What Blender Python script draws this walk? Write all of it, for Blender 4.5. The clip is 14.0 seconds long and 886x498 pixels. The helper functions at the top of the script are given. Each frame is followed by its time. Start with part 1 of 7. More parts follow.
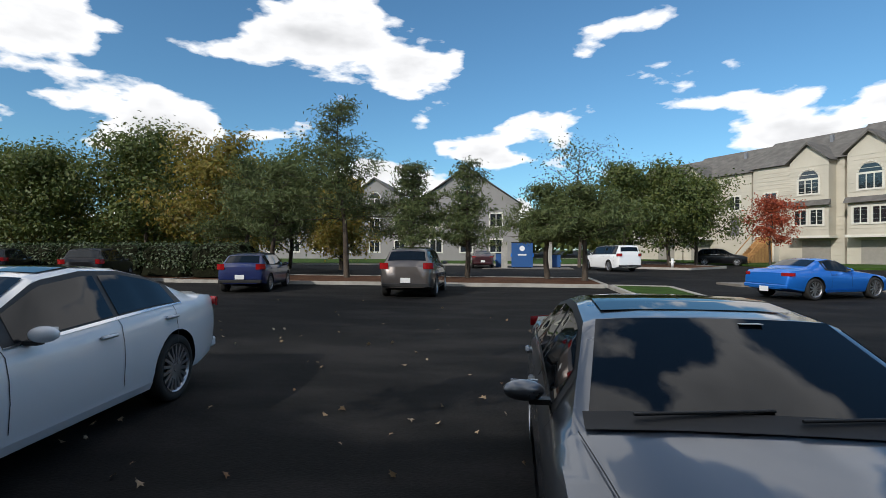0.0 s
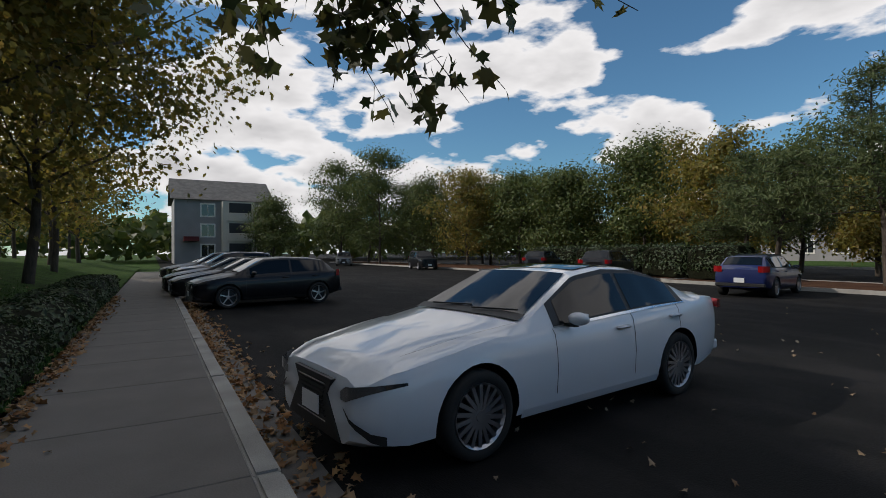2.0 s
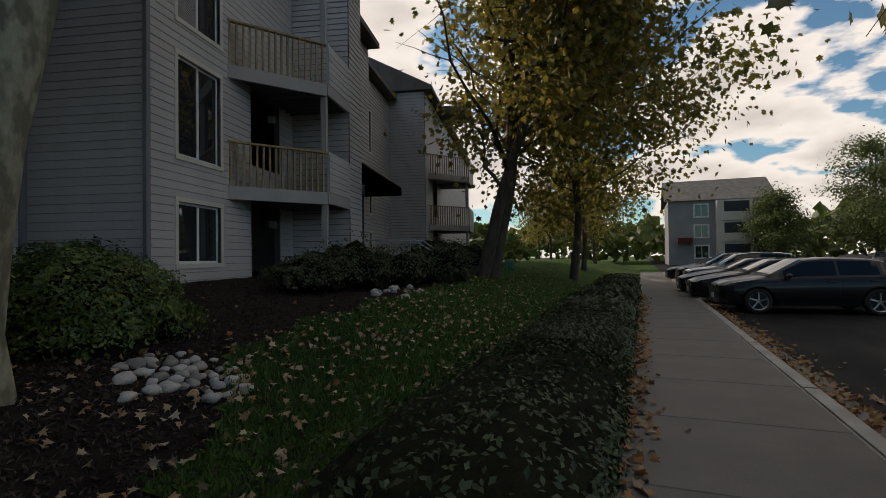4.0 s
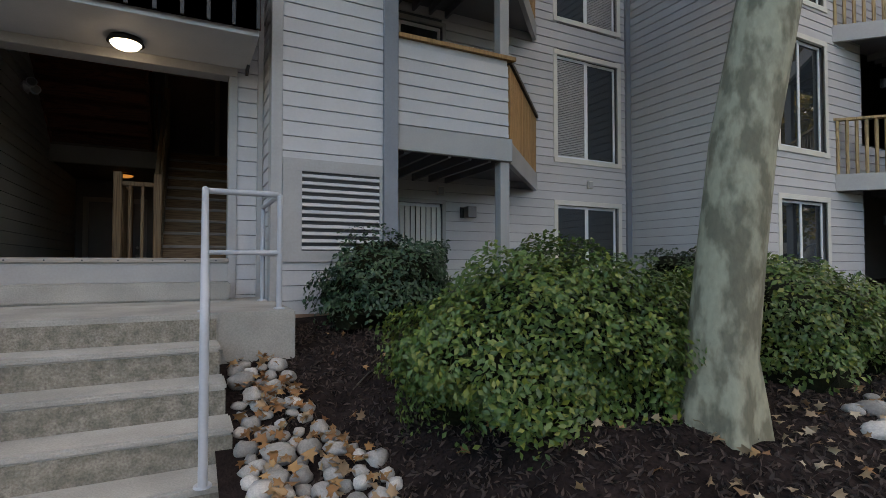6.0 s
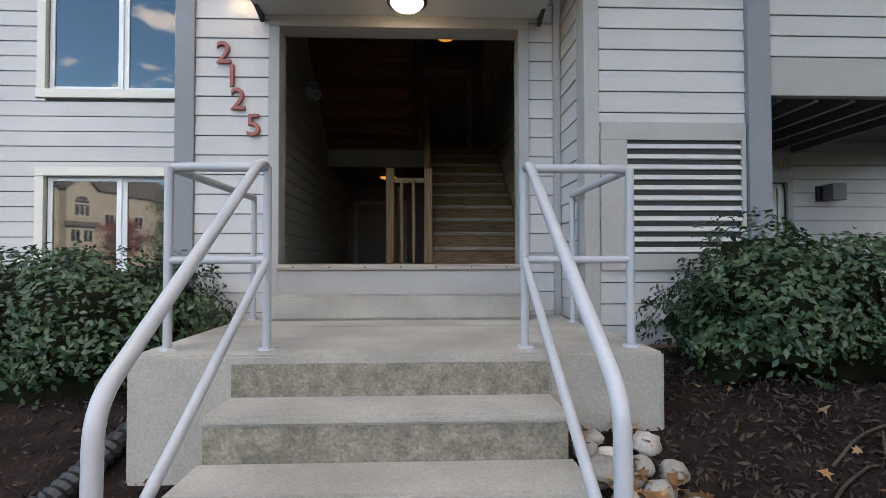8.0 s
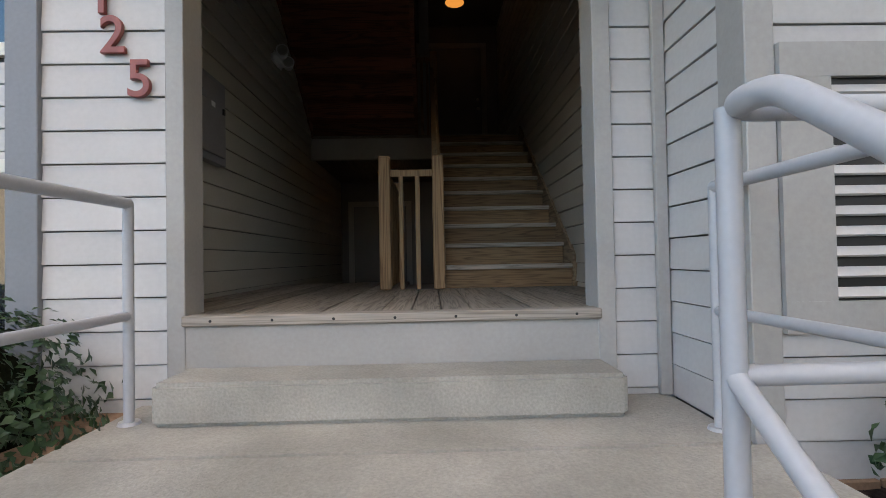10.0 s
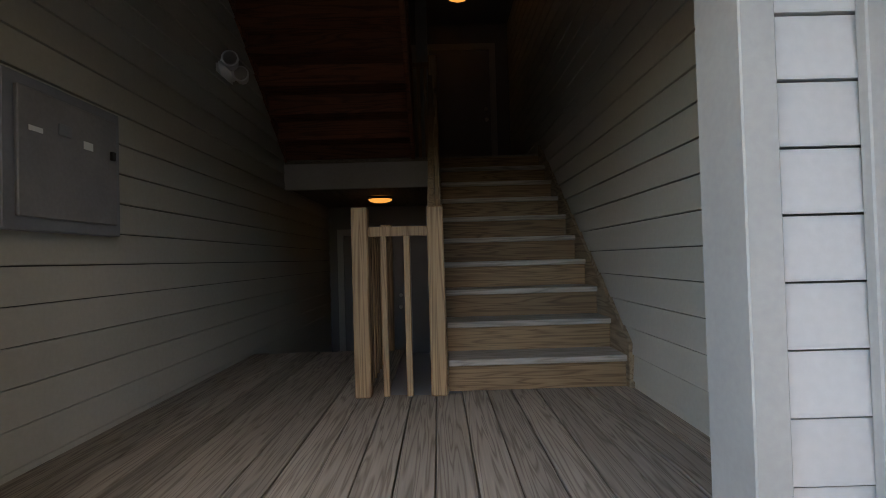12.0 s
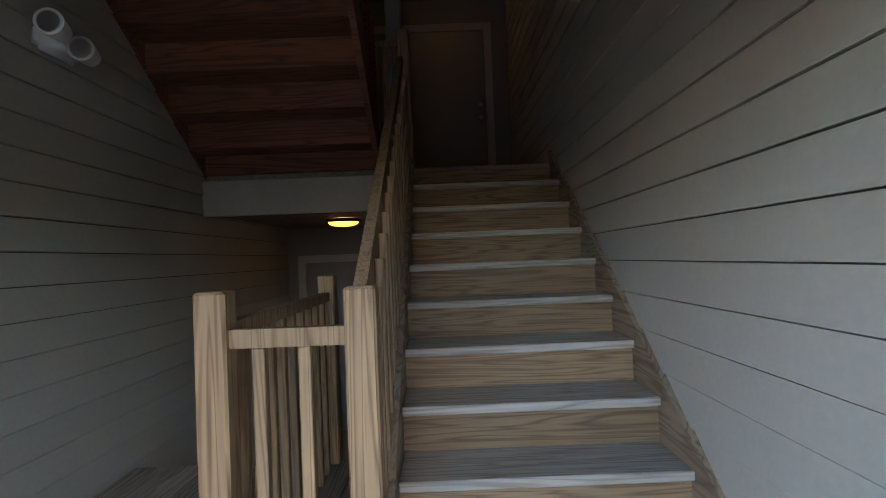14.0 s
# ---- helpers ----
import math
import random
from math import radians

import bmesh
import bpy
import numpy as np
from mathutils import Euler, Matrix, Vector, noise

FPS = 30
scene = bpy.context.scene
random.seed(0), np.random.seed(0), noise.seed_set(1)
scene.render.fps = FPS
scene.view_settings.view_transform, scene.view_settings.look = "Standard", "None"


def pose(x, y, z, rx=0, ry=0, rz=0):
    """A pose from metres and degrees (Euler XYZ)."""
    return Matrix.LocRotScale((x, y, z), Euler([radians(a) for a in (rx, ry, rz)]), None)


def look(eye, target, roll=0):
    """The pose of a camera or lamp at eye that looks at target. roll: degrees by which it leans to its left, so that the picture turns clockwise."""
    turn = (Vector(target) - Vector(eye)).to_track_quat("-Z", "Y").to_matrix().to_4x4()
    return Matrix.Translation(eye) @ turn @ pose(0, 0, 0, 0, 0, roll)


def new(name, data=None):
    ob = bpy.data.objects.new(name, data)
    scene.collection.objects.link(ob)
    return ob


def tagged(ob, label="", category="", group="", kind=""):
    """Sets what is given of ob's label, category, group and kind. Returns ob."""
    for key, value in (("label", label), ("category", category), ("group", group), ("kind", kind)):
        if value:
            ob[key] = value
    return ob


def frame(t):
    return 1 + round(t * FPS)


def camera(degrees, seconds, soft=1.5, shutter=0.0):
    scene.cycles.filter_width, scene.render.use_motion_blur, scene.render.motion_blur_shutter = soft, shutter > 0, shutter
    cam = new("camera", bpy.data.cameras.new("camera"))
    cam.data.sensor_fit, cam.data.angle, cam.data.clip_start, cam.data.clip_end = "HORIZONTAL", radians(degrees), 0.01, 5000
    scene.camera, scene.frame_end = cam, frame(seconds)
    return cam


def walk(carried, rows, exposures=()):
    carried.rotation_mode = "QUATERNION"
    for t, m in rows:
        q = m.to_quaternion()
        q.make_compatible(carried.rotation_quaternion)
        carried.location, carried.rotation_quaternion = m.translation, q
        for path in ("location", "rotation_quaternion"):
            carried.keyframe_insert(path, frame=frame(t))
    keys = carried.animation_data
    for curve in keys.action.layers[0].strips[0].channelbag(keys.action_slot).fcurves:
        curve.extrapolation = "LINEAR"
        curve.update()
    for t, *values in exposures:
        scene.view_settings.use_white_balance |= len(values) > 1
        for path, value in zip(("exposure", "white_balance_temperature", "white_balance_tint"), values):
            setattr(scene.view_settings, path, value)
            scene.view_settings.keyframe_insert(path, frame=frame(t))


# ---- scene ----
cam = camera(82.5, 14.0, soft=0.7)
PATH = [
    (0, pose(0.50, -8.36, 1.26, 90.0, 0.0, -184.9)),
    (0.5, pose(0.505, -8.35, 1.26, 90.0, 0.0, -172.66)),
    (1, pose(0.51, -8.33, 1.265, 90.1, 0.1, -157.95)),
    (1.5, pose(0.52, -8.29, 1.265, 90.2, 0.2, -143.87)),
    (2, pose(0.53, -8.23, 1.26, 90.3, 0.3, -132.81)),
    (2.2, pose(0.537, -8.20, 1.26, 90.3, 0.3, -128.5)),
    (4.3, look((0.796, -7.08, 1.25), (2.699, -6.466, 1.293), -0.8)),
    (4.5, look((0.789, -6.95, 1.246), (2.613, -6.131, 1.295), -0.8)),
    (5, look((0.741, -6.6, 1.29), (2.332, -5.389, 1.338), -0.6)),
    (5.5, look((0.735, -6.278, 1.282), (1.982, -4.715, 1.338), -0.4)),
    (6, look((0.726, -5.929, 1.311), (1.63, -4.146, 1.366), 0.0)),
    (6.5, look((0.651, -5.561, 1.333), (1.234, -3.649, 1.389), 0.1)),
    (7, look((0.586, -5.155, 1.325), (0.914, -3.182, 1.38), 0.1)),
    (7.5, look((0.462, -4.726, 1.354), (0.614, -2.732, 1.402), 0.0)),
    (8, look((0.334, -4.307, 1.386), (0.409, -2.309, 1.432), -0.1)),
    (8.2, look((0.284, -4.16, 1.393), (0.359, -2.162, 1.435), -0.2)),
    (10.3, look((0.328, -2.431, 1.679), (0.366, -0.432, 1.719), -1.2)),
    (10.5, look((0.324, -2.311, 1.741), (0.360, -0.311, 1.783), -1.3)),
    (11, look((0.357, -2.014, 1.892), (0.389, -0.015, 1.930), -1.4)),
    (11.5, look((0.372, -1.709, 2.022), (0.397, 0.291, 2.058), -1.5)),
    (12, look((0.400, -1.427, 2.146), (0.417, 0.572, 2.184), -1.6)),
    (12.5, look((0.492, -1.079, 2.282), (0.503, 0.921, 2.317), -1.9)),
    (13, look((0.544, -0.722, 2.337), (0.551, 1.278, 2.376), -2.0)),
    (13.5, look((0.572, -0.358, 2.415), (0.574, 1.641, 2.451), -2.2)),
    (14, look((0.629, 0.020, 2.529), (0.634, 2.019, 2.564), -2.3)),
]
EXPOSURES = [(0, -0.5, 6450, 10), (2.2, -0.9, 6650, 12), (4.3, -0.8, 7600, 16), (5.0, 0.0, 7600, 19), (6.0, 1.15, 7500, 17), (7.0, 1.68, 7500, 17), (8.2, 1.76, 7600, 17), (10.3, 1.82, 8000, 18), (11.5, 2.0, 8000, 18), (12.5, 2.55, 7400, 17), (14.0, 3.75, 6700, 16)]
walk(cam, PATH, EXPOSURES)

# ---- world and sun ----
SUN_HEAD, SUN_EL = 45.0, 31.0            # degrees clockwise from +Y, and above the horizon
world = bpy.data.worlds.new("world")
scene.world = world
world.use_nodes = True
wn, wl = world.node_tree.nodes, world.node_tree.links
wn.clear()
w_out = wn.new("ShaderNodeOutputWorld")
w_bg = wn.new("ShaderNodeBackground")
w_bg.inputs["Strength"].default_value = 0.11
sky = wn.new("ShaderNodeTexSky")
sky.sky_type, sky.sun_disc = "NISHITA", False
sky.sun_elevation, sky.sun_rotation = radians(SUN_EL), radians(SUN_HEAD)
sky.air_density, sky.dust_density, sky.ozone_density = 1.0, 0.6, 2.0
w_tc = wn.new("ShaderNodeTexCoord")
w_sep = wn.new("ShaderNodeSeparateXYZ")
wl.new(w_tc.outputs["Generated"], w_sep.inputs[0])


def w_math(op, a, b=None):
    n = wn.new("ShaderNodeMath")
    n.operation = op
    for i, v in enumerate((a, b)):
        if v is None:
            continue
        if isinstance(v, (int, float)):
            n.inputs[i].default_value = v
        else:
            wl.new(v, n.inputs[i])
    return n.outputs[0]


w_up = w_math("ADD", w_math("MAXIMUM", w_sep.outputs["Z"], 0.0), 0.42)
w_comb = wn.new("ShaderNodeCombineXYZ")
wl.new(w_math("DIVIDE", w_sep.outputs["X"], w_up), w_comb.inputs[0])
wl.new(w_math("DIVIDE", w_sep.outputs["Y"], w_up), w_comb.inputs[1])
w_noise = wn.new("ShaderNodeTexNoise")
wl.new(w_math("MULTIPLY", w_sep.outputs["Z"], 2.6), w_comb.inputs[2])
w_noise.inputs["Scale"].default_value, w_noise.inputs["Detail"].default_value = 2.7, 9.0
w_noise.inputs["Roughness"].default_value, w_noise.inputs["Distortion"].default_value = 0.50, 0.0
wl.new(w_comb.outputs[0], w_noise.inputs["Vector"])
w_ramp = wn.new("ShaderNodeValToRGB")
w_ramp.color_ramp.elements[0].position, w_ramp.color_ramp.elements[1].position = 0.512, 0.548
w_lean = w_math("ADD", w_math("MULTIPLY", w_sep.outputs["X"], 0.055), w_math("MULTIPLY", w_math("MAXIMUM", w_math("SUBTRACT", w_sep.outputs["Z"], 0.42), 0.0), 0.09))
w_thick = w_math("ADD", w_noise.outputs["Fac"], w_lean)    # more cloud in the east; overhead, unseen cloud added to whiten the light
wl.new(w_thick, w_ramp.inputs[0])
w_cloud = wn.new("ShaderNodeValToRGB")        # thick cloud is greyer than its rims
w_cloud.color_ramp.elements[0].position, w_cloud.color_ramp.elements[0].color = 0.52, (15.5, 15.5, 15.6, 1)
w_cloud.color_ramp.elements[1].position, w_cloud.color_ramp.elements[1].color = 0.74, (7.6, 7.7, 7.9, 1)
wl.new(w_thick, w_cloud.inputs[0])
w_mix = wn.new("ShaderNodeMix")
w_mix.data_type = "RGBA"
wl.new(w_ramp.outputs[0], w_mix.inputs["Factor"])
w_blue = wn.new("ShaderNodeMix")
w_blue.data_type, w_blue.blend_type = "RGBA", "MULTIPLY"
w_blue.inputs["Factor"].default_value, w_blue.inputs["B"].default_value = 1.0, (0.97, 1.50, 1.70, 1)
wl.new(sky.outputs[0], w_blue.inputs["A"])
wl.new(w_blue.outputs["Result"], w_mix.inputs["A"])
wl.new(w_cloud.outputs[0], w_mix.inputs["B"])
wl.new(w_mix.outputs["Result"], w_bg.inputs["Color"])
wl.new(w_bg.outputs[0], w_out.inputs[0])

sun = new("sun", bpy.data.lights.new("sun", "SUN"))
sun.data.energy, sun.data.angle, sun.data.color = 4.4, radians(0.6), (1.0, 0.94, 0.85)
sh, se = radians(SUN_HEAD), radians(SUN_EL)
sun.matrix_world = look((0, 0, 30), (-math.sin(sh) * math.cos(se) * 10, -math.cos(sh) * math.cos(se) * 10, 30 - math.sin(se) * 10))

# ---- materials ----
def material(name, base, rough=0.7, metal=0.0, vary=0.25, scale=3.0, fine=60.0, bump=0.15, second=None, stretch=(1, 1, 1), rand=0.0, spec=0.5, coat=0.0, thr=(0.35, 0.68)):
    """Base colour broken up at two scales, with bump. second: a colour for stains. rand: difference from object to object."""
    m = bpy.data.materials.new(name)
    m.use_nodes = True
    n, l = m.node_tree.nodes, m.node_tree.links
    b = n["Principled BSDF"]
    b.inputs["Roughness"].default_value, b.inputs["Metallic"].default_value = rough, metal
    b.inputs["Specular IOR Level"].default_value = spec
    b.inputs["Coat Weight"].default_value = coat
    b.inputs["Coat Roughness"].default_value = 0.04
    tc, mp = n.new("ShaderNodeTexCoord"), n.new("ShaderNodeMapping")
    mp.inputs["Scale"].default_value = stretch
    l.new(tc.outputs["Object"], mp.inputs[0])
    big, small = n.new("ShaderNodeTexNoise"), n.new("ShaderNodeTexNoise")
    for q, s, d in ((big, scale, 4.0), (small, fine, 3.0)):
        q.inputs["Scale"].default_value, q.inputs["Detail"].default_value = s, d
        l.new(mp.outputs[0], q.inputs["Vector"])
    ramp = n.new("ShaderNodeValToRGB")
    c2 = second or tuple(c * (1 - vary) for c in base)
    ramp.color_ramp.elements[0].color, ramp.color_ramp.elements[1].color = (*c2, 1), (*base, 1)
    ramp.color_ramp.elements[0].position, ramp.color_ramp.elements[1].position = thr
    l.new(big.outputs["Fac"], ramp.inputs[0])
    mul = n.new("ShaderNodeMix")
    mul.data_type, mul.blend_type = "RGBA", "MULTIPLY"
    mul.inputs["Factor"].default_value = min(1.0, vary * 1.6)
    l.new(ramp.outputs[0], mul.inputs["A"])
    l.new(small.outputs["Fac"], mul.inputs["B"])
    gain = n.new("ShaderNodeHueSaturation")
    gain.inputs["Value"].default_value = 1.0 + vary * 0.8
    l.new(mul.outputs["Result"], gain.inputs["Color"])
    if rand:
        oi, mr = n.new("ShaderNodeObjectInfo"), n.new("ShaderNodeMapRange")
        mr.inputs["To Min"].default_value, mr.inputs["To Max"].default_value = (1 + vary * 0.8) * (1 - rand), (1 + vary * 0.8) * (1 + rand)
        l.new(oi.outputs["Random"], mr.inputs["Value"])
        l.new(mr.outputs[0], gain.inputs["Value"])
    l.new(gain.outputs[0], b.inputs["Base Color"])
    if bump:
        bp = n.new("ShaderNodeBump")
        bp.inputs["Strength"].default_value, bp.inputs["Distance"].default_value = bump, 0.01
        l.new(small.outputs["Fac"], bp.inputs["Height"])
        l.new(bp.outputs[0], b.inputs["Normal"])
    return m


def leafy(name, cols, rough=0.5, trans=0.3):
    """Foliage: colour differs from leaf to leaf, and light shines through."""
    m = bpy.data.materials.new(name)
    m.use_nodes = True
    n, l = m.node_tree.nodes, m.node_tree.links
    b = n["Principled BSDF"]
    b.inputs["Roughness"].default_value = rough
    g, r = n.new("ShaderNodeNewGeometry"), n.new("ShaderNodeValToRGB")
    els = r.color_ramp.elements
    while len(els) < len(cols):
        els.new(0.5)
    for i, c in enumerate(cols):
        els[i].position, els[i].color = i / (len(cols) - 1), (*c, 1)
    l.new(g.outputs["Random Per Island"], r.inputs[0])
    l.new(r.outputs[0], b.inputs["Base Color"])
    if trans:
        t, mix = n.new("ShaderNodeBsdfTranslucent"), n.new("ShaderNodeMixShader")
        l.new(r.outputs[0], t.inputs["Color"])
        mix.inputs[0].default_value = trans
        l.new(b.outputs[0], mix.inputs[1])
        l.new(t.outputs[0], mix.inputs[2])
        l.new(mix.outputs[0], n["Material Output"].inputs["Surface"])
    return m


def glass(name, tint=(0.02, 0.025, 0.03), rough=0.02):
    m = bpy.data.materials.new(name)
    m.use_nodes = True
    b = m.node_tree.nodes["Principled BSDF"]
    b.inputs["Base Color"].default_value = (*tint, 1)
    b.inputs["Roughness"].default_value = rough
    b.inputs["Specular IOR Level"].default_value = 0.8
    b.inputs["Coat Weight"].default_value = 0.5
    return m


def glowing(name, color, strength):
    m = bpy.data.materials.new(name)
    m.use_nodes = True
    b = m.node_tree.nodes["Principled BSDF"]
    b.inputs["Base Color"].default_value = (*color, 1)
    b.inputs["Emission Color"].default_value = (*color, 1)
    b.inputs["Emission Strength"].default_value = strength
    return m


def grained(name, base, dark, rough=0.75, rand=0.2, rings=9.0, along=(1, 0.08, 1)):
    """Weathered timber with the grain along one axis."""
    m = bpy.data.materials.new(name)
    m.use_nodes = True
    n, l = m.node_tree.nodes, m.node_tree.links
    b = n["Principled BSDF"]
    b.inputs["Roughness"].default_value = rough
    tc, mp, oi = n.new("ShaderNodeTexCoord"), n.new("ShaderNodeMapping"), n.new("ShaderNodeObjectInfo")
    mp.inputs["Scale"].default_value = along
    off = n.new("ShaderNodeVectorMath")
    off.operation = "SCALE"
    off.inputs[0].default_value = (13.0, 7.0, 5.0)
    l.new(oi.outputs["Random"], off.inputs["Scale"])
    add = n.new("ShaderNodeVectorMath")
    l.new(tc.outputs["Object"], add.inputs[0])
    l.new(off.outputs[0], add.inputs[1])
    l.new(add.outputs[0], mp.inputs[0])
    w, z = n.new("ShaderNodeTexNoise"), n.new("ShaderNodeTexNoise")
    w.inputs["Scale"].default_value, w.inputs["Detail"].default_value, w.inputs["Distortion"].default_value = rings, 2.0, 0.4
    z.inputs["Scale"].default_value, z.inputs["Detail"].default_value = 90.0, 4.0
    l.new(mp.outputs[0], w.inputs["Vector"])
    l.new(mp.outputs[0], z.inputs["Vector"])
    band = n.new("ShaderNodeMath")
    band.operation = "PINGPONG"
    band.inputs[1].default_value = 0.06
    l.new(w.outputs["Fac"], band.inputs[0])
    ramp = n.new("ShaderNodeValToRGB")
    ramp.color_ramp.elements[0].color, ramp.color_ramp.elements[1].color = (*dark, 1), (*base, 1)
    ramp.color_ramp.elements[0].position, ramp.color_ramp.elements[1].position = 0.0, 0.035
    l.new(band.outputs[0], ramp.inputs[0])
    mul = n.new("ShaderNodeMix")
    mul.data_type, mul.blend_type = "RGBA", "MULTIPLY"
    mul.inputs["Factor"].default_value = 0.5
    l.new(ramp.outputs[0], mul.inputs["A"])
    l.new(z.outputs["Fac"], mul.inputs["B"])
    hs, mr = n.new("ShaderNodeHueSaturation"), n.new("ShaderNodeMapRange")
    mr.inputs["To Min"].default_value, mr.inputs["To Max"].default_value = 1.4 * (1 - rand), 1.4 * (1 + rand)
    l.new(oi.outputs["Random"], mr.inputs["Value"])
    l.new(mr.outputs[0], hs.inputs["Value"])
    l.new(mul.outputs["Result"], hs.inputs["Color"])
    l.new(hs.outputs[0], b.inputs["Base Color"])
    bp = n.new("ShaderNodeBump")
    bp.inputs["Strength"].default_value, bp.inputs["Distance"].default_value = 0.3, 0.004
    l.new(mul.outputs["Result"], bp.inputs["Height"])
    l.new(bp.outputs[0], b.inputs["Normal"])
    return m


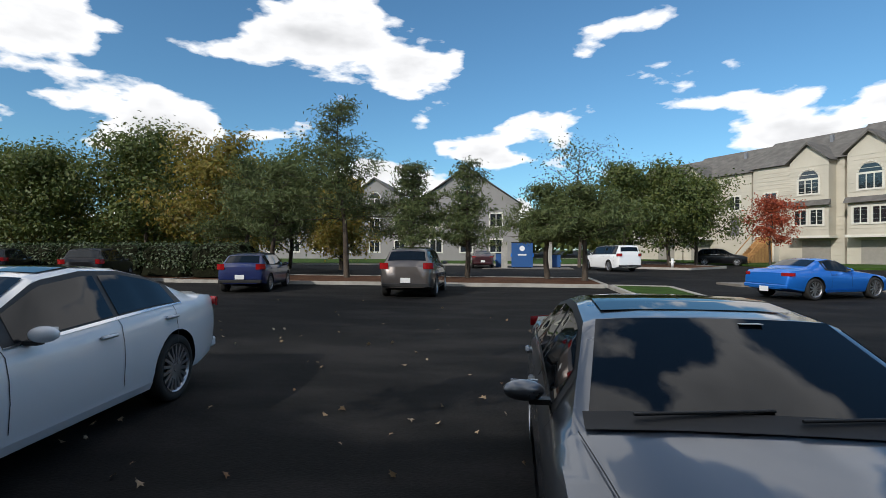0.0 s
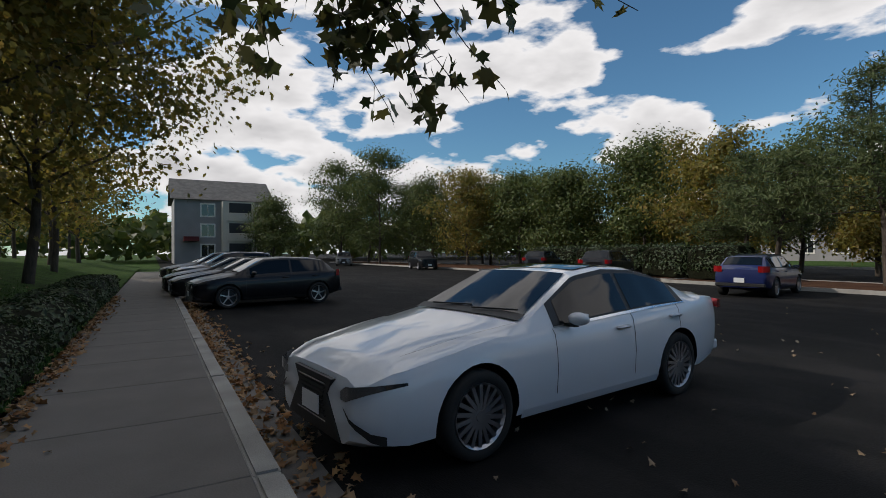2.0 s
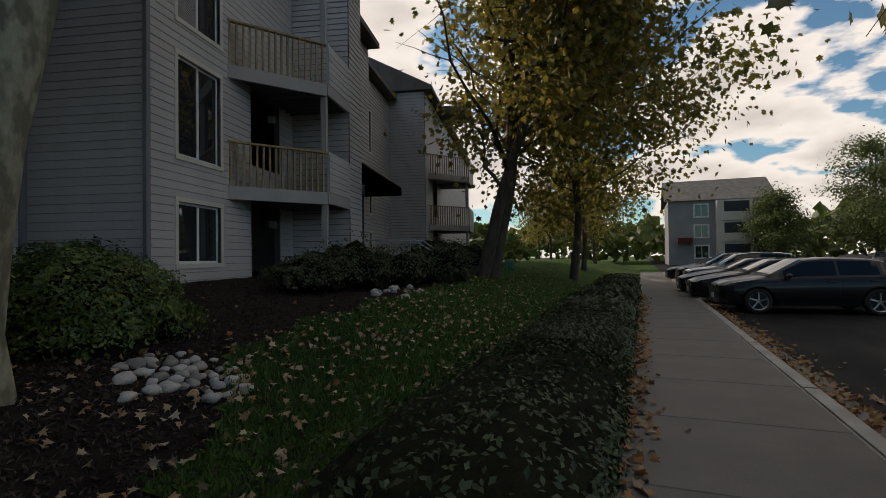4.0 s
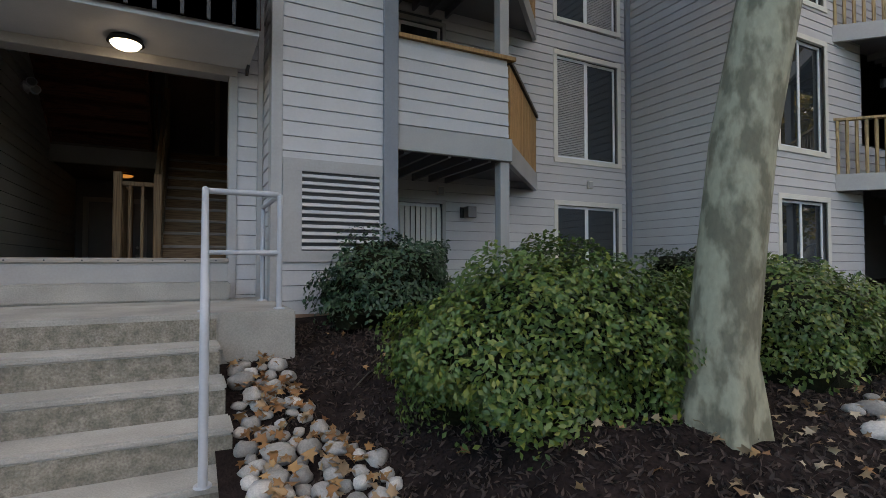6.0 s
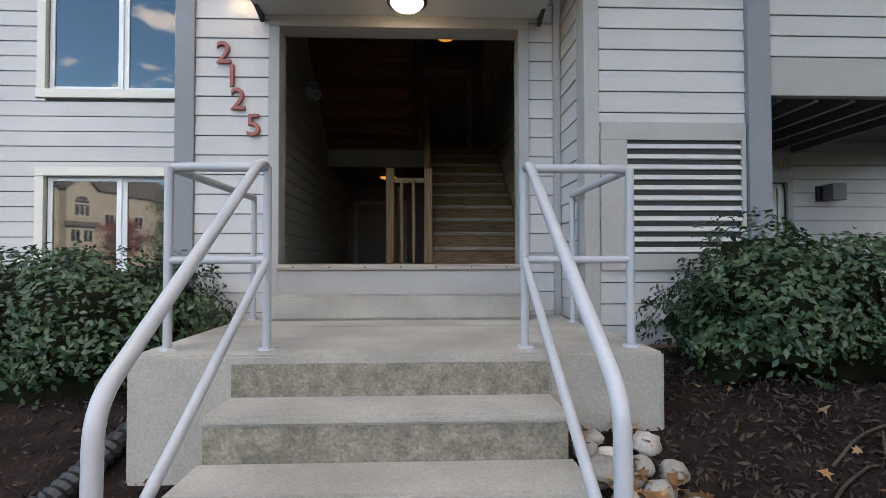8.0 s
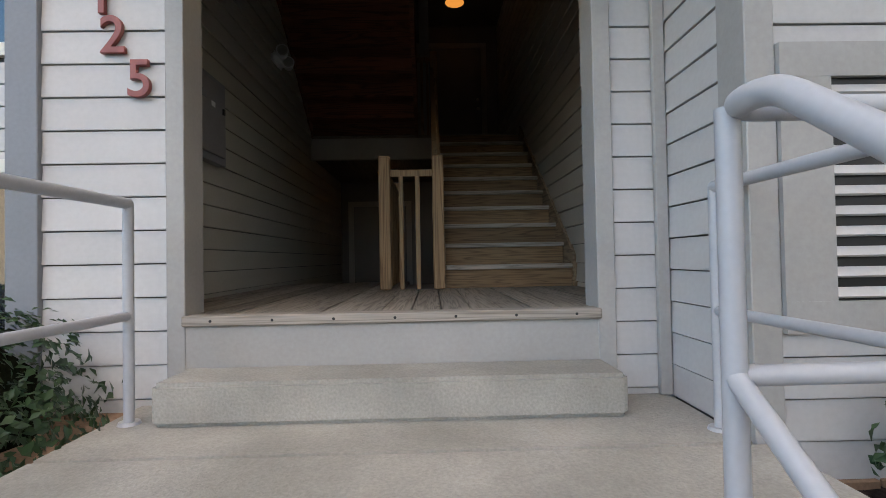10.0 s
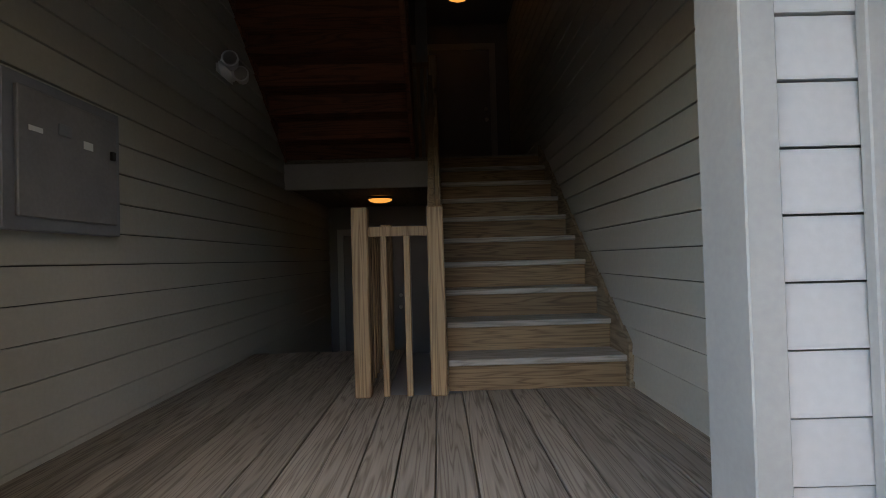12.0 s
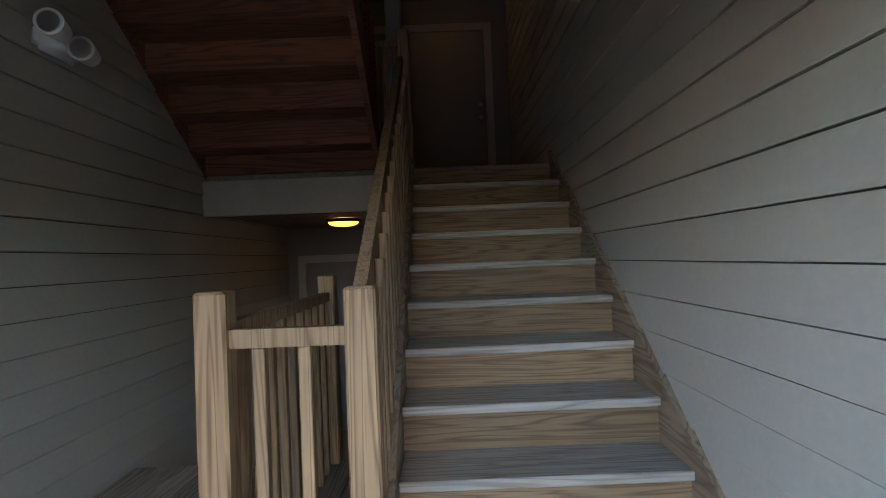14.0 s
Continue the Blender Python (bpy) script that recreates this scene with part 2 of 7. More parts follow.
M = {
    "siding": material("siding_paint", (0.50, 0.485, 0.48), 0.55, vary=0.10, scale=1.5, fine=40, bump=0.05, rand=0.04),
    # the siding paint again, darkened and warmed for the dim breezeway light
    "siding_dim": material("siding_paint_dimmed", (0.41, 0.39, 0.345), 0.55, vary=0.10, scale=1.5, fine=40, bump=0.05, rand=0.04),
    "trim": material("grey_trim_paint", (0.365, 0.35, 0.335), 0.5, vary=0.12, scale=2, fine=50, bump=0.06, rand=0.03),
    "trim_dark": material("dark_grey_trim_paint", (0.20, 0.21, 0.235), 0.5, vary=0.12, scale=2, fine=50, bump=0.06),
    "cream": material("cream_window_paint", (0.66, 0.63, 0.56), 0.5, vary=0.08, scale=2, bump=0.03),
    "white": material("white_paint", (0.75, 0.76, 0.77), 0.4, vary=0.06, bump=0.02),
    "concrete": material("weathered_concrete", (0.40, 0.38, 0.345), 0.9, vary=0.28, scale=2.2, fine=90, bump=0.35),
    "aggregate": material("exposed_aggregate", (0.34, 0.305, 0.25), 0.95, vary=0.5, scale=16, fine=75, bump=1.0, second=(0.19, 0.175, 0.14)),
    "walk": material("pavement_concrete", (0.18, 0.163, 0.145), 0.9, vary=0.22, scale=1.2, fine=80, bump=0.25),
    "asphalt": material("worn_asphalt", (0.025, 0.0235, 0.023), 0.85, vary=0.55, scale=0.9, fine=55, bump=0.6, spec=0.12, second=(0.010, 0.010, 0.010), stretch=(0.6, 1.5, 1), thr=(0.44, 0.66)),
    "mulch": material("dark_mulch", (0.034, 0.023, 0.021), 1.0, vary=0.6, scale=6, fine=45, bump=1.0, spec=0.1),
    "grass": material("mown_grass", (0.060, 0.115, 0.022), 0.95, vary=0.45, scale=2.0, fine=70, bump=0.8, spec=0.1),
    "soil": material("pine_straw_soil", (0.12, 0.06, 0.035), 1.0, vary=0.4, scale=2, fine=40, bump=0.8, spec=0.1),
    "metal_rail": material("grey_rail_paint", (0.41, 0.42, 0.45), 0.38, vary=0.08, scale=4, bump=0.03),
    "deck": grained("grey_deck_boards", (0.25, 0.215, 0.18), (0.135, 0.11, 0.09), rings=18.0, along=(1, 0.04, 1), rand=0.22),
    "tread": grained("weathered_tread", (0.31, 0.27, 0.235), (0.20, 0.17, 0.14), rings=15.0, along=(0.05, 1, 1)),
    "riser": grained("pine_riser", (0.22, 0.135, 0.07), (0.12, 0.068, 0.034), rings=17.0, along=(0.045, 1, 1), rand=0.25),
    "post": grained("pine_post", (0.29, 0.18, 0.095), (0.16, 0.09, 0.045), rings=16.0, along=(1, 1, 0.04), rand=0.15),
    "redwood": grained("dark_red_stringer", (0.17, 0.062, 0.03), (0.08, 0.028, 0.014), along=(0.08, 1, 1), rand=0.2),
    "cedar": grained("cedar_boards", (0.40, 0.22, 0.08), (0.28, 0.14, 0.05), along=(1, 1, 0.08), rand=0.15),
    "picket": grained("weathered_pickets", (0.36, 0.25, 0.12), (0.20, 0.13, 0.06), along=(1, 1, 0.08), rand=0.15),
    "bark": material("brown_bark", (0.11, 0.085, 0.065), 0.95, vary=0.5, scale=8, fine=40, bump=1.0, stretch=(1, 1, 0.25)),
    "sycamore": material("sycamore_bark", (0.31, 0.30, 0.215), 0.85, vary=0.25, scale=10.0, fine=45, bump=0.4, second=(0.15, 0.14, 0.095), stretch=(1, 1, 0.5), thr=(0.43, 0.57)),
    "glass": glass("window_glass"),
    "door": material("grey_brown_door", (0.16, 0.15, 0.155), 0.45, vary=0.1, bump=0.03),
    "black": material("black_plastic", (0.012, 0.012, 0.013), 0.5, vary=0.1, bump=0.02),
    "dark_in": material("dark_room", (0.03, 0.03, 0.03), 0.9, bump=0),
    "ceiling": material("painted_soffit", (0.50, 0.49, 0.48), 0.7, vary=0.08, bump=0.03),
    "roof": material("grey_shingles", (0.16, 0.15, 0.14), 0.95, vary=0.35, scale=1.5, fine=30, bump=0.6),
    "red": material("red_number_paint", (0.30, 0.075, 0.065), 0.5, vary=0.15, bump=0.05),
    "alarm": material("red_plastic", (0.5, 0.02, 0.02), 0.35, vary=0.05, bump=0.0),
    "awning": material("maroon_canvas", (0.12, 0.012, 0.014), 0.8, vary=0.2, bump=0.2),
    "brick": material("tan_brick", (0.28, 0.17, 0.11), 0.9, vary=0.3, bump=0.4, rand=0.2),
    "stone": material("river_stone", (0.42, 0.39, 0.36), 0.75, vary=0.25, scale=6, fine=60, bump=0.25, rand=0.45),
    "leaf_litter": leafy("fallen_leaves", [(0.30, 0.14, 0.045), (0.22, 0.10, 0.04), (0.38, 0.22, 0.09), (0.28, 0.20, 0.13)], 0.8, 0.1),
    "bush": leafy("viburnum_leaves", [(0.045, 0.090, 0.020), (0.065, 0.120, 0.024), (0.085, 0.145, 0.028), (0.18, 0.20, 0.03)], 0.42, 0.2),
    "bush_dark": leafy("holly_leaves", [(0.022, 0.055, 0.026), (0.03, 0.07, 0.028), (0.045, 0.09, 0.035)], 0.35, 0.15),
    "hedge": leafy("clipped_hedge_leaves", [(0.022, 0.040, 0.014), (0.035, 0.06, 0.018), (0.05, 0.07, 0.02)], 0.5, 0.15),
    "oak": leafy("deciduous_leaves", [(0.065, 0.095, 0.024), (0.095, 0.13, 0.03), (0.13, 0.14, 0.03)], 0.55, 0.35),
    "autumn": leafy("yellowing_leaves", [(0.13, 0.14, 0.03), (0.30, 0.24, 0.04), (0.17, 0.16, 0.035), (0.33, 0.21, 0.05)], 0.55, 0.5),
    "pine": leafy("pine_needles", [(0.06, 0.09, 0.026), (0.09, 0.12, 0.036), (0.12, 0.14, 0.045)], 0.6, 0.2),
    "maple": leafy("red_maple_leaves", [(0.30, 0.04, 0.02), (0.38, 0.08, 0.03), (0.24, 0.05, 0.02)], 0.55, 0.3),
    "sycautumn": leafy("turning_sycamore_leaves", [(0.08, 0.09, 0.022), (0.28, 0.22, 0.04), (0.13, 0.13, 0.03), (0.30, 0.20, 0.045)], 0.55, 0.6),
    "sycleaf": leafy("sycamore_leaves", [(0.05, 0.07, 0.02), (0.08, 0.09, 0.025), (0.12, 0.10, 0.03)], 0.55, 0.35),
    "core": material("bush_inner_shade", (0.018, 0.020, 0.010), 1.0, vary=0.5, scale=9, bump=0.5, spec=0.1),
    "lamp_warm": glowing("lit_lamp_glass", (1.0, 0.85, 0.6), 5.0),
    "lamp_dim": glowing("dim_orange_lamp", (1.0, 0.42, 0.09), 0.22),
}

# ---- building blocks ----
def box(bm, x0, x1, y0, y1, z0, z1, m=None):
    r = bmesh.ops.create_cube(bm, size=1.0, matrix=Matrix.Translation(((x0 + x1) / 2, (y0 + y1) / 2, (z0 + z1) / 2)) @ Matrix.Diagonal((abs(x1 - x0), abs(y1 - y0), abs(z1 - z0), 1)))
    if m is not None:
        bmesh.ops.transform(bm, matrix=m, verts=r["verts"])
    return r["verts"]


def rod(bm, a, b, r0, r1=None, seg=10):
    a, b = Vector(a), Vector(b)
    m = Matrix.Translation((a + b) / 2) @ (b - a).to_track_quat("Z", "Y").to_matrix().to_4x4()
    return bmesh.ops.create_cone(bm, cap_ends=True, segments=seg, radius1=r0, radius2=r0 if r1 is None else r1, depth=(b - a).length, matrix=m)["verts"]


def bevel(bm, width, seg=1):
    bmesh.ops.bevel(bm, geom=list(bm.edges), offset=width, segments=seg, affect="EDGES", clamp_overlap=True)


def mesh_of(name, bm, mat, smooth=False):
    me = bpy.data.meshes.new(name)
    bm.normal_update()
    bm.to_mesh(me)
    bm.free()
    for m in (mat if isinstance(mat, (list, tuple)) else [mat]):
        me.materials.append(m)
    if smooth:
        me.shade_smooth()
    return me


def part(name, bm, mat, parent=None, label="", smooth=False):
    ob = new(name, mesh_of(name, bm, mat, smooth))
    if parent is not None:
        ob.parent = parent
    return tagged(ob, label)


def piece(name, me, parent, m=None):
    ob = new(name, me)
    ob.parent = parent
    if m is not None:
        ob.matrix_basis = m
    return ob


def solid(name, dims, mat, parent=None, label="", bev=0.0, m=None):
    bm = bmesh.new()
    box(bm, *dims)
    if bev:
        bevel(bm, bev)
    ob = part(name, bm, mat, parent, label)
    if m is not None:
        ob.matrix_basis = m
    return ob


def thing(name, label, category, m=None, group="", kind=""):
    ob = new(name)
    ob.empty_display_size = 0.1
    if m is not None:
        ob.matrix_basis = m
    return tagged(ob, label, category, group, kind)


def setting(ob, label, category):
    return tagged(ob, label, category, "", "structure")


COURSE = 0.146
# wall backing coloured dark, to draw the shadow under each board's lip
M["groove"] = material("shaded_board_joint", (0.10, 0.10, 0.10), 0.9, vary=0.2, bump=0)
LAP = {}


def lap_board(length, mat, course=COURSE):
    """One clapboard, thin at its top edge and thick at its lower lip; shared between equal boards."""
    key = (round(length, 2), mat.name, course)
    if key not in LAP:
        bm = bmesh.new()
        prof = [(0.0, 0.0), (-0.026, 0.0), (-0.027, 0.006), (-0.018, course - 0.006), (0.0, course - 0.006)]
        ends = [[bm.verts.new((s, d, z)) for d, z in prof] for s in (0.0, length)]
        bm.faces.new(ends[0])
        bm.faces.new(ends[1][::-1])
        for i in range(5):
            j = (i + 1) % 5
            bm.faces.new((ends[0][j], ends[0][i], ends[1][i], ends[1][j]))
        LAP[key] = mesh_of("clapboard", bm, mat)
    return LAP[key]


WALLS = []


def wall(name, p0, p1, z0, z1, mat, holes=(), thick=0.14, siding=True, label="", joined=False, start=None, course=COURSE):
    """A wall from p0 to p1, its outside to the right of that way. holes: (s0, s1, za, zb). Boards are laid later, with lay_boards()."""
    a, b = Vector(p0), Vector(p1)
    L = (b - a).length
    ang = math.atan2(b.y - a.y, b.x - a.x)
    bm = bmesh.new()
    ss = sorted({0.0, L, *[h[0] for h in holes], *[h[1] for h in holes]})
    for s0, s1 in zip(ss, ss[1:]):
        cuts = sorted((h[2], h[3]) for h in holes if h[0] <= s0 + 1e-6 and h[1] >= s1 - 1e-6)
        z = z0
        for c0, c1 in cuts:
            if c0 > z + 1e-4:
                box(bm, s0, s1, 0, thick, z, c0)
            z = max(z, c1)
        if z < z1 - 1e-4:
            box(bm, s0, s1, 0, thick, z, z1)
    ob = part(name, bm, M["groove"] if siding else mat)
    ob.matrix_basis = Matrix.Translation((a.x, a.y, 0)) @ Matrix.Rotation(ang, 4, "Z")
    setting(ob, label or "grey painted clapboard wall of the apartment building", "wall")
    if siding:
        WALLS.append((ob, L, z0 if start is None else start, z1, mat, holes, joined, course))
    return ob


def lay_boards():
    for ob, L, z0, z1, mat, holes, joined, course in WALLS:
        rows = int((z1 - z0) / course)
        runs = []
        for i in range(rows):
            z = z0 + i * course
            segs = [(0.0, L)]
            for h0, h1, ha, hb in holes:
                if hb > z + 0.01 and ha < z + course - 0.01:
                    segs = [q for s0, s1 in segs for q in ((s0, min(s1, h0)), (max(s0, h1), s1)) if q[1] - q[0] > 0.02]
            runs += [(s0, s1, z) for s0, s1 in segs]
        if joined:
            bm = bmesh.new()
            for s0, s1, z in runs:
                v = [bm.verts.new(p) for p in ((s0, -0.024, z), (s1, -0.024, z), (s1, -0.012, z + course - 0.014), (s0, -0.012, z + course - 0.014), (s0, 0, z), (s1, 0, z))]
                bm.faces.new((v[0], v[1], v[2], v[3]))
                bm.faces.new((v[4], v[5], v[1], v[0]))
            tagged(part("clapboards", bm, mat, ob), kind="stuff")
        else:
            for s0, s1, z in runs:
                piece("clapboard", lap_board(s1 - s0, mat, course), ob, Matrix.Translation((s0, 0, z)))


def window(name, m, w, h, sashes=2, frame_mat=None, blinds=(), label="", rail=0.045, casing=0.085):
    """A window in a wall: m puts its lower left corner on the wall's face, x along the wall and -y outside."""
    fm = frame_mat or M["cream"]
    t = thing(name, label or "cream-framed sliding window with two dark panes", "window", m, kind="structure")
    bm = bmesh.new()
    c = casing
    for d in ((-c, w + c, -0.035, 0.02, h, h + c), (-c, w + c, -0.045, 0.02, -c, 0), (-c, 0, -0.033, 0.02, 0, h), (w, w + c, -0.033, 0.02, 0, h)):
        box(bm, *d)
    bevel(bm, 0.003)
    part("casing", bm, fm, t)
    pw = w / sashes
    for i in range(sashes):
        bm = bmesh.new()
        x0, x1, y0 = i * pw, (i + 1) * pw, 0.03 + 0.02 * (i % 2)
        for d in ((x0, x1, y0, y0 + 0.035, 0, rail), (x0, x1, y0, y0 + 0.035, h - rail, h), (x0, x0 + rail, y0, y0 + 0.035, rail, h - rail), (x1 - rail, x1, y0, y0 + 0.035, rail, h - rail)):
            box(bm, *d)
        sash = part("sash", bm, M["white"], t)
        bm = bmesh.new()
        box(bm, x0 + rail, x1 - rail, y0 + 0.012, y0 + 0.02, rail, h - rail)
        part("pane", bm, M["glass"], sash)
        if i in blinds:
            bm = bmesh.new()
            k = int((h - 2 * rail) / 0.03)
            for j in range(k):
                box(bm, x0 + rail, x1 - rail, y0 + 0.006, y0 + 0.0105, rail + j * 0.03, rail + j * 0.03 + 0.022)
            part("blind", bm, M["trim"], t, "closed grey slatted blind")
    return t


# ---- ground ----
LOT = pose(0.80, -7.10, 0, 0, 0, -13)
LOT_INV = LOT.inverted()
SW_Z, ASPH_Z = -0.18, -0.33


def smooth(a, b, v):
    k = min(1.0, max(0.0, (v - a) / (b - a)))
    return k * k * (3 - 2 * k)


def bed_height(x, y):
    """Height of the planted ground between the pavement and the house."""
    q = LOT_INV @ Vector((x, y, 0))
    z = float(np.interp(q.y, (0, 1.0, 2.7, 3.3, 6.0, 8.0), (SW_Z, -0.08, 0.27, 0.46, 0.80, 0.88)))
    side = float(np.interp(y, (-7.0, -4.0, -2.75, -2.55, -1.98, -0.9, 1.0), (SW_Z, -0.01, 0.26, 0.34, 0.57, 0.78, 0.85)))
    z += (min(z, side) - z) * (1 - smooth(1.3, 2.5, x))
    if x < 0.2:
        z = min(z, SW_Z + 0.18 * smooth(0.2, 3.0, q.y) + 0.62 * smooth(-3.3, -0.9, y))
    z += 0.08 * math.exp(-((x - 3.1) ** 2 + (y + 4.2) ** 2) / 0.8)
    return z + 0.02 * noise.noise(Vector((x * 1.7, y * 1.7, 0)))


def patch(name, x0, x1, y0, y1, step, height, keep, mat, label, category, lot=False):
    """A sheet of ground on a grid, kept where keep(x, y) holds."""
    nx, ny = int((x1 - x0) / step), int((y1 - y0) / step)
    verts, faces, idx = [], [], {}
    for i in range(nx):
        for j in range(ny):
            cx, cy = x0 + (i + 0.5) * step, y0 + (j + 0.5) * step
            if not keep(cx, cy):
                continue
            f = []
            for a, b in ((i, j), (i + 1, j), (i + 1, j + 1), (i, j + 1)):
                if (a, b) not in idx:
                    x, y = x0 + a * step, y0 + b * step
                    idx[a, b] = len(verts)
                    verts.append((x, y, height(x, y)))
                f.append(idx[a, b])
            faces.append(f)
    me = bpy.data.meshes.new(name)
    me.from_pydata(verts, [], faces)
    me.materials.append(mat)
    me.shade_smooth()
    return setting(new(name, me), label, category)


LAWN_X, LAWN_Y = (2.5, 3.0, 4.3, 5.05, 8, 11, 20, 60), (-7.0, -5.45, -5.2, -4.75, -4.9, -5.2, -6.3, -9.0)
LAWN = lambda x, y: x > 2.6 and y < float(np.interp(x, LAWN_X, LAWN_Y)) + 0.12 * math.sin(x * 3.1)
in_lot = lambda x, y: (LOT_INV @ Vector((x, y, 0))).y < 0.02
ON_STEPS = lambda x, y: -0.50 < x < 0.90 and y > -7.2 or -0.98 < x < 1.40 and y > -1.85
patch("ground_bed", -14, 40, -18, 1.1, 0.16, bed_height, lambda x, y: not in_lot(x, y) and not ON_STEPS(x, y), M["mulch"], "dark shredded mulch bed in front of the building", "planting bed")
patch("ground_lawn", 2, 60, -26, -3.5, 0.12, lambda x, y: bed_height(x, y) + 0.02, lambda x, y: not in_lot(x, y) and LAWN(x, y), M["grass"], "short green lawn strewn with fallen leaves", "lawn")
bm = bmesh.new()
for a, b, c, d in ((-600, -600, 600, -1.80),):
    bm.faces.new([bm.verts.new(p) for p in ((a, b, ASPH_Z), (c, b, ASPH_Z), (c, d, ASPH_Z), (a, d, ASPH_Z))])
road = part("road", bm, M["asphalt"])
road.matrix_basis = LOT
setting(road, "worn dark asphalt of the parking lot", "road")
bm = bmesh.new()
bm.faces.new([bm.verts.new(p) for p in ((-600, -600, -0.42), (600, -600, -0.42), (600, 600, -0.42), (-600, 600, -0.42))])
setting(part("ground", bm, M["grass"]), "grass and earth reaching to the horizon", "ground")

# pavement slabs and kerb stones
pav = thing("pavement", "grey concrete pavement beside the parking bays", "pavement", LOT, kind="structure")
bm = bmesh.new()
box(bm, 0, 1.49, -1.71, -0.01, -0.1, 0)
bevel(bm, 0.008)
slab_me = mesh_of("slab", bm, M["walk"])
bm = bmesh.new()
box(bm, 0, 2.98, -1.90, -1.72, -0.3, 0)
bevel(bm, 0.02, 2)
kerb_me = mesh_of("kerb_stone", bm, M["concrete"])
for i in range(-10, 30):
    piece("slab", slab_me, pav, Matrix.Translation((i * 1.5 + 0.45, 0, SW_Z)))
for i in range(-5, 15):
    piece("kerb_stone", kerb_me, pav, Matrix.Translation((i * 3.0 + 0.45, 0, SW_Z + 0.004)))
solid("bedding", (-15, 45, -1.75, 0.0, -0.5, SW_Z - 0.02), M["concrete"], pav)
solid("gutter", (-15, 45, -2.25, -1.85, -0.5, ASPH_Z + 0.006), M["walk"], pav)

# ---- the house: walls ----
TOP = 8.3
S = M["siding"]
DECK = 1.355
EX, EY = 0.03, -0.25                     # the entry front stands before the wall line
# entry front with the opening
wall("wall_entry", (-1.62, EY), (1.46, EY), 0.6, TOP, S, [(0.76, 2.745, 0.95, 3.33)], label="clapboard entry front round a tall open doorway", start=0.827, course=0.1555)
# left wall, set back
WL = wall("wall_left", (-9.0, 0.70), (-1.62, 0.70), 0.4, TOP, S, [(5.68, 7.08, 1.14, 2.21), (5.68, 7.08, 3.05, 4.85), (5.68, 7.08, 5.56, 7.35)], start=0.6)
wall("wall_left_return", (-1.62, 0.70), (-1.62, EY), 0.4, TOP, S)
# return and louvre bay
wall("wall_right_return", (1.46, EY), (1.46, -0.88), 0.6, TOP, S, start=0.95)
WB = wall("wall_louvre_bay", (1.46, -0.88), (2.62, -0.88), 0.5, TOP, S, start=0.80)
# wall behind the patio with windows
wall("wall_patio", (2.62, 0.87), (8.08, 0.87), 0.4, TOP, S, [(3.74, 5.14, 1.23, 2.30), (3.74, 5.14, 3.12, 4.90), (3.74, 5.14, 5.56, 7.35), (0.13, 1.53, 0.75, 2.2), (0.13, 1.53, 3.0, 4.9)], start=0.78)
wall("wall_bay_side", (2.62, -0.75), (2.62, 0.87), 0.4, TOP, S, start=0.8)
# neighbouring front
wall("wall_next_return", (8.08, 0.87), (8.08, -1.37), 0.3, TOP + 0.4, S, start=0.75)
wall("wall_next", (8.08, -1.37), (13.5, -1.37), 0.3, TOP + 0.4, S, [(0.76, 2.04, 1.2, 2.30), (0.76, 2.04, 3.12, 4.90), (0.76, 2.04, 5.56, 7.35), (3.2, 4.6, 0.8, 2.8), (3.2, 4.6, 3.4, 5.4)], start=0.75)

# ---- entry: opening trim, soffit, awning ----
def timber(name, dims, mat, label, category="trim", bev=0.004):
    return setting(solid(name, dims, mat, bev=bev), label, category)


def moved_in(first):
    """Moves the things made since the list first was taken from the wall line to the entry's own place."""
    for ob in list(bpy.data.objects):
        if ob.parent is None and ob.name not in first:
            ob.matrix_basis = Matrix.Translation((EX, EY, 0)) @ ob.matrix_basis


timber("trim_corner_left", (-1.62, -1.47, EY - 0.05, EY + 0.10, 0.55, TOP), M["trim_dark"], "dark grey corner board beside the house number")
timber("trim_inner_corner", (1.375, 1.432, EY - 0.06, EY - 0.027, 0.95, TOP), M["trim"], "grey corner board in the recess")
timber("trim_bay_corner", (1.428, 1.535, -0.912, -0.74, 0.80, TOP), M["trim"], "grey corner board of the louvre bay")
timber("trim_bay_post", (2.56, 2.72, -0.95, -0.70, 0.62, TOP), M["trim_dark"], "dark grey corner post of the louvre bay")
before = {ob.name for ob in bpy.data.objects}
timber("trim_left_jamb", (-0.925, -0.84, -0.045, 0.15, 0.95, 3.248), M["trim"], "grey painted jamb of the entry opening")
timber("trim_right_jamb", (1.065, 1.15, -0.045, 0.15, 0.95, 3.248), M["trim"], "grey painted jamb of the entry opening")
timber("trim_header", (-0.925, 1.15, -0.05, 0.16, 3.25, 3.56), M["trim"], "grey painted header over the entry")
soff = timber("ceiling_porch", (-1.0, 1.25, -0.93, -0.052, 3.34, 3.43), M["ceiling"], "painted soffit over the entry", "ceiling")
# awning above the entry
aw = thing("awning", "dark maroon canvas awning on a ribbed frame over the entry", "awning", pose(0, 0, 0))
bm = bmesh.new()
v = [bm.verts.new(p) for p in ((-1.0, -0.97, 3.38), (1.26, -0.97, 3.38), (1.26, -0.03, 4.6), (-1.0, -0.03, 4.6), (-1.0, -0.97, 3.75), (1.26, -0.97, 3.75))]
for f in ((4, 5, 2, 3), (0, 1, 5, 4)):
    bm.faces.new([v[i] for i in f])
g = bmesh.ops.solidify(bm, geom=list(bm.faces), thickness=0.012)
part("canvas", bm, M["awning"], aw)
for i in range(12):
    x = -0.98 + i * 0.2
    solid("rib", (x, x + 0.03, -1.005, -0.98, 3.385, 3.74), M["black"], aw)
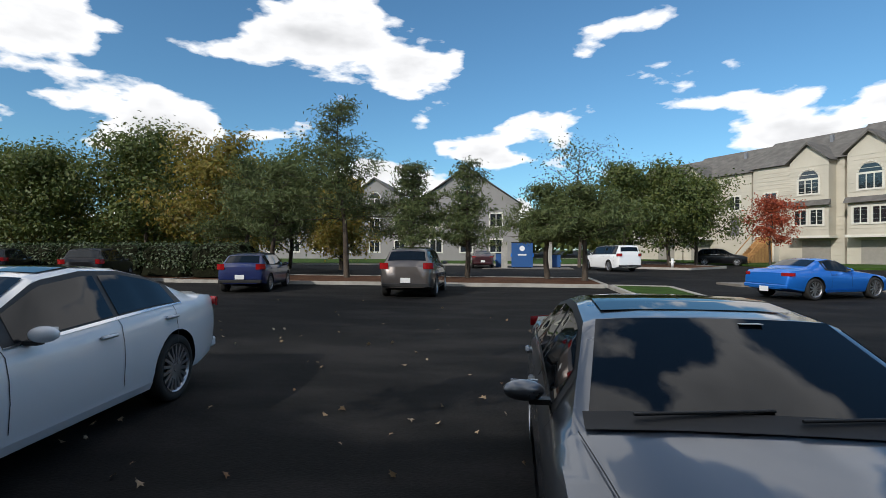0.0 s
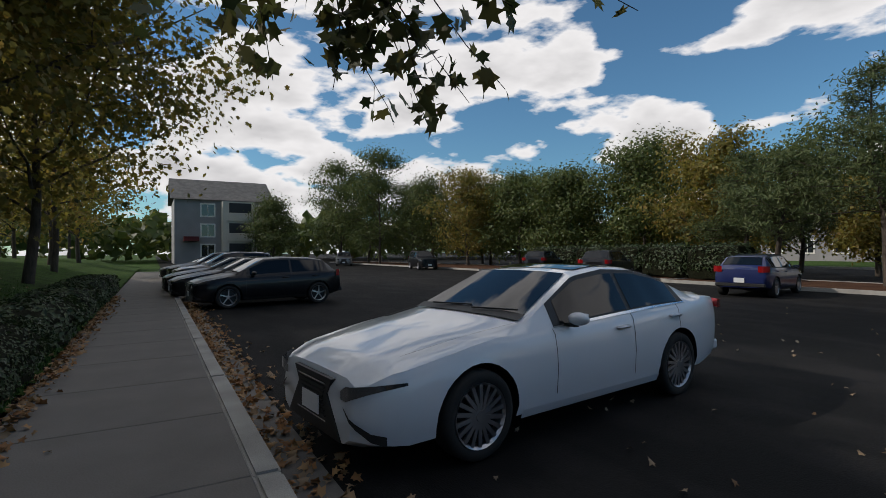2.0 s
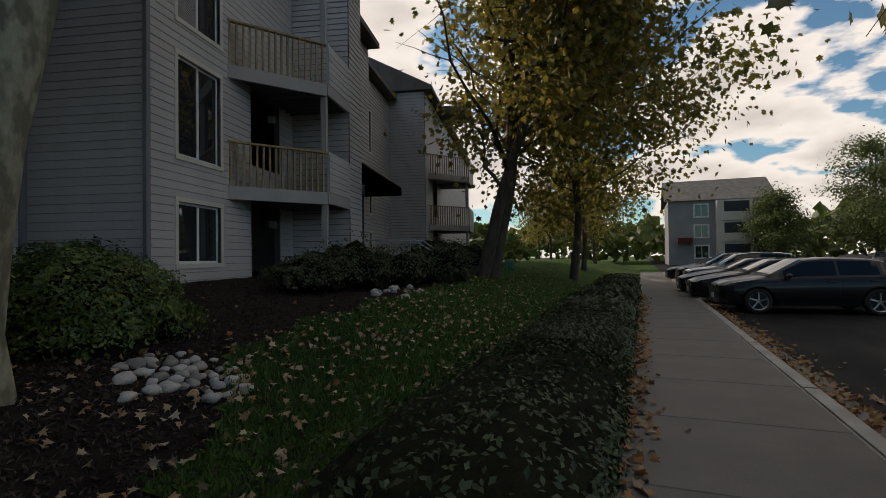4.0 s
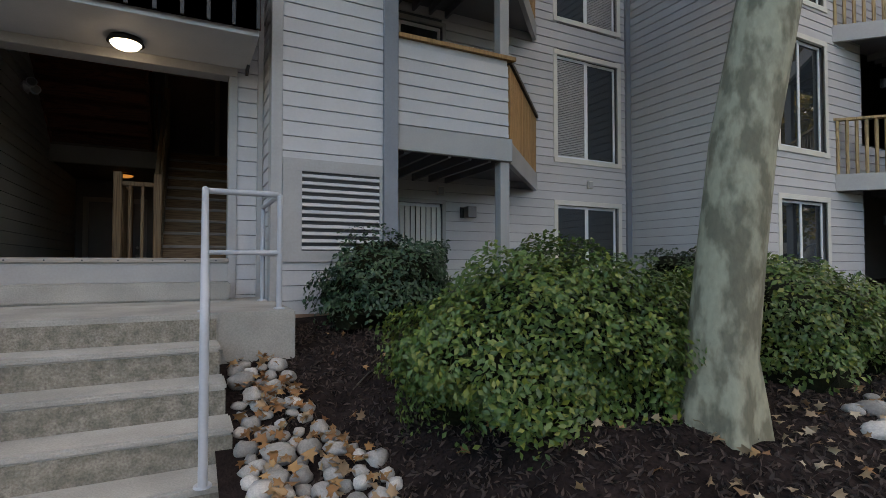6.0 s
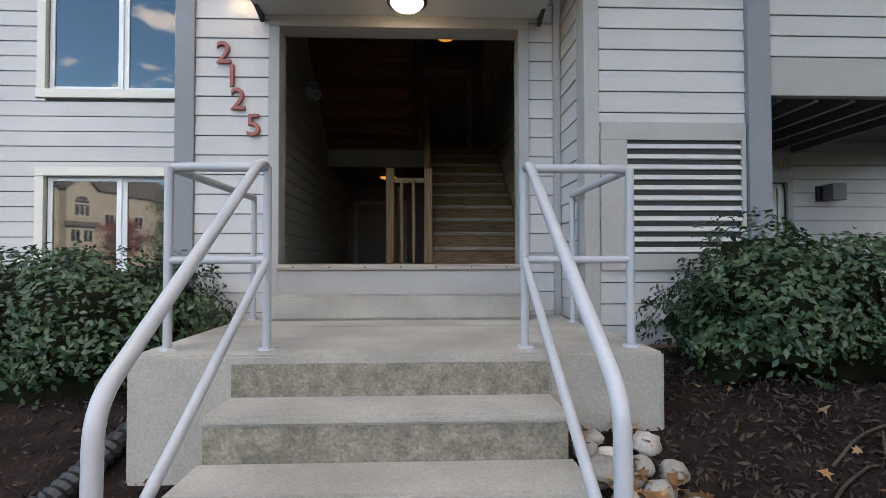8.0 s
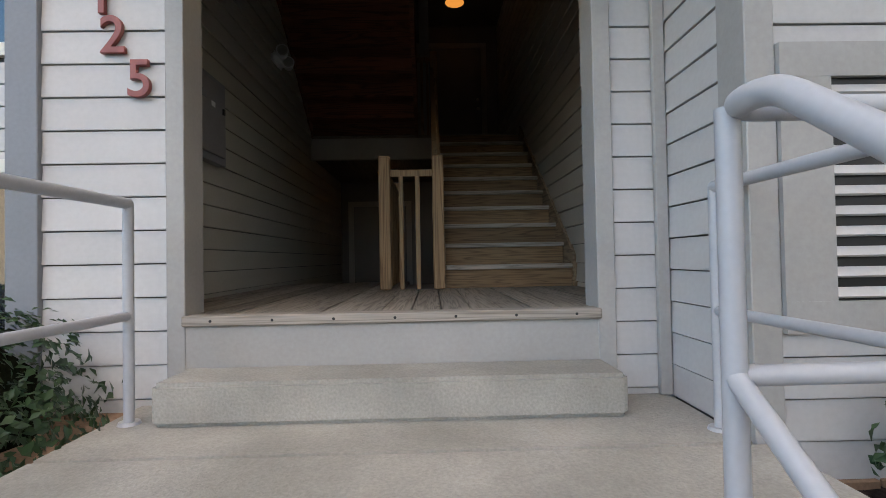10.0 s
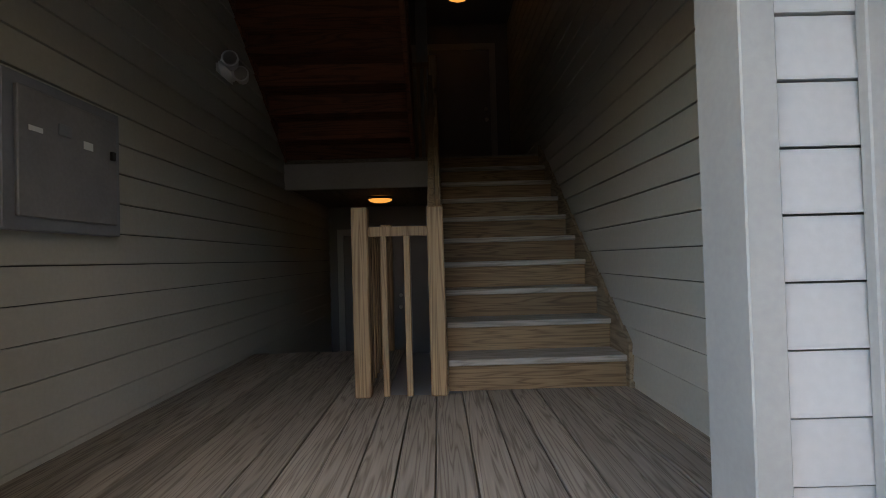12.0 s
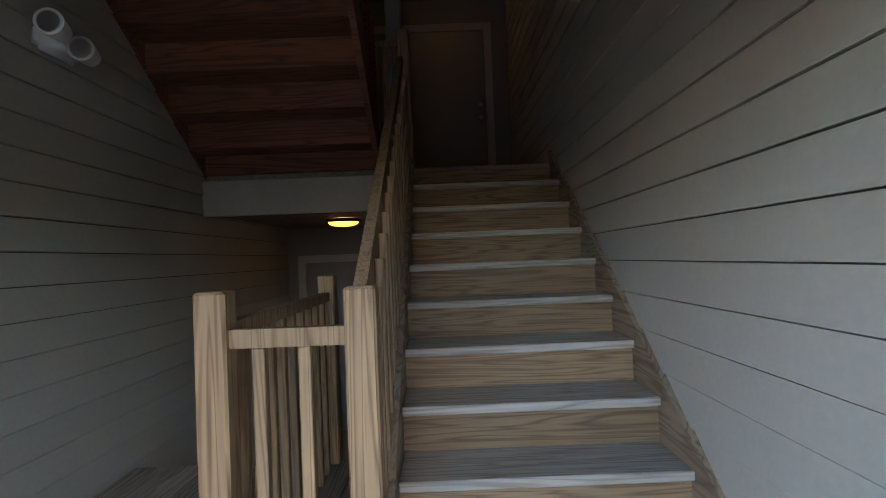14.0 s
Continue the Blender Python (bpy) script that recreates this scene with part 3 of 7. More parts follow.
for x in (-0.99, 1.22):
    bm = bmesh.new()
    vs = [bm.verts.new((x + dx, y, z)) for dx in (0, 0.03) for y, z in ((-0.96, 3.60), (-0.96, 3.80), (-0.04, 4.6), (-0.04, 3.28))]
    for f in ((0, 1, 2, 3), (7, 6, 5, 4), (0, 4, 5, 1), (1, 5, 6, 2), (2, 6, 7, 3), (3, 7, 4, 0)):
        bm.faces.new([vs[i] for i in f])
    part("side_panel", bm, M["black"], aw)

# dome lamp under the soffit
dome = thing("ceiling_light", "lit dome ceiling light with a dark metal rim", "ceiling light", pose(0.18, -0.36, 3.34))
bm = bmesh.new()
rod(bm, (0, 0, -0.05), (0, 0, 0), 0.15, 0.13, 28)
part("rim", bm, M["black"], dome, "dark bronze rim", True)
bm = bmesh.new()
bmesh.ops.create_uvsphere(bm, u_segments=24, v_segments=12, radius=0.125, matrix=Matrix.Translation((0, 0, -0.04)) @ Matrix.Diagonal((1, 1, 0.55, 1)))
part("glass_dome", bm, M["lamp_warm"], dome, "glowing frosted glass", True)
lamp = new("entry_lamp", bpy.data.lights.new("entry_lamp", "POINT"))
lamp.data.energy, lamp.data.color, lamp.data.shadow_soft_size = 0.28, (1.0, 0.86, 0.66), 0.12
lamp.matrix_basis = Matrix.Translation((0.18, -0.36, 3.13))

# wall lamp above the number
wl_ob = thing("wall_light", "dark cylinder wall light shining down", "wall light", pose(-1.13, -0.13, 3.50))
bm = bmesh.new()
rod(bm, (0, 0, 0), (0, 0, 0.24), 0.062, 0.062, 20)
part("cylinder", bm, M["trim_dark"], wl_ob, "", True)
bm = bmesh.new()
rod(bm, (0, 0, -0.012), (0, 0, 0.004), 0.055, 0.055, 20)
part("bulb", bm, M["lamp_warm"], wl_ob, "lit bulb")
solid("bracket", (-0.03, 0.03, 0.05, 0.115, 0.08, 0.16), M["trim_dark"], wl_ob)

# house number, screwed on as single figures
NUM = (("2", -1.275, 2.95), ("1", -1.21, 2.765), ("2", -1.16, 2.58), ("5", -1.04, 2.375))
for ch, x, z in NUM:
    cu = bpy.data.curves.new("figure", "FONT")
    cu.body, cu.size, cu.extrude, cu.bevel_depth, cu.align_x = ch, 0.245, 0.010, 0.003, "CENTER"
    tmp = new("tmp", cu)
    me = bpy.data.meshes.new_from_object(tmp.evaluated_get(bpy.context.evaluated_depsgraph_get()))
    bpy.data.objects.remove(tmp)
    me.materials.clear()
    me.materials.append(M["red"])
    ob = new("house_number", me)
    ob.matrix_basis = pose(x, -0.04, z, 90, 0, 0)
    tagged(ob, "weathered red metal figure %s of the house number" % ch, "house number", "house number figures")

moved_in(before)

# ---- concrete steps ----
LAND = 0.95
bm = bmesh.new()
box(bm, -1.03, 1.48, -1.93, -0.92, -0.3, LAND)
box(bm, -1.03, 1.43, -0.92, EY - 0.01, -0.3, LAND)
bevel(bm, 0.012, 2)
setting(part("landing", bm, [M["concrete"]]), "weathered concrete landing", "landing")
setting(solid("landing_edge", (-1.46, -1.033, -0.80, EY - 0.012, 0.3, LAND - 0.03), M["brick"]), "brick strip between landing and wall", "landing")
steps = thing("concrete_steps", "weathered concrete steps with exposed aggregate risers", "steps", kind="structure")
for i in range(4):
    z = LAND - 0.19 * (i + 1)
    y1 = -1.93 - 0.29 * i
    bm = bmesh.new()
    box(bm, -0.56 - 0.02 * i, 0.93 + 0.02 * i, y1 - 0.29, y1, -0.3, z - 0.045)
    part("riser", bm, M["aggregate"], steps)
    bm = bmesh.new()
    box(bm, -0.565 - 0.02 * i, 0.935 + 0.02 * i, y1 - 0.30, y1, z - 0.045, z)
    bevel(bm, 0.012, 2)
    part("tread", bm, M["concrete"], steps)
bm = bmesh.new()
box(bm, -0.55, 0.92, -1.945, -1.93, LAND - 0.24, LAND - 0.04)
part("riser", bm, M["aggregate"], steps)
bm = bmesh.new()
box(bm, -0.80, 1.11, EY - 0.36, EY - 0.048, LAND, 1.125)
bevel(bm, 0.018, 2)
setting(part("step_block", bm, M["concrete"]), "loose concrete block step before the threshold", "step")
bm = bmesh.new()
box(bm, -0.55, 0.98, -7.3, -3.08, -0.28, 0.0)
for vv in bm.verts:
    vv.co.z += SW_Z * smooth(-3.5, -7.0, vv.co.y) if vv.co.z > -0.1 else 0
setting(part("footpath", bm, M["walk"]), "concrete path to the steps", "path")

# ---- tube handrails ----
def tube(name, pts, r, mat, parent, label="", radius=0.10):
    """A bent round bar through the points, its corners rounded."""
    P = [Vector(p) for p in pts]
    path = [P[0]]
    for a, b, c in zip(P, P[1:], P[2:]):
        k = min(radius, (b - a).length * 0.45, (c - b).length * 0.45)
        e0, e1 = b + (a - b).normalized() * k, b + (c - b).normalized() * k
        for i in range(6):
            t = i / 5
            path.append(e0 * (1 - t) ** 2 + b * 2 * t * (1 - t) + e1 * t * t)
    path.append(P[-1])
    cu = bpy.data.curves.new(name, "CURVE")
    cu.dimensions, cu.bevel_depth, cu.bevel_resolution, cu.use_fill_caps = "3D", r, 4, True
    sp = cu.splines.new("POLY")
    sp.points.add(len(path) - 1)
    for q, p in zip(sp.points, path):
        q.co = (*p, 1)
    tmp = new("tmp", cu)
    me = bpy.data.meshes.new_from_object(tmp.evaluated_get(bpy.context.evaluated_depsgraph_get()))
    bpy.data.objects.remove(tmp)
    me.materials.clear()
    me.materials.append(mat)
    me.shade_smooth()
    ob = new(name, me)
    ob.parent = parent
    return tagged(ob, label)


R = M["metal_rail"]
for xi, xo, xb, yb in ((-0.44, -0.92, -0.43, -0.54), (0.84, 1.38, 0.81, -0.78)):
    rail = thing("handrail", "grey painted steel tube handrail on the concrete steps", "handrail", group="step handrails")
    yf, zt, zm = -1.78, LAND + 0.90, LAND + 0.44
    for x, y in ((xi, yf), (xo, yf), (xo, yb)):
        tube("upright", [(x, y, LAND), (x, y, zt)], 0.021, R, rail)
        bm = bmesh.new()
        rod(bm, (x, y, LAND), (x, y, LAND + 0.012), 0.045, 0.04, 14)
        part("foot_plate", bm, R, rail)
    yp, zf = -3.10, 0.19
    tube("top_rail", [(xo, yb, zt), (xo, yf, zt), (xi, yf, zt), (xi, yf - 0.12, zt + 0.0), (xi + (xb - xi), yp, zf + 0.86), (xb, yp - 0.02, zf)], 0.023, R, rail, "", 0.09)
    tube("middle_rail", [(xo, yb, zm), (xo, yf, zm), (xi, yf, zm)], 0.019, R, rail, "", 0.02)
    tube("lower_rail", [(xi, yf, zm), (xb, yp, zf + 0.40)], 0.019, R, rail, "", 0.02)
    bm = bmesh.new()
    rod(bm, (xb, yp, zf), (xb, yp, zf + 0.012), 0.045, 0.04, 14)
    part("foot_plate", bm, R, rail)

# ---- louvre ----
lv = thing("louvre_vent", "grey framed louvre vent with wide slats", "vent", pose(1.72, -0.88, 1.43))
W_, H_ = 0.80, 0.78
bm = bmesh.new()
for d in ((-0.182, W_ + 0.03, -0.05, 0.0, H_, H_ + 0.12), (-0.182, W_ + 0.03, -0.05, 0, -0.11, 0), (-0.182, 0, -0.048, 0, 0, H_), (W_, W_ + 0.03, -0.048, 0, 0, H_)):
    box(bm, *d)
part("frame", bm, M["trim"], lv)
# black sheet in place of the shade between the slats
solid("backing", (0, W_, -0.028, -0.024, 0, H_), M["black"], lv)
bm = bmesh.new()
box(bm, 0, W_, -0.006, 0.006, 0, 0.058, Matrix.Translation((0, -0.045, 0)) @ Matrix.Rotation(radians(-35), 4, "X"))
slat_me = mesh_of("slat", bm, M["siding"])
for i in range(11):
    piece("slat", slat_me, lv, Matrix.Translation((0, 0, 0.012 + i * H_ / 11)))

# ---- breezeway ----
before = {ob.name for ob in bpy.data.objects}
XL, XR, YB = -1.29, 1.52, 6.4
UP = DECK + 1.9
SW = M["siding_dim"]
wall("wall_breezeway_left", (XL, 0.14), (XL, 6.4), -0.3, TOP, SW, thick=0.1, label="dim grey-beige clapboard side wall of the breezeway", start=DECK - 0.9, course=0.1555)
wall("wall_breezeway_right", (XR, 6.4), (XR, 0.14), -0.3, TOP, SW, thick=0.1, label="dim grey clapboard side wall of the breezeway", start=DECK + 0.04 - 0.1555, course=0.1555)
# door grey instead of siding: the unlit depth is put into the colour
wall("wall_breezeway_back", (XL, YB), (XR, YB), -0.3, TOP, M["door"], thick=0.1, siding=False, label="back wall of the breezeway, coloured dark for its shade")
# deck boards
deck = thing("floor_deck", "weathered grey deck boards running into the breezeway", "deck floor", kind="structure")
solid("joist_bed", (XL, XR, 0.0, 3.3, DECK - 0.23, DECK - 0.035), M["trim_dark"], deck)
nb = 19
bw = (XR - XL) / nb
bm = bmesh.new()
box(bm, 0.003, bw - 0.003, 0, 3.25, -0.03, 0)
bevel(bm, 0.003)
db_long = mesh_of("deck_board", bm, M["deck"])
bm = bmesh.new()
box(bm, 0.003, bw - 0.003, 0, 1.75, -0.03, 0)
bevel(bm, 0.003)
db_short = mesh_of("deck_board", bm, M["deck"])
for i in range(nb):
    x = XL + i * bw
    piece("deck_board", db_long if x < -0.05 or x > 0.42 else db_short, deck, Matrix.Translation((x, 0.05, DECK - 0.004 * (i % 3 == 1))))
solid("nosing", (-0.853, 1.08, -0.06, 0.048, DECK - 0.045, DECK + 0.004), M["tread"], deck, "pale worn nosing board", 0.006)
solid("fascia", (-0.84, 1.065, -0.040, -0.02, 1.00, DECK - 0.047), M["trim"], deck, "grey painted fascia under the threshold")
bm = bmesh.new()
for i in range(7):
    rod(bm, (-0.72 + i * 0.28, -0.062, DECK - 0.02), (-0.72 + i * 0.28, -0.058, DECK - 0.02), 0.007, 0.007, 8)
part("nail_head", bm, M["black"], deck)

# stairs up
M["skirt"] = grained("weathered_skirt_board", (0.27, 0.20, 0.13), (0.15, 0.10, 0.06), along=(1, 0.08, 1))
RUN, RISE = 0.262, 0.19
st = thing("wooden_stairs", "weathered wooden stairs rising to the upper landing", "stairs", kind="structure")
bm = bmesh.new()
box(bm, 0.41, 1.47, -0.032, RUN + 0.02, -0.038, 0)
bevel(bm, 0.005)
tread_me = mesh_of("tread", bm, M["tread"])
bm = bmesh.new()
box(bm, 0.41, 1.47, 0, 0.022, 0, RISE - 0.038)
riser_me = mesh_of("riser", bm, M["riser"])
for i in range(10):
    y = 1.85 + i * RUN
    piece("riser", riser_me, st, Matrix.Translation((0, y, DECK + i * RISE)))
    if i < 9:
        piece("tread", tread_me, st, Matrix.Translation((0, y, DECK + (i + 1) * RISE)))
for x0, x1 in ((0.372, 0.408), (1.472, 1.512)):
    bm = bmesh.new()
    pr = [(1.80, DECK), (1.80, DECK + 0.26), (4.25, UP + 0.09), (4.25, UP - 0.30), (2.25, DECK)]
    a = [bm.verts.new((x0, y, z)) for y, z in pr]
    b = [bm.verts.new((x1, y, z)) for y, z in pr]
    bm.faces.new(a)
    bm.faces.new(b[::-1])
    for i in range(5):
        j = (i + 1) % 5
        bm.faces.new((a[j], a[i], b[i], b[j]))
    part("stringer", bm, M["skirt"], st)

# guard before the stairwell
gd = thing("stair_guard", "pine newel posts, rails and balusters round the stairwell", "railing")
NEWEL = 1.10


def newel(x, y, z, h, name="newel_post"):
    bm = bmesh.new()
    box(bm, x, x + 0.095, y, y + 0.095, z, z + h)
    bevel(bm, 0.008)
    return part(name, bm, M["post"], gd)


newel(-0.134, 1.74, DECK, NEWEL)
newel(0.305, 1.74, DECK, NEWEL)
newel(-0.134, 3.22, DECK, NEWEL)
solid("rail", (-0.04, 0.306, 1.765, 1.805, DECK + 0.93, DECK + 0.985), M["post"], gd)
bal = []
for x in (0.03, 0.165):
    bm = bmesh.new()
    box(bm, x, x + 0.036, 1.76, 1.796, DECK, DECK + 0.93)
    bevel(bm, 0.003)
    part("baluster", bm, M["post"], gd)
solid("rail", (-0.11, -0.065, 1.83, 3.23, DECK + 0.95, DECK + 1.0), M["post"], gd)
for i in range(9):
    y = 1.96 + i * 0.14
    solid("baluster", (-0.105, -0.069, y, y + 0.036, DECK - 0.05, DECK + 0.95), M["post"], gd, "", 0.003)
# sloping rail of the stairs
bm = bmesh.new()
rise_m = Matrix.Translation((0.33, 1.83, DECK + 1.02)) @ Matrix.Rotation(math.atan2(RISE, RUN), 4, "X")
box(bm, -0.022, 0.022, 0, 3.0, -0.12, 0.02, rise_m)
part("sloping_rail", bm, M["post"], gd)
for i in range(17):
    y = 1.98 + i * 0.135
    z = DECK + (y - 1.85) * RISE / RUN
    solid("baluster", (0.352, 0.386, y, y + 0.034, z + 0.1, z + 0.99), M["post"], gd, "", 0.003)
newel(0.31, 4.20, UP, 1.08)

# upper landing, beam, flight over head
timber("floor_landing", (XL, XR, 4.30, YB, UP - 0.30, UP), M["deck"], "timber floor of the upper landing", "floor")
timber("trim_beam", (XL, 0.37, 4.25, 4.30, UP - 0.33, UP - 0.05), M["trim"], "grey painted beam under the upper landing", "beam")
fl = thing("upper_stairs", "dark red-brown open stairs to the top floor seen from below", "stairs", kind="structure")
for i in range(11):
    y1 = 4.30 - i * 0.262
    z = UP + (i + 1) * RISE
    solid("tread", (XL + 0.04, 0.10, y1 - 0.29, y1, z - 0.038, z), M["redwood"], fl)
    solid("riser", (XL + 0.04, 0.10, y1 - 0.025, y1, z - RISE, z - 0.038), M["redwood"], fl)
for x0, x1 in ((XL + 0.002, XL + 0.04), (0.10, 0.14)):
    bm = bmesh.new()
    pr = [(4.30, UP - 0.02), (4.30, UP + 0.28), (1.42, UP + 2.37), (1.42, UP + 2.07)]
    a = [bm.verts.new((x0, y, z)) for y, z in pr]
    b = [bm.verts.new((x1, y, z)) for y, z in pr]
    bm.faces.new(a)
    bm.faces.new(b[::-1])
    for i in range(4):
        j = (i + 1) % 4
        bm.faces.new((a[j], a[i], b[i], b[j]))
    part("stringer", bm, M["redwood"], fl)
for i in range(12):
    y = 4.2 - i * 0.2
    z = UP + (4.3 - y) * RISE / 0.262
    solid("baluster", (0.104, 0.136, y, y + 0.034, z + 0.2, z + 1.1), M["redwood"], fl)
# guard of the upper landing and a steel post
ug = thing("landing_guard", "dark balustrade at the edge of the upper landing", "railing")
solid("rail", (-0.02, 0.32, 4.33, 4.38, UP + 1.0, UP + 1.05), M["post"], ug)
for i in range(4):
    solid("baluster", (0.03 + i * 0.075, 0.065 + i * 0.075, 4.34, 4.375, UP, UP + 1.0), M["post"], ug)
timber("trim_post", (0.16, 0.30, 4.9, 5.04, UP, TOP - 0.3), M["trim"], "grey painted post on the upper landing", "post")

# lower level: steps down, floor and doors
LOW = 0.50
ls = thing("lower_stairs", "wooden steps down to the lower corridor", "stairs", kind="structure")
for i in range(4):
    y = 3.3 + i * 0.26
    z = DECK - (i + 1) * 0.171
    solid("tread", (XL, -0.04, y, y + 0.28, z - 0.04, z), M["tread"], ls)
    solid("riser", (XL, -0.04, y - 0.02, y, z, z + 0.14), M["riser"], ls)
# floor takes the dark trim colour in place of the stairwell's shade
timber("floor_lower", (XL, XR, 1.9, YB, LOW - 0.15, LOW), M["trim_dark"], "floor of the lower corridor, darkened for the stairwell's shade", "floor")
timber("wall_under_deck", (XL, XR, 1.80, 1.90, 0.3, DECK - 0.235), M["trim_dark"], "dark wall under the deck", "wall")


def door(name, x, z, w, label, knob_right=True):
    d = thing(name, label, "door", pose(x, YB, z), kind="structure")
    bm = bmesh.new()
    for q in ((-0.09, 0, -0.03, 0, 0, 2.12), (w, w + 0.09, -0.03, 0, 0, 2.12), (0, w, -0.03, 0, 2.03, 2.12)):
        box(bm, *q)
    part("door_frame", bm, M["trim"], d)
    bm = bmesh.new()
    box(bm, 0.006, w - 0.006, -0.02, 0.0, 0.005, 2.025)
    leaf = part("leaf", bm, M["door"], d)
    kx = w - 0.07 if knob_right else 0.07
    bm = bmesh.new()
    bmesh.ops.create_uvsphere(bm, u_segments=12, v_segments=8, radius=0.03, matrix=Matrix.Translation((kx, -0.07, 0.95)))
    rod(bm, (kx, -0.07, 0.95), (kx, -0.02, 0.95), 0.014)
    rod(bm, (kx, -0.03, 1.12), (kx, -0.018, 1.12), 0.028, 0.028, 14)
    part("door_knob", bm, M["steel"], leaf, "brushed steel knob and lock", True)
    return d


M["steel"] = material("brushed_steel", (0.55, 0.53, 0.50), 0.3, metal=1.0, vary=0.1, bump=0.02)
door("door_1", 0.30, UP, 0.91, "dark grey flat entrance door on the upper landing")
door("door_2", -0.75, UP, 0.80, "dark grey flat entrance door in the corner of the landing")
door("door_3", -1.05, LOW, 0.91, "grey flat entrance door in the lower corridor")

for nm, x, y, z, e in (("upper_lamp", 0.72, 5.5, UP + 2.42, 0.004), ("lower_lamp", -0.35, 5.2, UP - 0.31, 0.012)):
    f = thing("corridor_light", "dim orange ceiling light of the corridor", "ceiling light", pose(x, y, z), "corridor lights")
    bm = bmesh.new()
    rod(bm, (0, 0, -0.03), (0, 0, 0), 0.17, 0.16, 24)
    part("rim", bm, M["black"], f, "", True)
    bm = bmesh.new()
    bmesh.ops.create_uvsphere(bm, u_segments=20, v_segments=10, radius=0.15, matrix=Matrix.Translation((0, 0, -0.03)) @ Matrix.Diagonal((1, 1, 0.3, 1)))
    part("glass_dome", bm, M["lamp_dim"], f, "glowing amber glass", True)
    la = new(nm, bpy.data.lights.new(nm, "POINT"))
    la.data.energy, la.data.color, la.data.shadow_soft_size = e, (1.0, 0.62, 0.28), 0.12
    la.matrix_basis = Matrix.Translation((x, y, z - 0.16))
# both ceilings take the door's dark colour to deepen the shade up here
timber("ceiling_upper", (XL, XR, 4.30, YB, UP + 2.42, UP + 2.55), M["door"], "ceiling above the upper landing, coloured dark for its shade", "ceiling")
timber("ceiling_breezeway", (XL, XR, 0.14, YB, TOP - 0.1, TOP), M["door"], "ceiling of the breezeway, coloured dark for its shade", "ceiling")

# fixtures on the side walls
pn = thing("electric_panel", "grey metal cabinet fixed to the breezeway wall", "electric cabinet", pose(XL + 0.025, 0.66, 2.30))
M["cabinet"] = material("dull_grey_cabinet_paint", (0.22, 0.215, 0.225), 0.5, vary=0.15, scale=5, bump=0.04)
solid("back_box", (0, 0.06, 0, 0.68, 0, 0.60), M["trim_dark"], pn, "", 0.004)
solid("cover", (0.06, 0.078, 0.05, 0.63, 0.05, 0.55), M["cabinet"], pn, "lighter grey cover plate", 0.004)
solid("latch", (0.078, 0.09, 0.58, 0.605, 0.36, 0.40), M["black"], pn)
solid("sign", (0.0782, 0.080, 0.40, 0.46, 0.375, 0.41), M["white"], pn, "small white warning label")
solid("sign", (0.0782, 0.080, 0.10, 0.17, 0.385, 0.405), M["white"], pn, "small white warning label")
solid("lock_plate", (0.078, 0.086, 0.25, 0.32, 0.40, 0.45), M["trim_dark"], pn, "dark lock plate", 0.003)
em = thing("emergency_light", "white emergency light with two round lamp heads", "emergency light", pose(XL + 0.03, 2.58, 3.60))
bm = bmesh.new()
box(bm, 0, 0.07, -0.02, 0.26, -0.03, 0.09)
bevel(bm, 0.03, 3)
part("housing", bm, M["white"], em, "", True)
for y in (0.02, 0.22):
    bm = bmesh.new()
    rod(bm, (0.10, y + 0.05, 0.07 - y * 0.2), (0.13, y - 0.07, 0.07 - y * 0.2), 0.045, 0.062, 18)
    hd = part("lamp_head", bm, M["white"], em, "round white lamp head")
    bm = bmesh.new()
    rod(bm, (0.1302, y - 0.071, 0.07 - y * 0.2), (0.131, y - 0.076, 0.07 - y * 0.2), 0.050, 0.046, 18)
    part("reflector", bm, M["steel"], hd)
fa = thing("fire_alarm", "red fire alarm pull station with a sign above it", "fire alarm", pose(XR - 0.028, 0.49, 2.66))
bm = bmesh.new()
box(bm, -0.05, 0, 0, 0.11, 0, 0.15)
bevel(bm, 0.012, 2)
part("pull_box", bm, M["alarm"], fa, "", True)
solid("pull_handle", (-0.066, -0.05, 0.02, 0.09, 0.045, 0.075), M["white"], fa, "white pull bar", 0.004)
solid("sign", (-0.012, 0.0, 0.0, 0.12, 0.17, 0.27), M["alarm"], fa, "small red sign with white bars of lettering")
for k in range(3):
    solid("lettering", (-0.0135, -0.012, 0.02, 0.10, 0.19 + k * 0.025, 0.20 + k * 0.025), M["white"], fa)

moved_in(before)

# ---- windows and patio doors of the near house ----
def at_wall(x, y, z, ang=0.0):
    return Matrix.Translation((x, y, z)) @ Matrix.Rotation(ang, 4, "Z")


def room(name, x0, x1, y0, y1, z0, z1):
    """Room behind a window, darkened by its colour: five sides, open to the front."""
    bm = bmesh.new()
    box(bm, x0, x1, y0, y1, z0, z1)
    bmesh.ops.delete(bm, geom=[f for f in bm.faces if f.normal.y < -0.9], context="FACES_ONLY")
    bmesh.ops.reverse_faces(bm, faces=list(bm.faces))
    setting(part(name, bm, M["room"]), "room behind the windows, dimmed by its colour", "room")


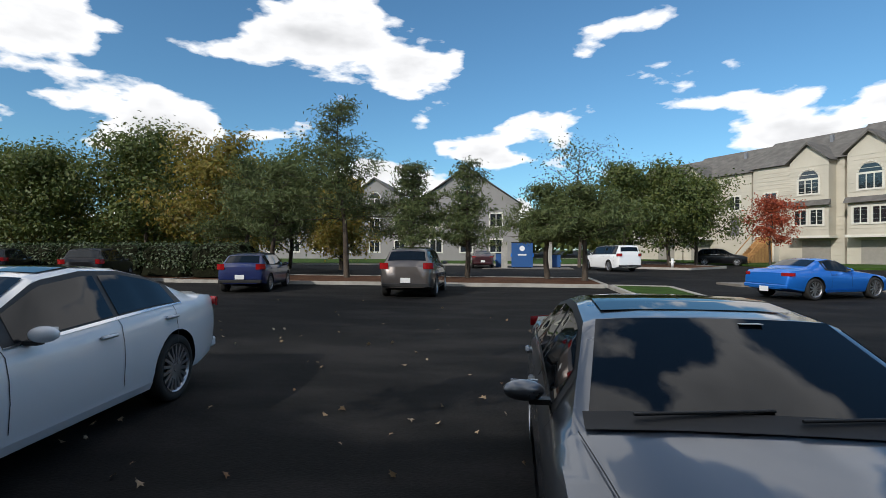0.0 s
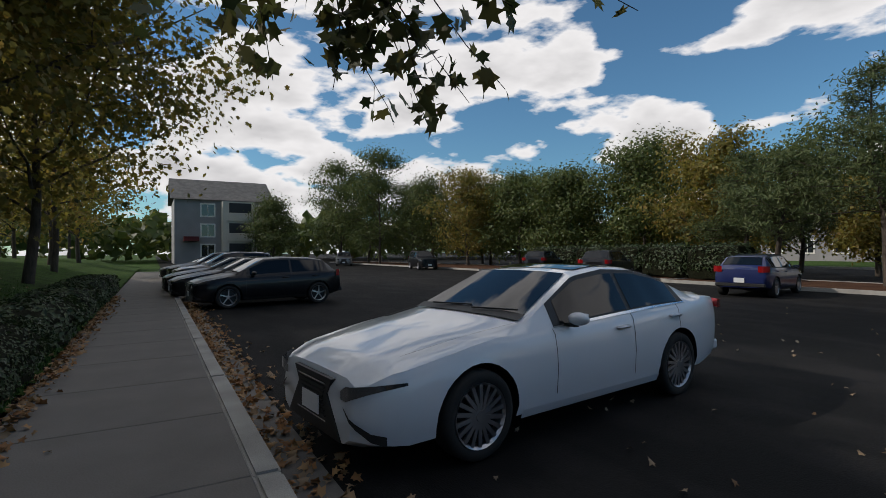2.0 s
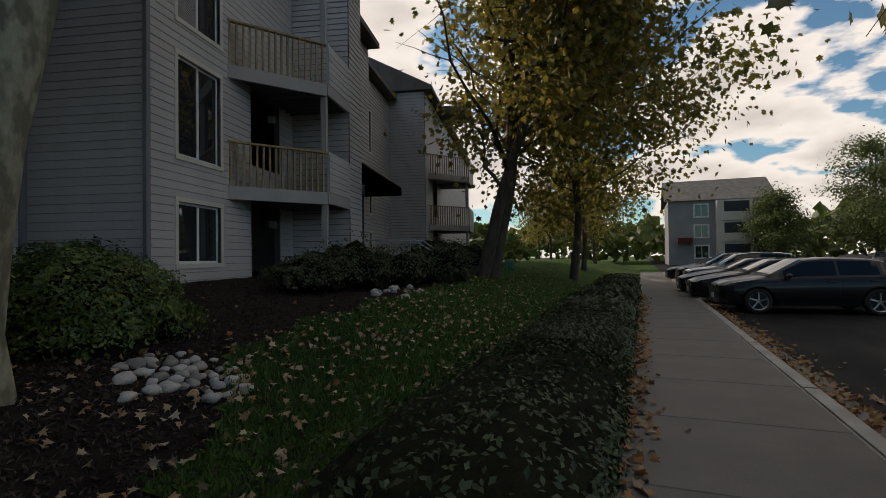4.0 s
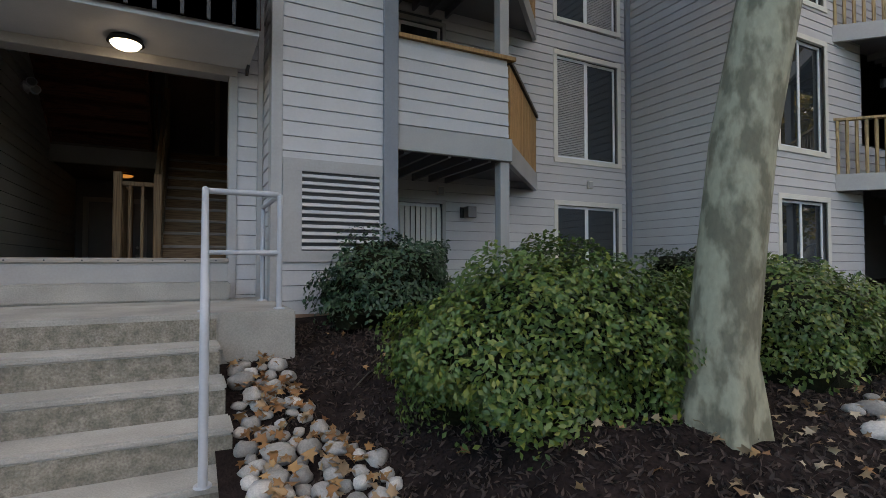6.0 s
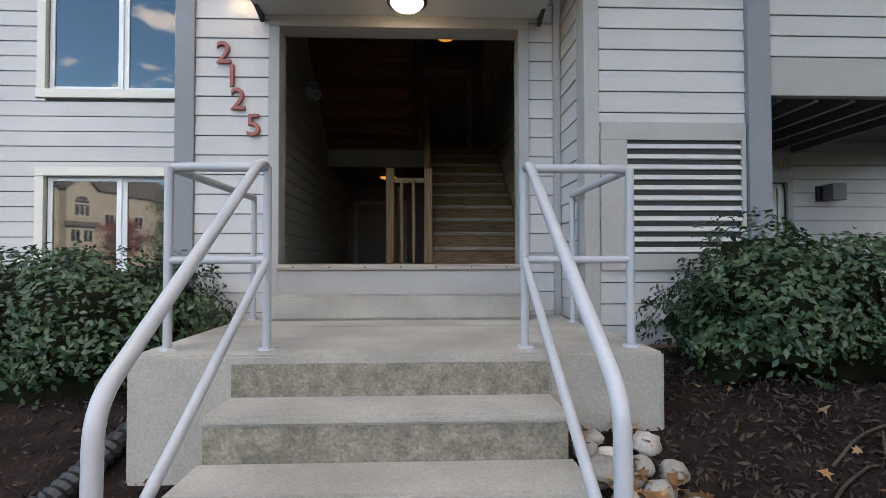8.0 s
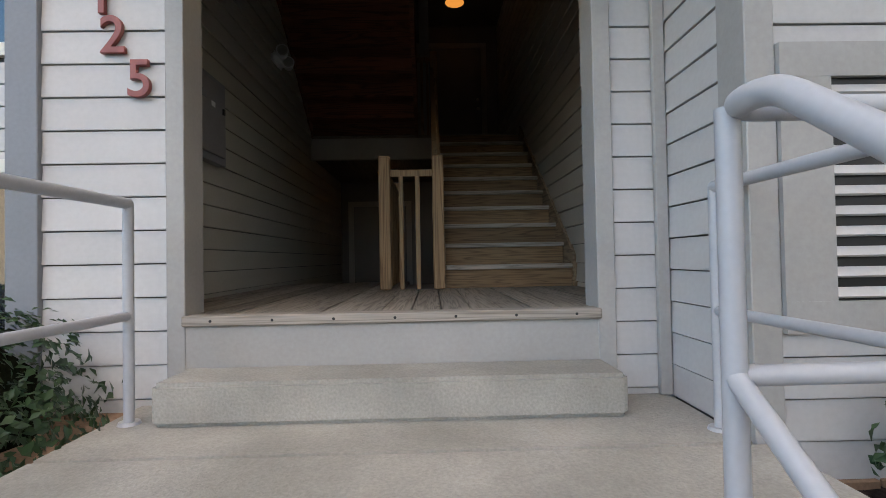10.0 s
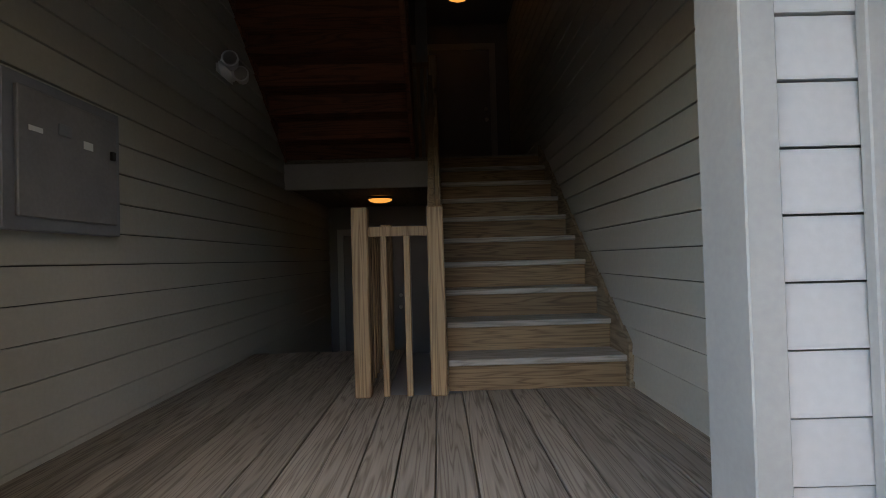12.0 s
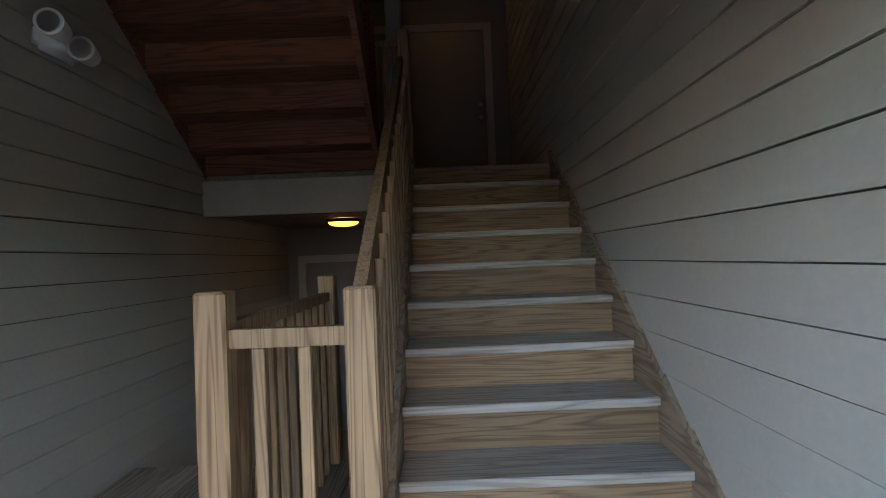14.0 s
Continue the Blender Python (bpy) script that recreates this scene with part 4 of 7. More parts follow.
# low room colour stands in for the lack of light indoors
M["room"] = material("room_dimmed_colour", (0.20, 0.19, 0.17), 0.9, vary=0.1, bump=0)
for z0, z1, n, bl in ((1.14, 2.21, "window_1", ()), (3.05, 4.85, "window_2", ()), (5.56, 7.35, "window_3", (0,))):
    window(n, at_wall(-3.32, 0.70, z0), 1.40, z1 - z0, 2, None, bl, "cream-framed sliding window reflecting the trees and sky")
for z0, z1, n, bl in ((1.23, 2.30, "window_4", ()), (3.12, 4.90, "window_5", (0,)), (5.56, 7.35, "window_6", (1,))):
    window(n, at_wall(6.36, 0.87, z0), 1.40, z1 - z0, 2, None, bl, "cream-framed sliding window with dark panes")
for z0, z1, n, bl in ((1.20, 2.30, "window_7", ()), (3.12, 4.90, "window_8", ()), (5.56, 7.35, "window_9", (0,))):
    window(n, at_wall(8.84, -1.37, z0), 1.28, z1 - z0, 2, None, bl, "cream-framed sliding window with dark panes")
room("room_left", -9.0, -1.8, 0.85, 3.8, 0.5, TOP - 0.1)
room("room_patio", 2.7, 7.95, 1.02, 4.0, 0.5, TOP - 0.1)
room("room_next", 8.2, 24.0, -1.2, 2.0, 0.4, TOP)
for z, h, n in ((0.75, 1.45, "door_4"), (3.0, 1.9, "door_5")):
    window(n, at_wall(2.75, 0.87, z), 1.40, h, 2, M["trim"], (), "sliding glass patio door with a vertical blind behind it", 0.05, 0.06)
blind = thing("vertical_blind", "pale vertical blind behind the patio door", "blind", Matrix.Translation((2.80, 0.888, 0.80)))
for i in range(16):
    solid("slat", (i * 0.085, i * 0.085 + 0.07, 0, 0.003, 0, 1.35), M["cream"], blind)

# ---- balconies ----
def prism(bm, pts, z0, z1):
    a = [bm.verts.new((x, y, z0)) for x, y in pts]
    b = [bm.verts.new((x, y, z1)) for x, y in pts]
    bm.faces.new(a[::-1])
    bm.faces.new(b)
    for i in range(len(pts)):
        j = (i + 1) % len(pts)
        bm.faces.new((a[i], a[j], b[j], b[i]))


def balcony(x, y, z, flip, panel, label, wide=1.42, wall_depth=1.74):
    """Balcony with a straight front from (x, y), a slanted side running back to the wall, on a painted rim. flip: -1 mirrors it."""
    b = thing("balcony", label, "balcony", Matrix.Translation((x, y, z)) @ Matrix.Diagonal((flip, 1, 1, 1)), "balconies")
    d = wall_depth
    bm = bmesh.new()
    prism(bm, [(0, 0.03), (wide, 0.03), (wide + d - 0.05, d), (0, d)], 0.10, 0.16)
    part("floor_slab", bm, M["door"], b)
    for i in range(6):
        solid("joist", (0.1 + i * 0.27, 0.14 + i * 0.27, 0.05, d - 0.02, -0.02, 0.10), M["door"], b)
    solid("front_beam", (0, wide + 0.06, -0.02, 0.05, 0, 0.27), M["trim"], b, "", 0.004)
    k = Matrix.Translation((wide + 0.02, 0.02, 0)) @ Matrix.Rotation(radians(45), 4, "Z")
    sl = d * 1.38
    solid("side_beam", (0.03, sl, -0.03, 0.04, -0.02, 0.26), M["trim"], b, "", 0.004, k)
    if panel:
        bk = solid("front_panel", (0.0, wide, 0.0, 0.05, 0.27, 1.22), S, b)
        for i in range(6):
            piece("clapboard", lap_board(wide, S), bk, Matrix.Translation((0, 0, 0.275 + i * COURSE)))
        solid("top_rail", (0.0, wide + 0.1, -0.05, 0.09, 1.22, 1.265), M["cedar"], b)
        nbd = 16
        bw_ = sl / nbd
        for i in range(nbd):
            solid("board", (0.06 + i * bw_, 0.06 + (i + 0.93) * bw_, -0.012, 0.012, 0.26, 1.20), M["cedar"], b, "", 0.0, k)
        solid("side_rail", (0.03, sl + 0.06, -0.05, 0.06, 1.20, 1.25), M["bark"], b, "", 0.0, k)
    else:
        bk = solid("front_panel", (0.0, wide, 0.0, 0.05, 0.27, 1.22), S, b)
        for i in range(6):
            piece("clapboard", lap_board(wide, S), bk, Matrix.Translation((0, 0, 0.275 + i * COURSE)))
        nbd = 17
        bw_ = (sl - 0.1) / nbd
        bm = bmesh.new()
        box(bm, 0, 0.04, -0.02, 0.02, 0.26, 1.16)
        pk = mesh_of("picket", bm, M["picket"])
        for i in range(nbd):
            piece("picket", pk, b, k @ Matrix.Translation((0.1 + i * bw_, 0, 0)))
        solid("side_rail", (0.03, sl, -0.05, 0.05, 1.16, 1.20), M["picket"], b, "", 0.0, k)
    return b


def post(x, y, z0, z1, mat=None):
    return timber("trim_post", (x, x + 0.13, y, y + 0.13, z0, z1), mat or M["trim"], "grey painted balcony post", "post")


balcony(2.73, -0.89, 2.53, 1, True, "balcony with a grey clapboard front and cedar side boards")
balcony(2.73, -0.89, 5.05, 1, True, "balcony with a grey clapboard front and cedar side boards")
for z0, z1 in ((0.6, 2.53), (3.80, 5.05), (6.32, TOP)):
    post(4.07, -0.86, z0, z1)
balcony(13.40, -2.95, 2.53, -1, False, "balcony with a weathered picket railing")
balcony(13.40, -2.95, 5.05, -1, False, "balcony with a weathered picket railing")
for z0, z1 in ((0.6, 2.53), (3.75, 5.05), (6.27, TOP + 0.4)):
    post(11.93, -2.90, z0, z1)
timber("ceiling_balcony", (2.6, 4.3, -0.95, 0.87, 7.9, 8.1), M["ceiling"], "soffit over the upper balcony", "ceiling")

# patio wall fixtures
for x, y, z in ((4.50, 0.845, 2.0), (4.62, 0.845, 4.45), (12.0, -1.395, 2.0), (12.0, -1.395, 4.5)):
    f = thing("patio_light", "dark square wall light beside the patio door", "wall light", pose(x, y, z), "patio lights")
    solid("back_plate", (-0.05, 0.05, -0.03, 0, 0.0, 0.16), M["black"], f)
    solid("shade", (0.0, 0.15, -0.17, -0.03, 0.0, 0.17), M["door"], f, "", 0.006)
for x, y, z in ((4.05, 0.845, 2.33), (7.0, 0.845, 2.62)):
    f = thing("wall_box", "small pale electric box on the clapboards", "electric box", pose(x, y, z), "wall boxes")
    solid("housing", (0, 0.11, -0.05, 0, 0, 0.13), M["cream"], f, "", 0.006)
    solid("cover", (0.01, 0.10, -0.058, -0.05, 0.012, 0.118), M["trim"], f)

# downpipe at the next corner, brick footing under the clapboards
dp = thing("downpipe", "dark blue-grey metal downpipe on the house corner", "downpipe", pose(8.02, -1.44, 0))
bm = bmesh.new()
box(bm, -0.05, 0.05, -0.04, 0.04, 0.8, TOP)
bevel(bm, 0.01)
part("pipe", bm, M["trim_dark"], dp)
for z in (1.5, 4.0, 6.5):
    solid("strap", (-0.06, 0.06, -0.045, 0.05, z, z + 0.03), M["trim_dark"], dp)
timber("trim_wall_corner", (7.95, 8.06, 0.80, 0.862, 0.6, TOP), M["trim_dark"], "dark grey corner board")
foot = thing("brick_footing", "tan brick footing below the clapboards", "brick footing", kind="structure")
bm = bmesh.new()
box(bm, 0, 0.19, 0, 0.05, 0, 0.055)
bevel(bm, 0.004)
brick_me = mesh_of("brick", bm, M["brick"])
for r in range(4):
    for i in range(5):
        piece("brick", brick_me, foot, Matrix.Translation((1.56 + i * 0.2 + 0.1 * (r % 2) - (0.1 if i == 4 and r % 2 else 0), -0.925, 0.56 + r * 0.066)))
for r in range(4):
    for i in range(8):
        piece("brick", brick_me, foot, Matrix.Translation((2.75 + i * 0.2 + 0.1 * (r % 2), -0.84, 0.52 + r * 0.066)))
solid("mortar", (1.62, 2.62, -0.89, -0.80, 0.4, 0.82), M["concrete"], foot)
solid("mortar", (2.72, 4.4, -0.80, -0.60, 0.4, 0.78), M["concrete"], foot)
timber("floor_patio", (2.62, 6.0, -0.78, 0.87, 0.5, 0.76), M["concrete"], "concrete patio under the balcony", "floor")

# ---- farther fronts of the same row ----
wall("wall_next_front", (13.4, -2.95), (14.4, -2.95), 0.2, TOP + 0.4, S, start=0.7, joined=True)
wall("wall_next_bay", (13.4, -1.3), (13.4, -2.95), 0.2, TOP + 0.4, S, start=0.7, joined=True)
wall("wall_next_entry", (14.4, -2.1), (18.0, -2.1), 0.2, TOP + 0.4, S, [(1.0, 2.9, 1.0, 3.4)], start=0.7, joined=True)
wall("wall_next_wing", (18.0, -1.3), (24.0, -1.3), 0.2, TOP + 0.4, S, [(1.5, 2.9, 1.2, 2.3), (1.5, 2.9, 3.1, 4.9), (1.5, 2.9, 5.6, 7.3)], start=0.7, joined=True)
wall("wall_far_return", (24.0, -1.3), (24.0, -3.0), 0.2, TOP + 0.8, S, start=0.6, joined=True)
wall("wall_far_front", (24.0, -3.0), (45.0, -3.0), 0.2, TOP + 0.8, S, [(2.0, 3.4, 3.4, 5.4), (2.0, 3.4, 0.8, 2.7)], start=0.6, joined=True)
wall("wall_next_side", (14.4, -2.95), (14.4, -2.1), 0.2, TOP + 0.4, S, start=0.7, joined=True)
balcony(29.0, -4.8, 2.6, -1, False, "balcony with a weathered picket railing", 2.4, 1.8)
balcony(29.0, -4.8, 5.1, -1, False, "balcony with a weathered picket railing", 2.4, 1.8)
for z0, z1 in ((0.3, 2.6), (3.8, 5.1), (6.3, TOP)):
    post(26.5, -4.75, z0, z1)
for x, z0, z1, n in ((19.5, 1.2, 2.3, "window_10"), (19.5, 3.1, 4.9, "window_11"), (19.5, 5.6, 7.3, "window_12")):
    window(n, at_wall(x, -1.3, z0), 1.4, z1 - z0, 2, None, (), "cream-framed sliding window with dark panes")
aw2 = thing("awning", "red canvas awning over the next entry", "awning", pose(14.6, -2.1, 0))
bm = bmesh.new()
v = [bm.verts.new(p) for p in ((0, -1.3, 3.35), (2.8, -1.3, 3.35), (2.8, -1.3, 3.62), (0, -1.3, 3.62), (2.8, -0.02, 4.5), (0, -0.02, 4.5), (0, -0.02, 3.35), (2.8, -0.02, 3.35))]
for f in ((0, 1, 2, 3), (3, 2, 4, 5), (0, 3, 5, 6), (1, 7, 4, 2)):
    bm.faces.new([v[i] for i in f])
bmesh.ops.solidify(bm, geom=list(bm.faces), thickness=0.015)
part("canvas", bm, M["awning"], aw2)
ns = thing("entry_steps", "concrete landing and steps of the next entry", "steps", pose(15.0, -4.2, 0), kind="structure")
solid("landing", (0, 2.4, 0, 2.1, 0.0, 0.95), M["concrete"], ns)
for i in range(4):
    solid("step", (0.5, 1.9, -0.29 * (i + 1), -0.29 * i, 0, 0.76 - 0.19 * i), M["concrete"], ns)
for x in (15.45, 16.95):
    rail = thing("handrail", "grey painted steel tube handrail of the next entry", "handrail", group="step handrails")
    tube("top_rail", [(x, -2.6, 1.8), (x, -4.2, 1.8), (x, -5.4, 1.0), (x, -5.42, 0.1)], 0.023, R, rail)
    tube("middle_rail", [(x, -2.6, 1.38), (x, -4.1, 1.38), (x, -5.4, 0.6)], 0.019, R, rail)
    tube("upright", [(x, -4.1, 0.9), (x, -4.1, 1.8)], 0.021, R, rail)

# ---- roofs ----
def roof(name, x0, x1, y0, y1, z, ridge, parts_label):
    bm = bmesh.new()
    ym = (y0 + y1) / 2
    pr = [(y0, z), (y0, z + 0.18), (ym, z + ridge), (y1, z + 0.18), (y1, z)]
    a = [bm.verts.new((x0, y, q)) for y, q in pr]
    b = [bm.verts.new((x1, y, q)) for y, q in pr]
    bm.faces.new(a)
    bm.faces.new(b[::-1])
    for i in range(5):
        j = (i + 1) % 5
        bm.faces.new((a[j], a[i], b[i], b[j]))
    setting(part(name, bm, M["roof"]), parts_label, "roof")


roof("roof_near", -12, 8.0, -1.3, 8.5, TOP, 2.6, "grey shingle roof of the near house")
NEXT = "grey shingle roof of the next house"
roof("roof_next", 7.8, 13.3, -1.75, 8.5, TOP + 0.4, 2.9, NEXT)
roof("roof_next_bay", 13.2, 14.7, -3.3, 8.5, TOP + 0.42, 2.7, NEXT)
roof("roof_next_entry", 14.6, 18.1, -2.5, 8.5, TOP + 0.40, 2.5, NEXT)
roof("roof_next_wing", 18.0, 24.0, -1.7, 8.5, TOP + 0.40, 2.5, NEXT)
roof("roof_far", 23.8, 46.0, -3.4, 8.5, TOP + 0.8, 3.2, "grey shingle roof of the farther house")
timber("ceiling_far_balcony", (26.4, 29.1, -4.9, -3.42, TOP + 0.5, TOP + 0.75), M["roof"], "roof over the farther balconies", "roof")
wall("wall_back", (46, 8.0), (-12, 8.0), 0, TOP + 0.4, S, siding=False, label="plain back wall of the houses")
wall("wall_end", (-12, 8.0), (-12, 0.7), 0, TOP, S, siding=False, label="plain end wall of the house")
wall("wall_left_far", (-12, 0.7), (-9.0, 0.7), 0.2, TOP, S, start=0.6, joined=True)
wall("wall_far_end", (45.0, -3.0), (45.0, 8.0), 0.2, TOP + 0.8, S, siding=False, label="plain end wall of the row")

# ---- plants ----
rng = np.random.default_rng(7)


def leaf_mesh(name, pos, nrm, size, mat, lobed=False, droop=0.25, narrow=0.55, curl=1.0):
    """Many small folded leaves, one island each, at the points, lying roughly across the normals."""
    n = len(pos)
    nrm = nrm + rng.normal(0, 0.55, (n, 3))
    nrm /= np.linalg.norm(nrm, axis=1)[:, None] + 1e-9
    t = rng.normal(0, 1, (n, 3))
    t[:, 2] -= droop * 2
    t -= nrm * (t * nrm).sum(1)[:, None]
    t /= np.linalg.norm(t, axis=1)[:, None] + 1e-9
    w = np.cross(nrm, t)
    s = (size * rng.uniform(0.65, 1.3, n))[:, None]
    if lobed:
        shape = [(0, -0.5, 0), (0.22, -0.32, 0.03), (0.52, -0.22, 0.05), (0.30, 0.02, 0.03), (0.50, 0.30, 0.02), (0.16, 0.22, 0.0), (0, 0.55, -0.06), (-0.16, 0.22, 0.0), (-0.50, 0.30, 0.02), (-0.30, 0.02, 0.03), (-0.52, -0.22, 0.05), (-0.22, -0.32, 0.03)]
        tris = [(0, i, i + 1) for i in range(1, 11)]
        tris = [(0, 1, 11), (1, 2, 3), (1, 3, 11), (3, 9, 11), (9, 10, 11), (3, 5, 7), (3, 7, 9), (3, 4, 5), (7, 8, 9), (5, 6, 7)]
    else:
        shape = [(0, -0.5, 0), (narrow * 0.5, 0.0, 0.10), (0, 0.5, -0.05), (-narrow * 0.5, 0.0, 0.10)]
        tris = [(0, 1, 2), (0, 2, 3)]
    k = len(shape)
    co = np.empty((n, k, 3))
    for i, (a, b, c) in enumerate(shape):
        co[:, i] = pos + s * (a * w + b * t + c * curl * nrm)
    base = (np.arange(n) * k)[:, None, None]
    fc = (base + np.array(tris)[None]).reshape(-1, 3)
    me = bpy.data.meshes.new(name)
    me.vertices.add(n * k)
    me.vertices.foreach_set("co", co.reshape(-1))
    me.loops.add(fc.size)
    me.loops.foreach_set("vertex_index", fc.reshape(-1).astype(np.int32))
    me.polygons.add(len(fc))
    me.polygons.foreach_set("loop_start", np.arange(0, fc.size, 3, dtype=np.int32))
    me.polygons.foreach_set("loop_total", np.full(len(fc), 3, dtype=np.int32))
    me.update(calc_edges=True)
    me.materials.append(mat)
    return me


def lumpy(bm_r, p, amp, freq):
    return bm_r * (1 + amp * noise.noise(Vector(p) * freq))


def bush(name, x, y, z, rx, ry, h, n, leaf, mat, label, category="bush", amp=0.35, lobed=False, core=0.80, seed=0, boxy=2.3):
    """A dense shrub: lumpy crown of leaves over a solid core darkened for the shade within, and a few stems."""
    b = thing(name, label, category, pose(x, y, z))
    d = rng.normal(0, 1, (n, 3))
    d[:, 2] = np.abs(d[:, 2]) * 0.95 - 0.25
    d /= (np.abs(d) ** boxy).sum(1)[:, None] ** (1 / boxy)
    rad = np.empty(n)
    for i in range(n):
        rad[i] = 1 + amp * noise.noise(Vector(d[i]) * 2.1 + Vector((seed, 0, 0))) + 0.12 * noise.noise(Vector(d[i]) * 7 + Vector((seed, 5, 0)))
    depth = 1 - np.abs(rng.normal(0, 0.10, n))
    q = d * (rad * depth)[:, None]
    pos = q * np.array((rx, ry, h * 0.62)) + np.array((0, 0, h * 0.38))
    keep = pos[:, 2] > 0.02
    ob = new("crown", leaf_mesh("crown", pos[keep], d[keep] + np.array((0, 0, 0.35)), leaf, mat, lobed))
    ob.parent = b
    # solid blob whose near-black colour stands for the shade among the twigs
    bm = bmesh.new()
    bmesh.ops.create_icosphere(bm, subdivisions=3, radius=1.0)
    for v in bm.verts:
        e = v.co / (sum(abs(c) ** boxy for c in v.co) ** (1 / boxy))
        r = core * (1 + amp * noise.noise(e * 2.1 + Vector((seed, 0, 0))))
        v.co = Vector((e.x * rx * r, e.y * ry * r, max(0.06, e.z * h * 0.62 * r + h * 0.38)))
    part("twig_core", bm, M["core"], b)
    for i in range(5):
        a = i * 1.26 + seed
        bm = bmesh.new()
        rod(bm, (0.10 * math.cos(a), 0.10 * math.sin(a), -0.05), (rx * 0.45 * math.cos(a), ry * 0.45 * math.sin(a), h * 0.5), 0.018, 0.008, 6)
        part("stem", bm, M["bark"], b)
    return b


def limb_path(p0, p1, bend, steps, seed):
    out = []
    for i in range(steps + 1):
        t = i / steps
        p = Vector(p0).lerp(Vector(p1), t)
        k = math.sin(t * math.pi) * bend
        out.append(p + Vector((noise.noise(Vector((t * 2.2, seed, 0))), noise.noise(Vector((t * 2.2, seed, 7))), 0.5 * noise.noise(Vector((t * 2.2, seed, 3))))) * k)
    return out


def limb(bm, path, r0, r1, seg=8):
    rings = []
    n = len(path)
    for i, p in enumerate(path):
        d = (path[min(i + 1, n - 1)] - path[max(i - 1, 0)]).normalized()
        u = d.orthogonal().normalized() if abs(d.z) > 0.98 else d.cross(Vector((0, 0, 1))).normalized()
        w = d.cross(u)
        r = r0 + (r1 - r0) * i / (n - 1)
        rings.append([bm.verts.new(p + (u * math.cos(a) + w * math.sin(a)) * r) for a in (2 * math.pi * k / seg for k in range(seg))])
    for a, b in zip(rings, rings[1:]):
        best = min(range(seg), key=lambda s: (a[0].co - b[s].co).length)
        for k in range(seg):
            bm.faces.new((a[k], a[(k + 1) % seg], b[(k + 1 + best) % seg], b[(k + best) % seg]))
    bm.faces.new(rings[-1])


def tree(name, x, y, z, h, spread, mat, bark, label, trunk=0.16, first=0.30, limbs=11, clumps=5, per=150, leaf=0.16, lean=(0, 0), seed=1, gap=1.0, up=0.55, lobed=False, clump_r=0.16, skip=None):
    """Tapered trunk, limbs, and leaves in loose clumps round the limb ends."""
    t = thing(name, label, "tree", pose(x, y, z))
    r = random.Random(seed)
    top = Vector((lean[0], lean[1], h * 0.92))
    bm = bmesh.new()
    tp = limb_path((0, 0, -0.2), top, h * 0.05, 12, seed)
    limb(bm, tp, trunk, trunk * 0.10, 10)
    part("trunk", bm, bark, t, smooth=True)
    bm = bmesh.new()
    pts = []
    for i in range(limbs):
        f = first + (0.95 - first) * (i + r.random() * 0.6) / limbs
        base = tp[0].lerp(tp[-1], 0)
        k = min(11.99, f * 12)
        base = tp[int(k)].lerp(tp[int(k) + 1], k - int(k))
        a = i * 2.399 + r.random() * 0.7
        reach = spread * (0.55 + 0.45 * r.random()) * (1.0 - 0.62 * max(0.0, (f - first) / (1 - first)) ** 1.4)
        end = base + Vector((math.cos(a) * reach, math.sin(a) * reach, reach * up * (0.5 + r.random()) + 0.2))
        if skip is not None and end.y > skip:      # pruned back from the house
            end.y = skip - 0.3 * r.random()
        path = limb_path(base, end, reach * 0.25, 6, seed + i * 3.1)
        limb(bm, path, trunk * 0.42 * (1 - f * 0.6), trunk * 0.05, 6)
        for j in range(clumps):
            u = 0.35 + 0.65 * (j + r.random()) / clumps
            q = path[min(6, int(u * 6))]
            tip = q + Vector((r.uniform(-1, 1), r.uniform(-1, 1), r.uniform(-0.5, 0.8))) * reach * 0.34
            limb(bm, limb_path(q, tip, 0.1, 3, seed + j), trunk * 0.07, trunk * 0.02, 4)
            pts.append((tip, reach))
    pts.append((tp[-1], spread * 0.5))
    part("limb_framework", bm, bark, t, smooth=True)
    pos, nr = [], []
    for c, reach in pts:
        m = int(per * r.uniform(0.5, 1.3) * gap)
        g = rng.normal(0, 1, (m, 3)) * np.array((1, 1, 0.62)) * spread * clump_r
        p = g + np.array(c)
        pos.append(p)
        nr.append(g / (np.linalg.norm(g, axis=1)[:, None] + 1e-6) + np.array((0, 0, 0.6)))
    pos, nr = np.concatenate(pos), np.concatenate(nr)
    if skip is not None:
        keep = rng.random(len(pos)) < np.clip(0.35 - 0.35 * (pos[:, 1] - skip + 1.5) / 2.5 + 0.65 * (pos[:, 1] < skip - 3.0), 0.0, 1.0)
        pos, nr = pos[keep], nr[keep]
    ob = new("crown", leaf_mesh("crown", pos, nr, leaf, mat, lobed))
    ob.parent = t
    return t


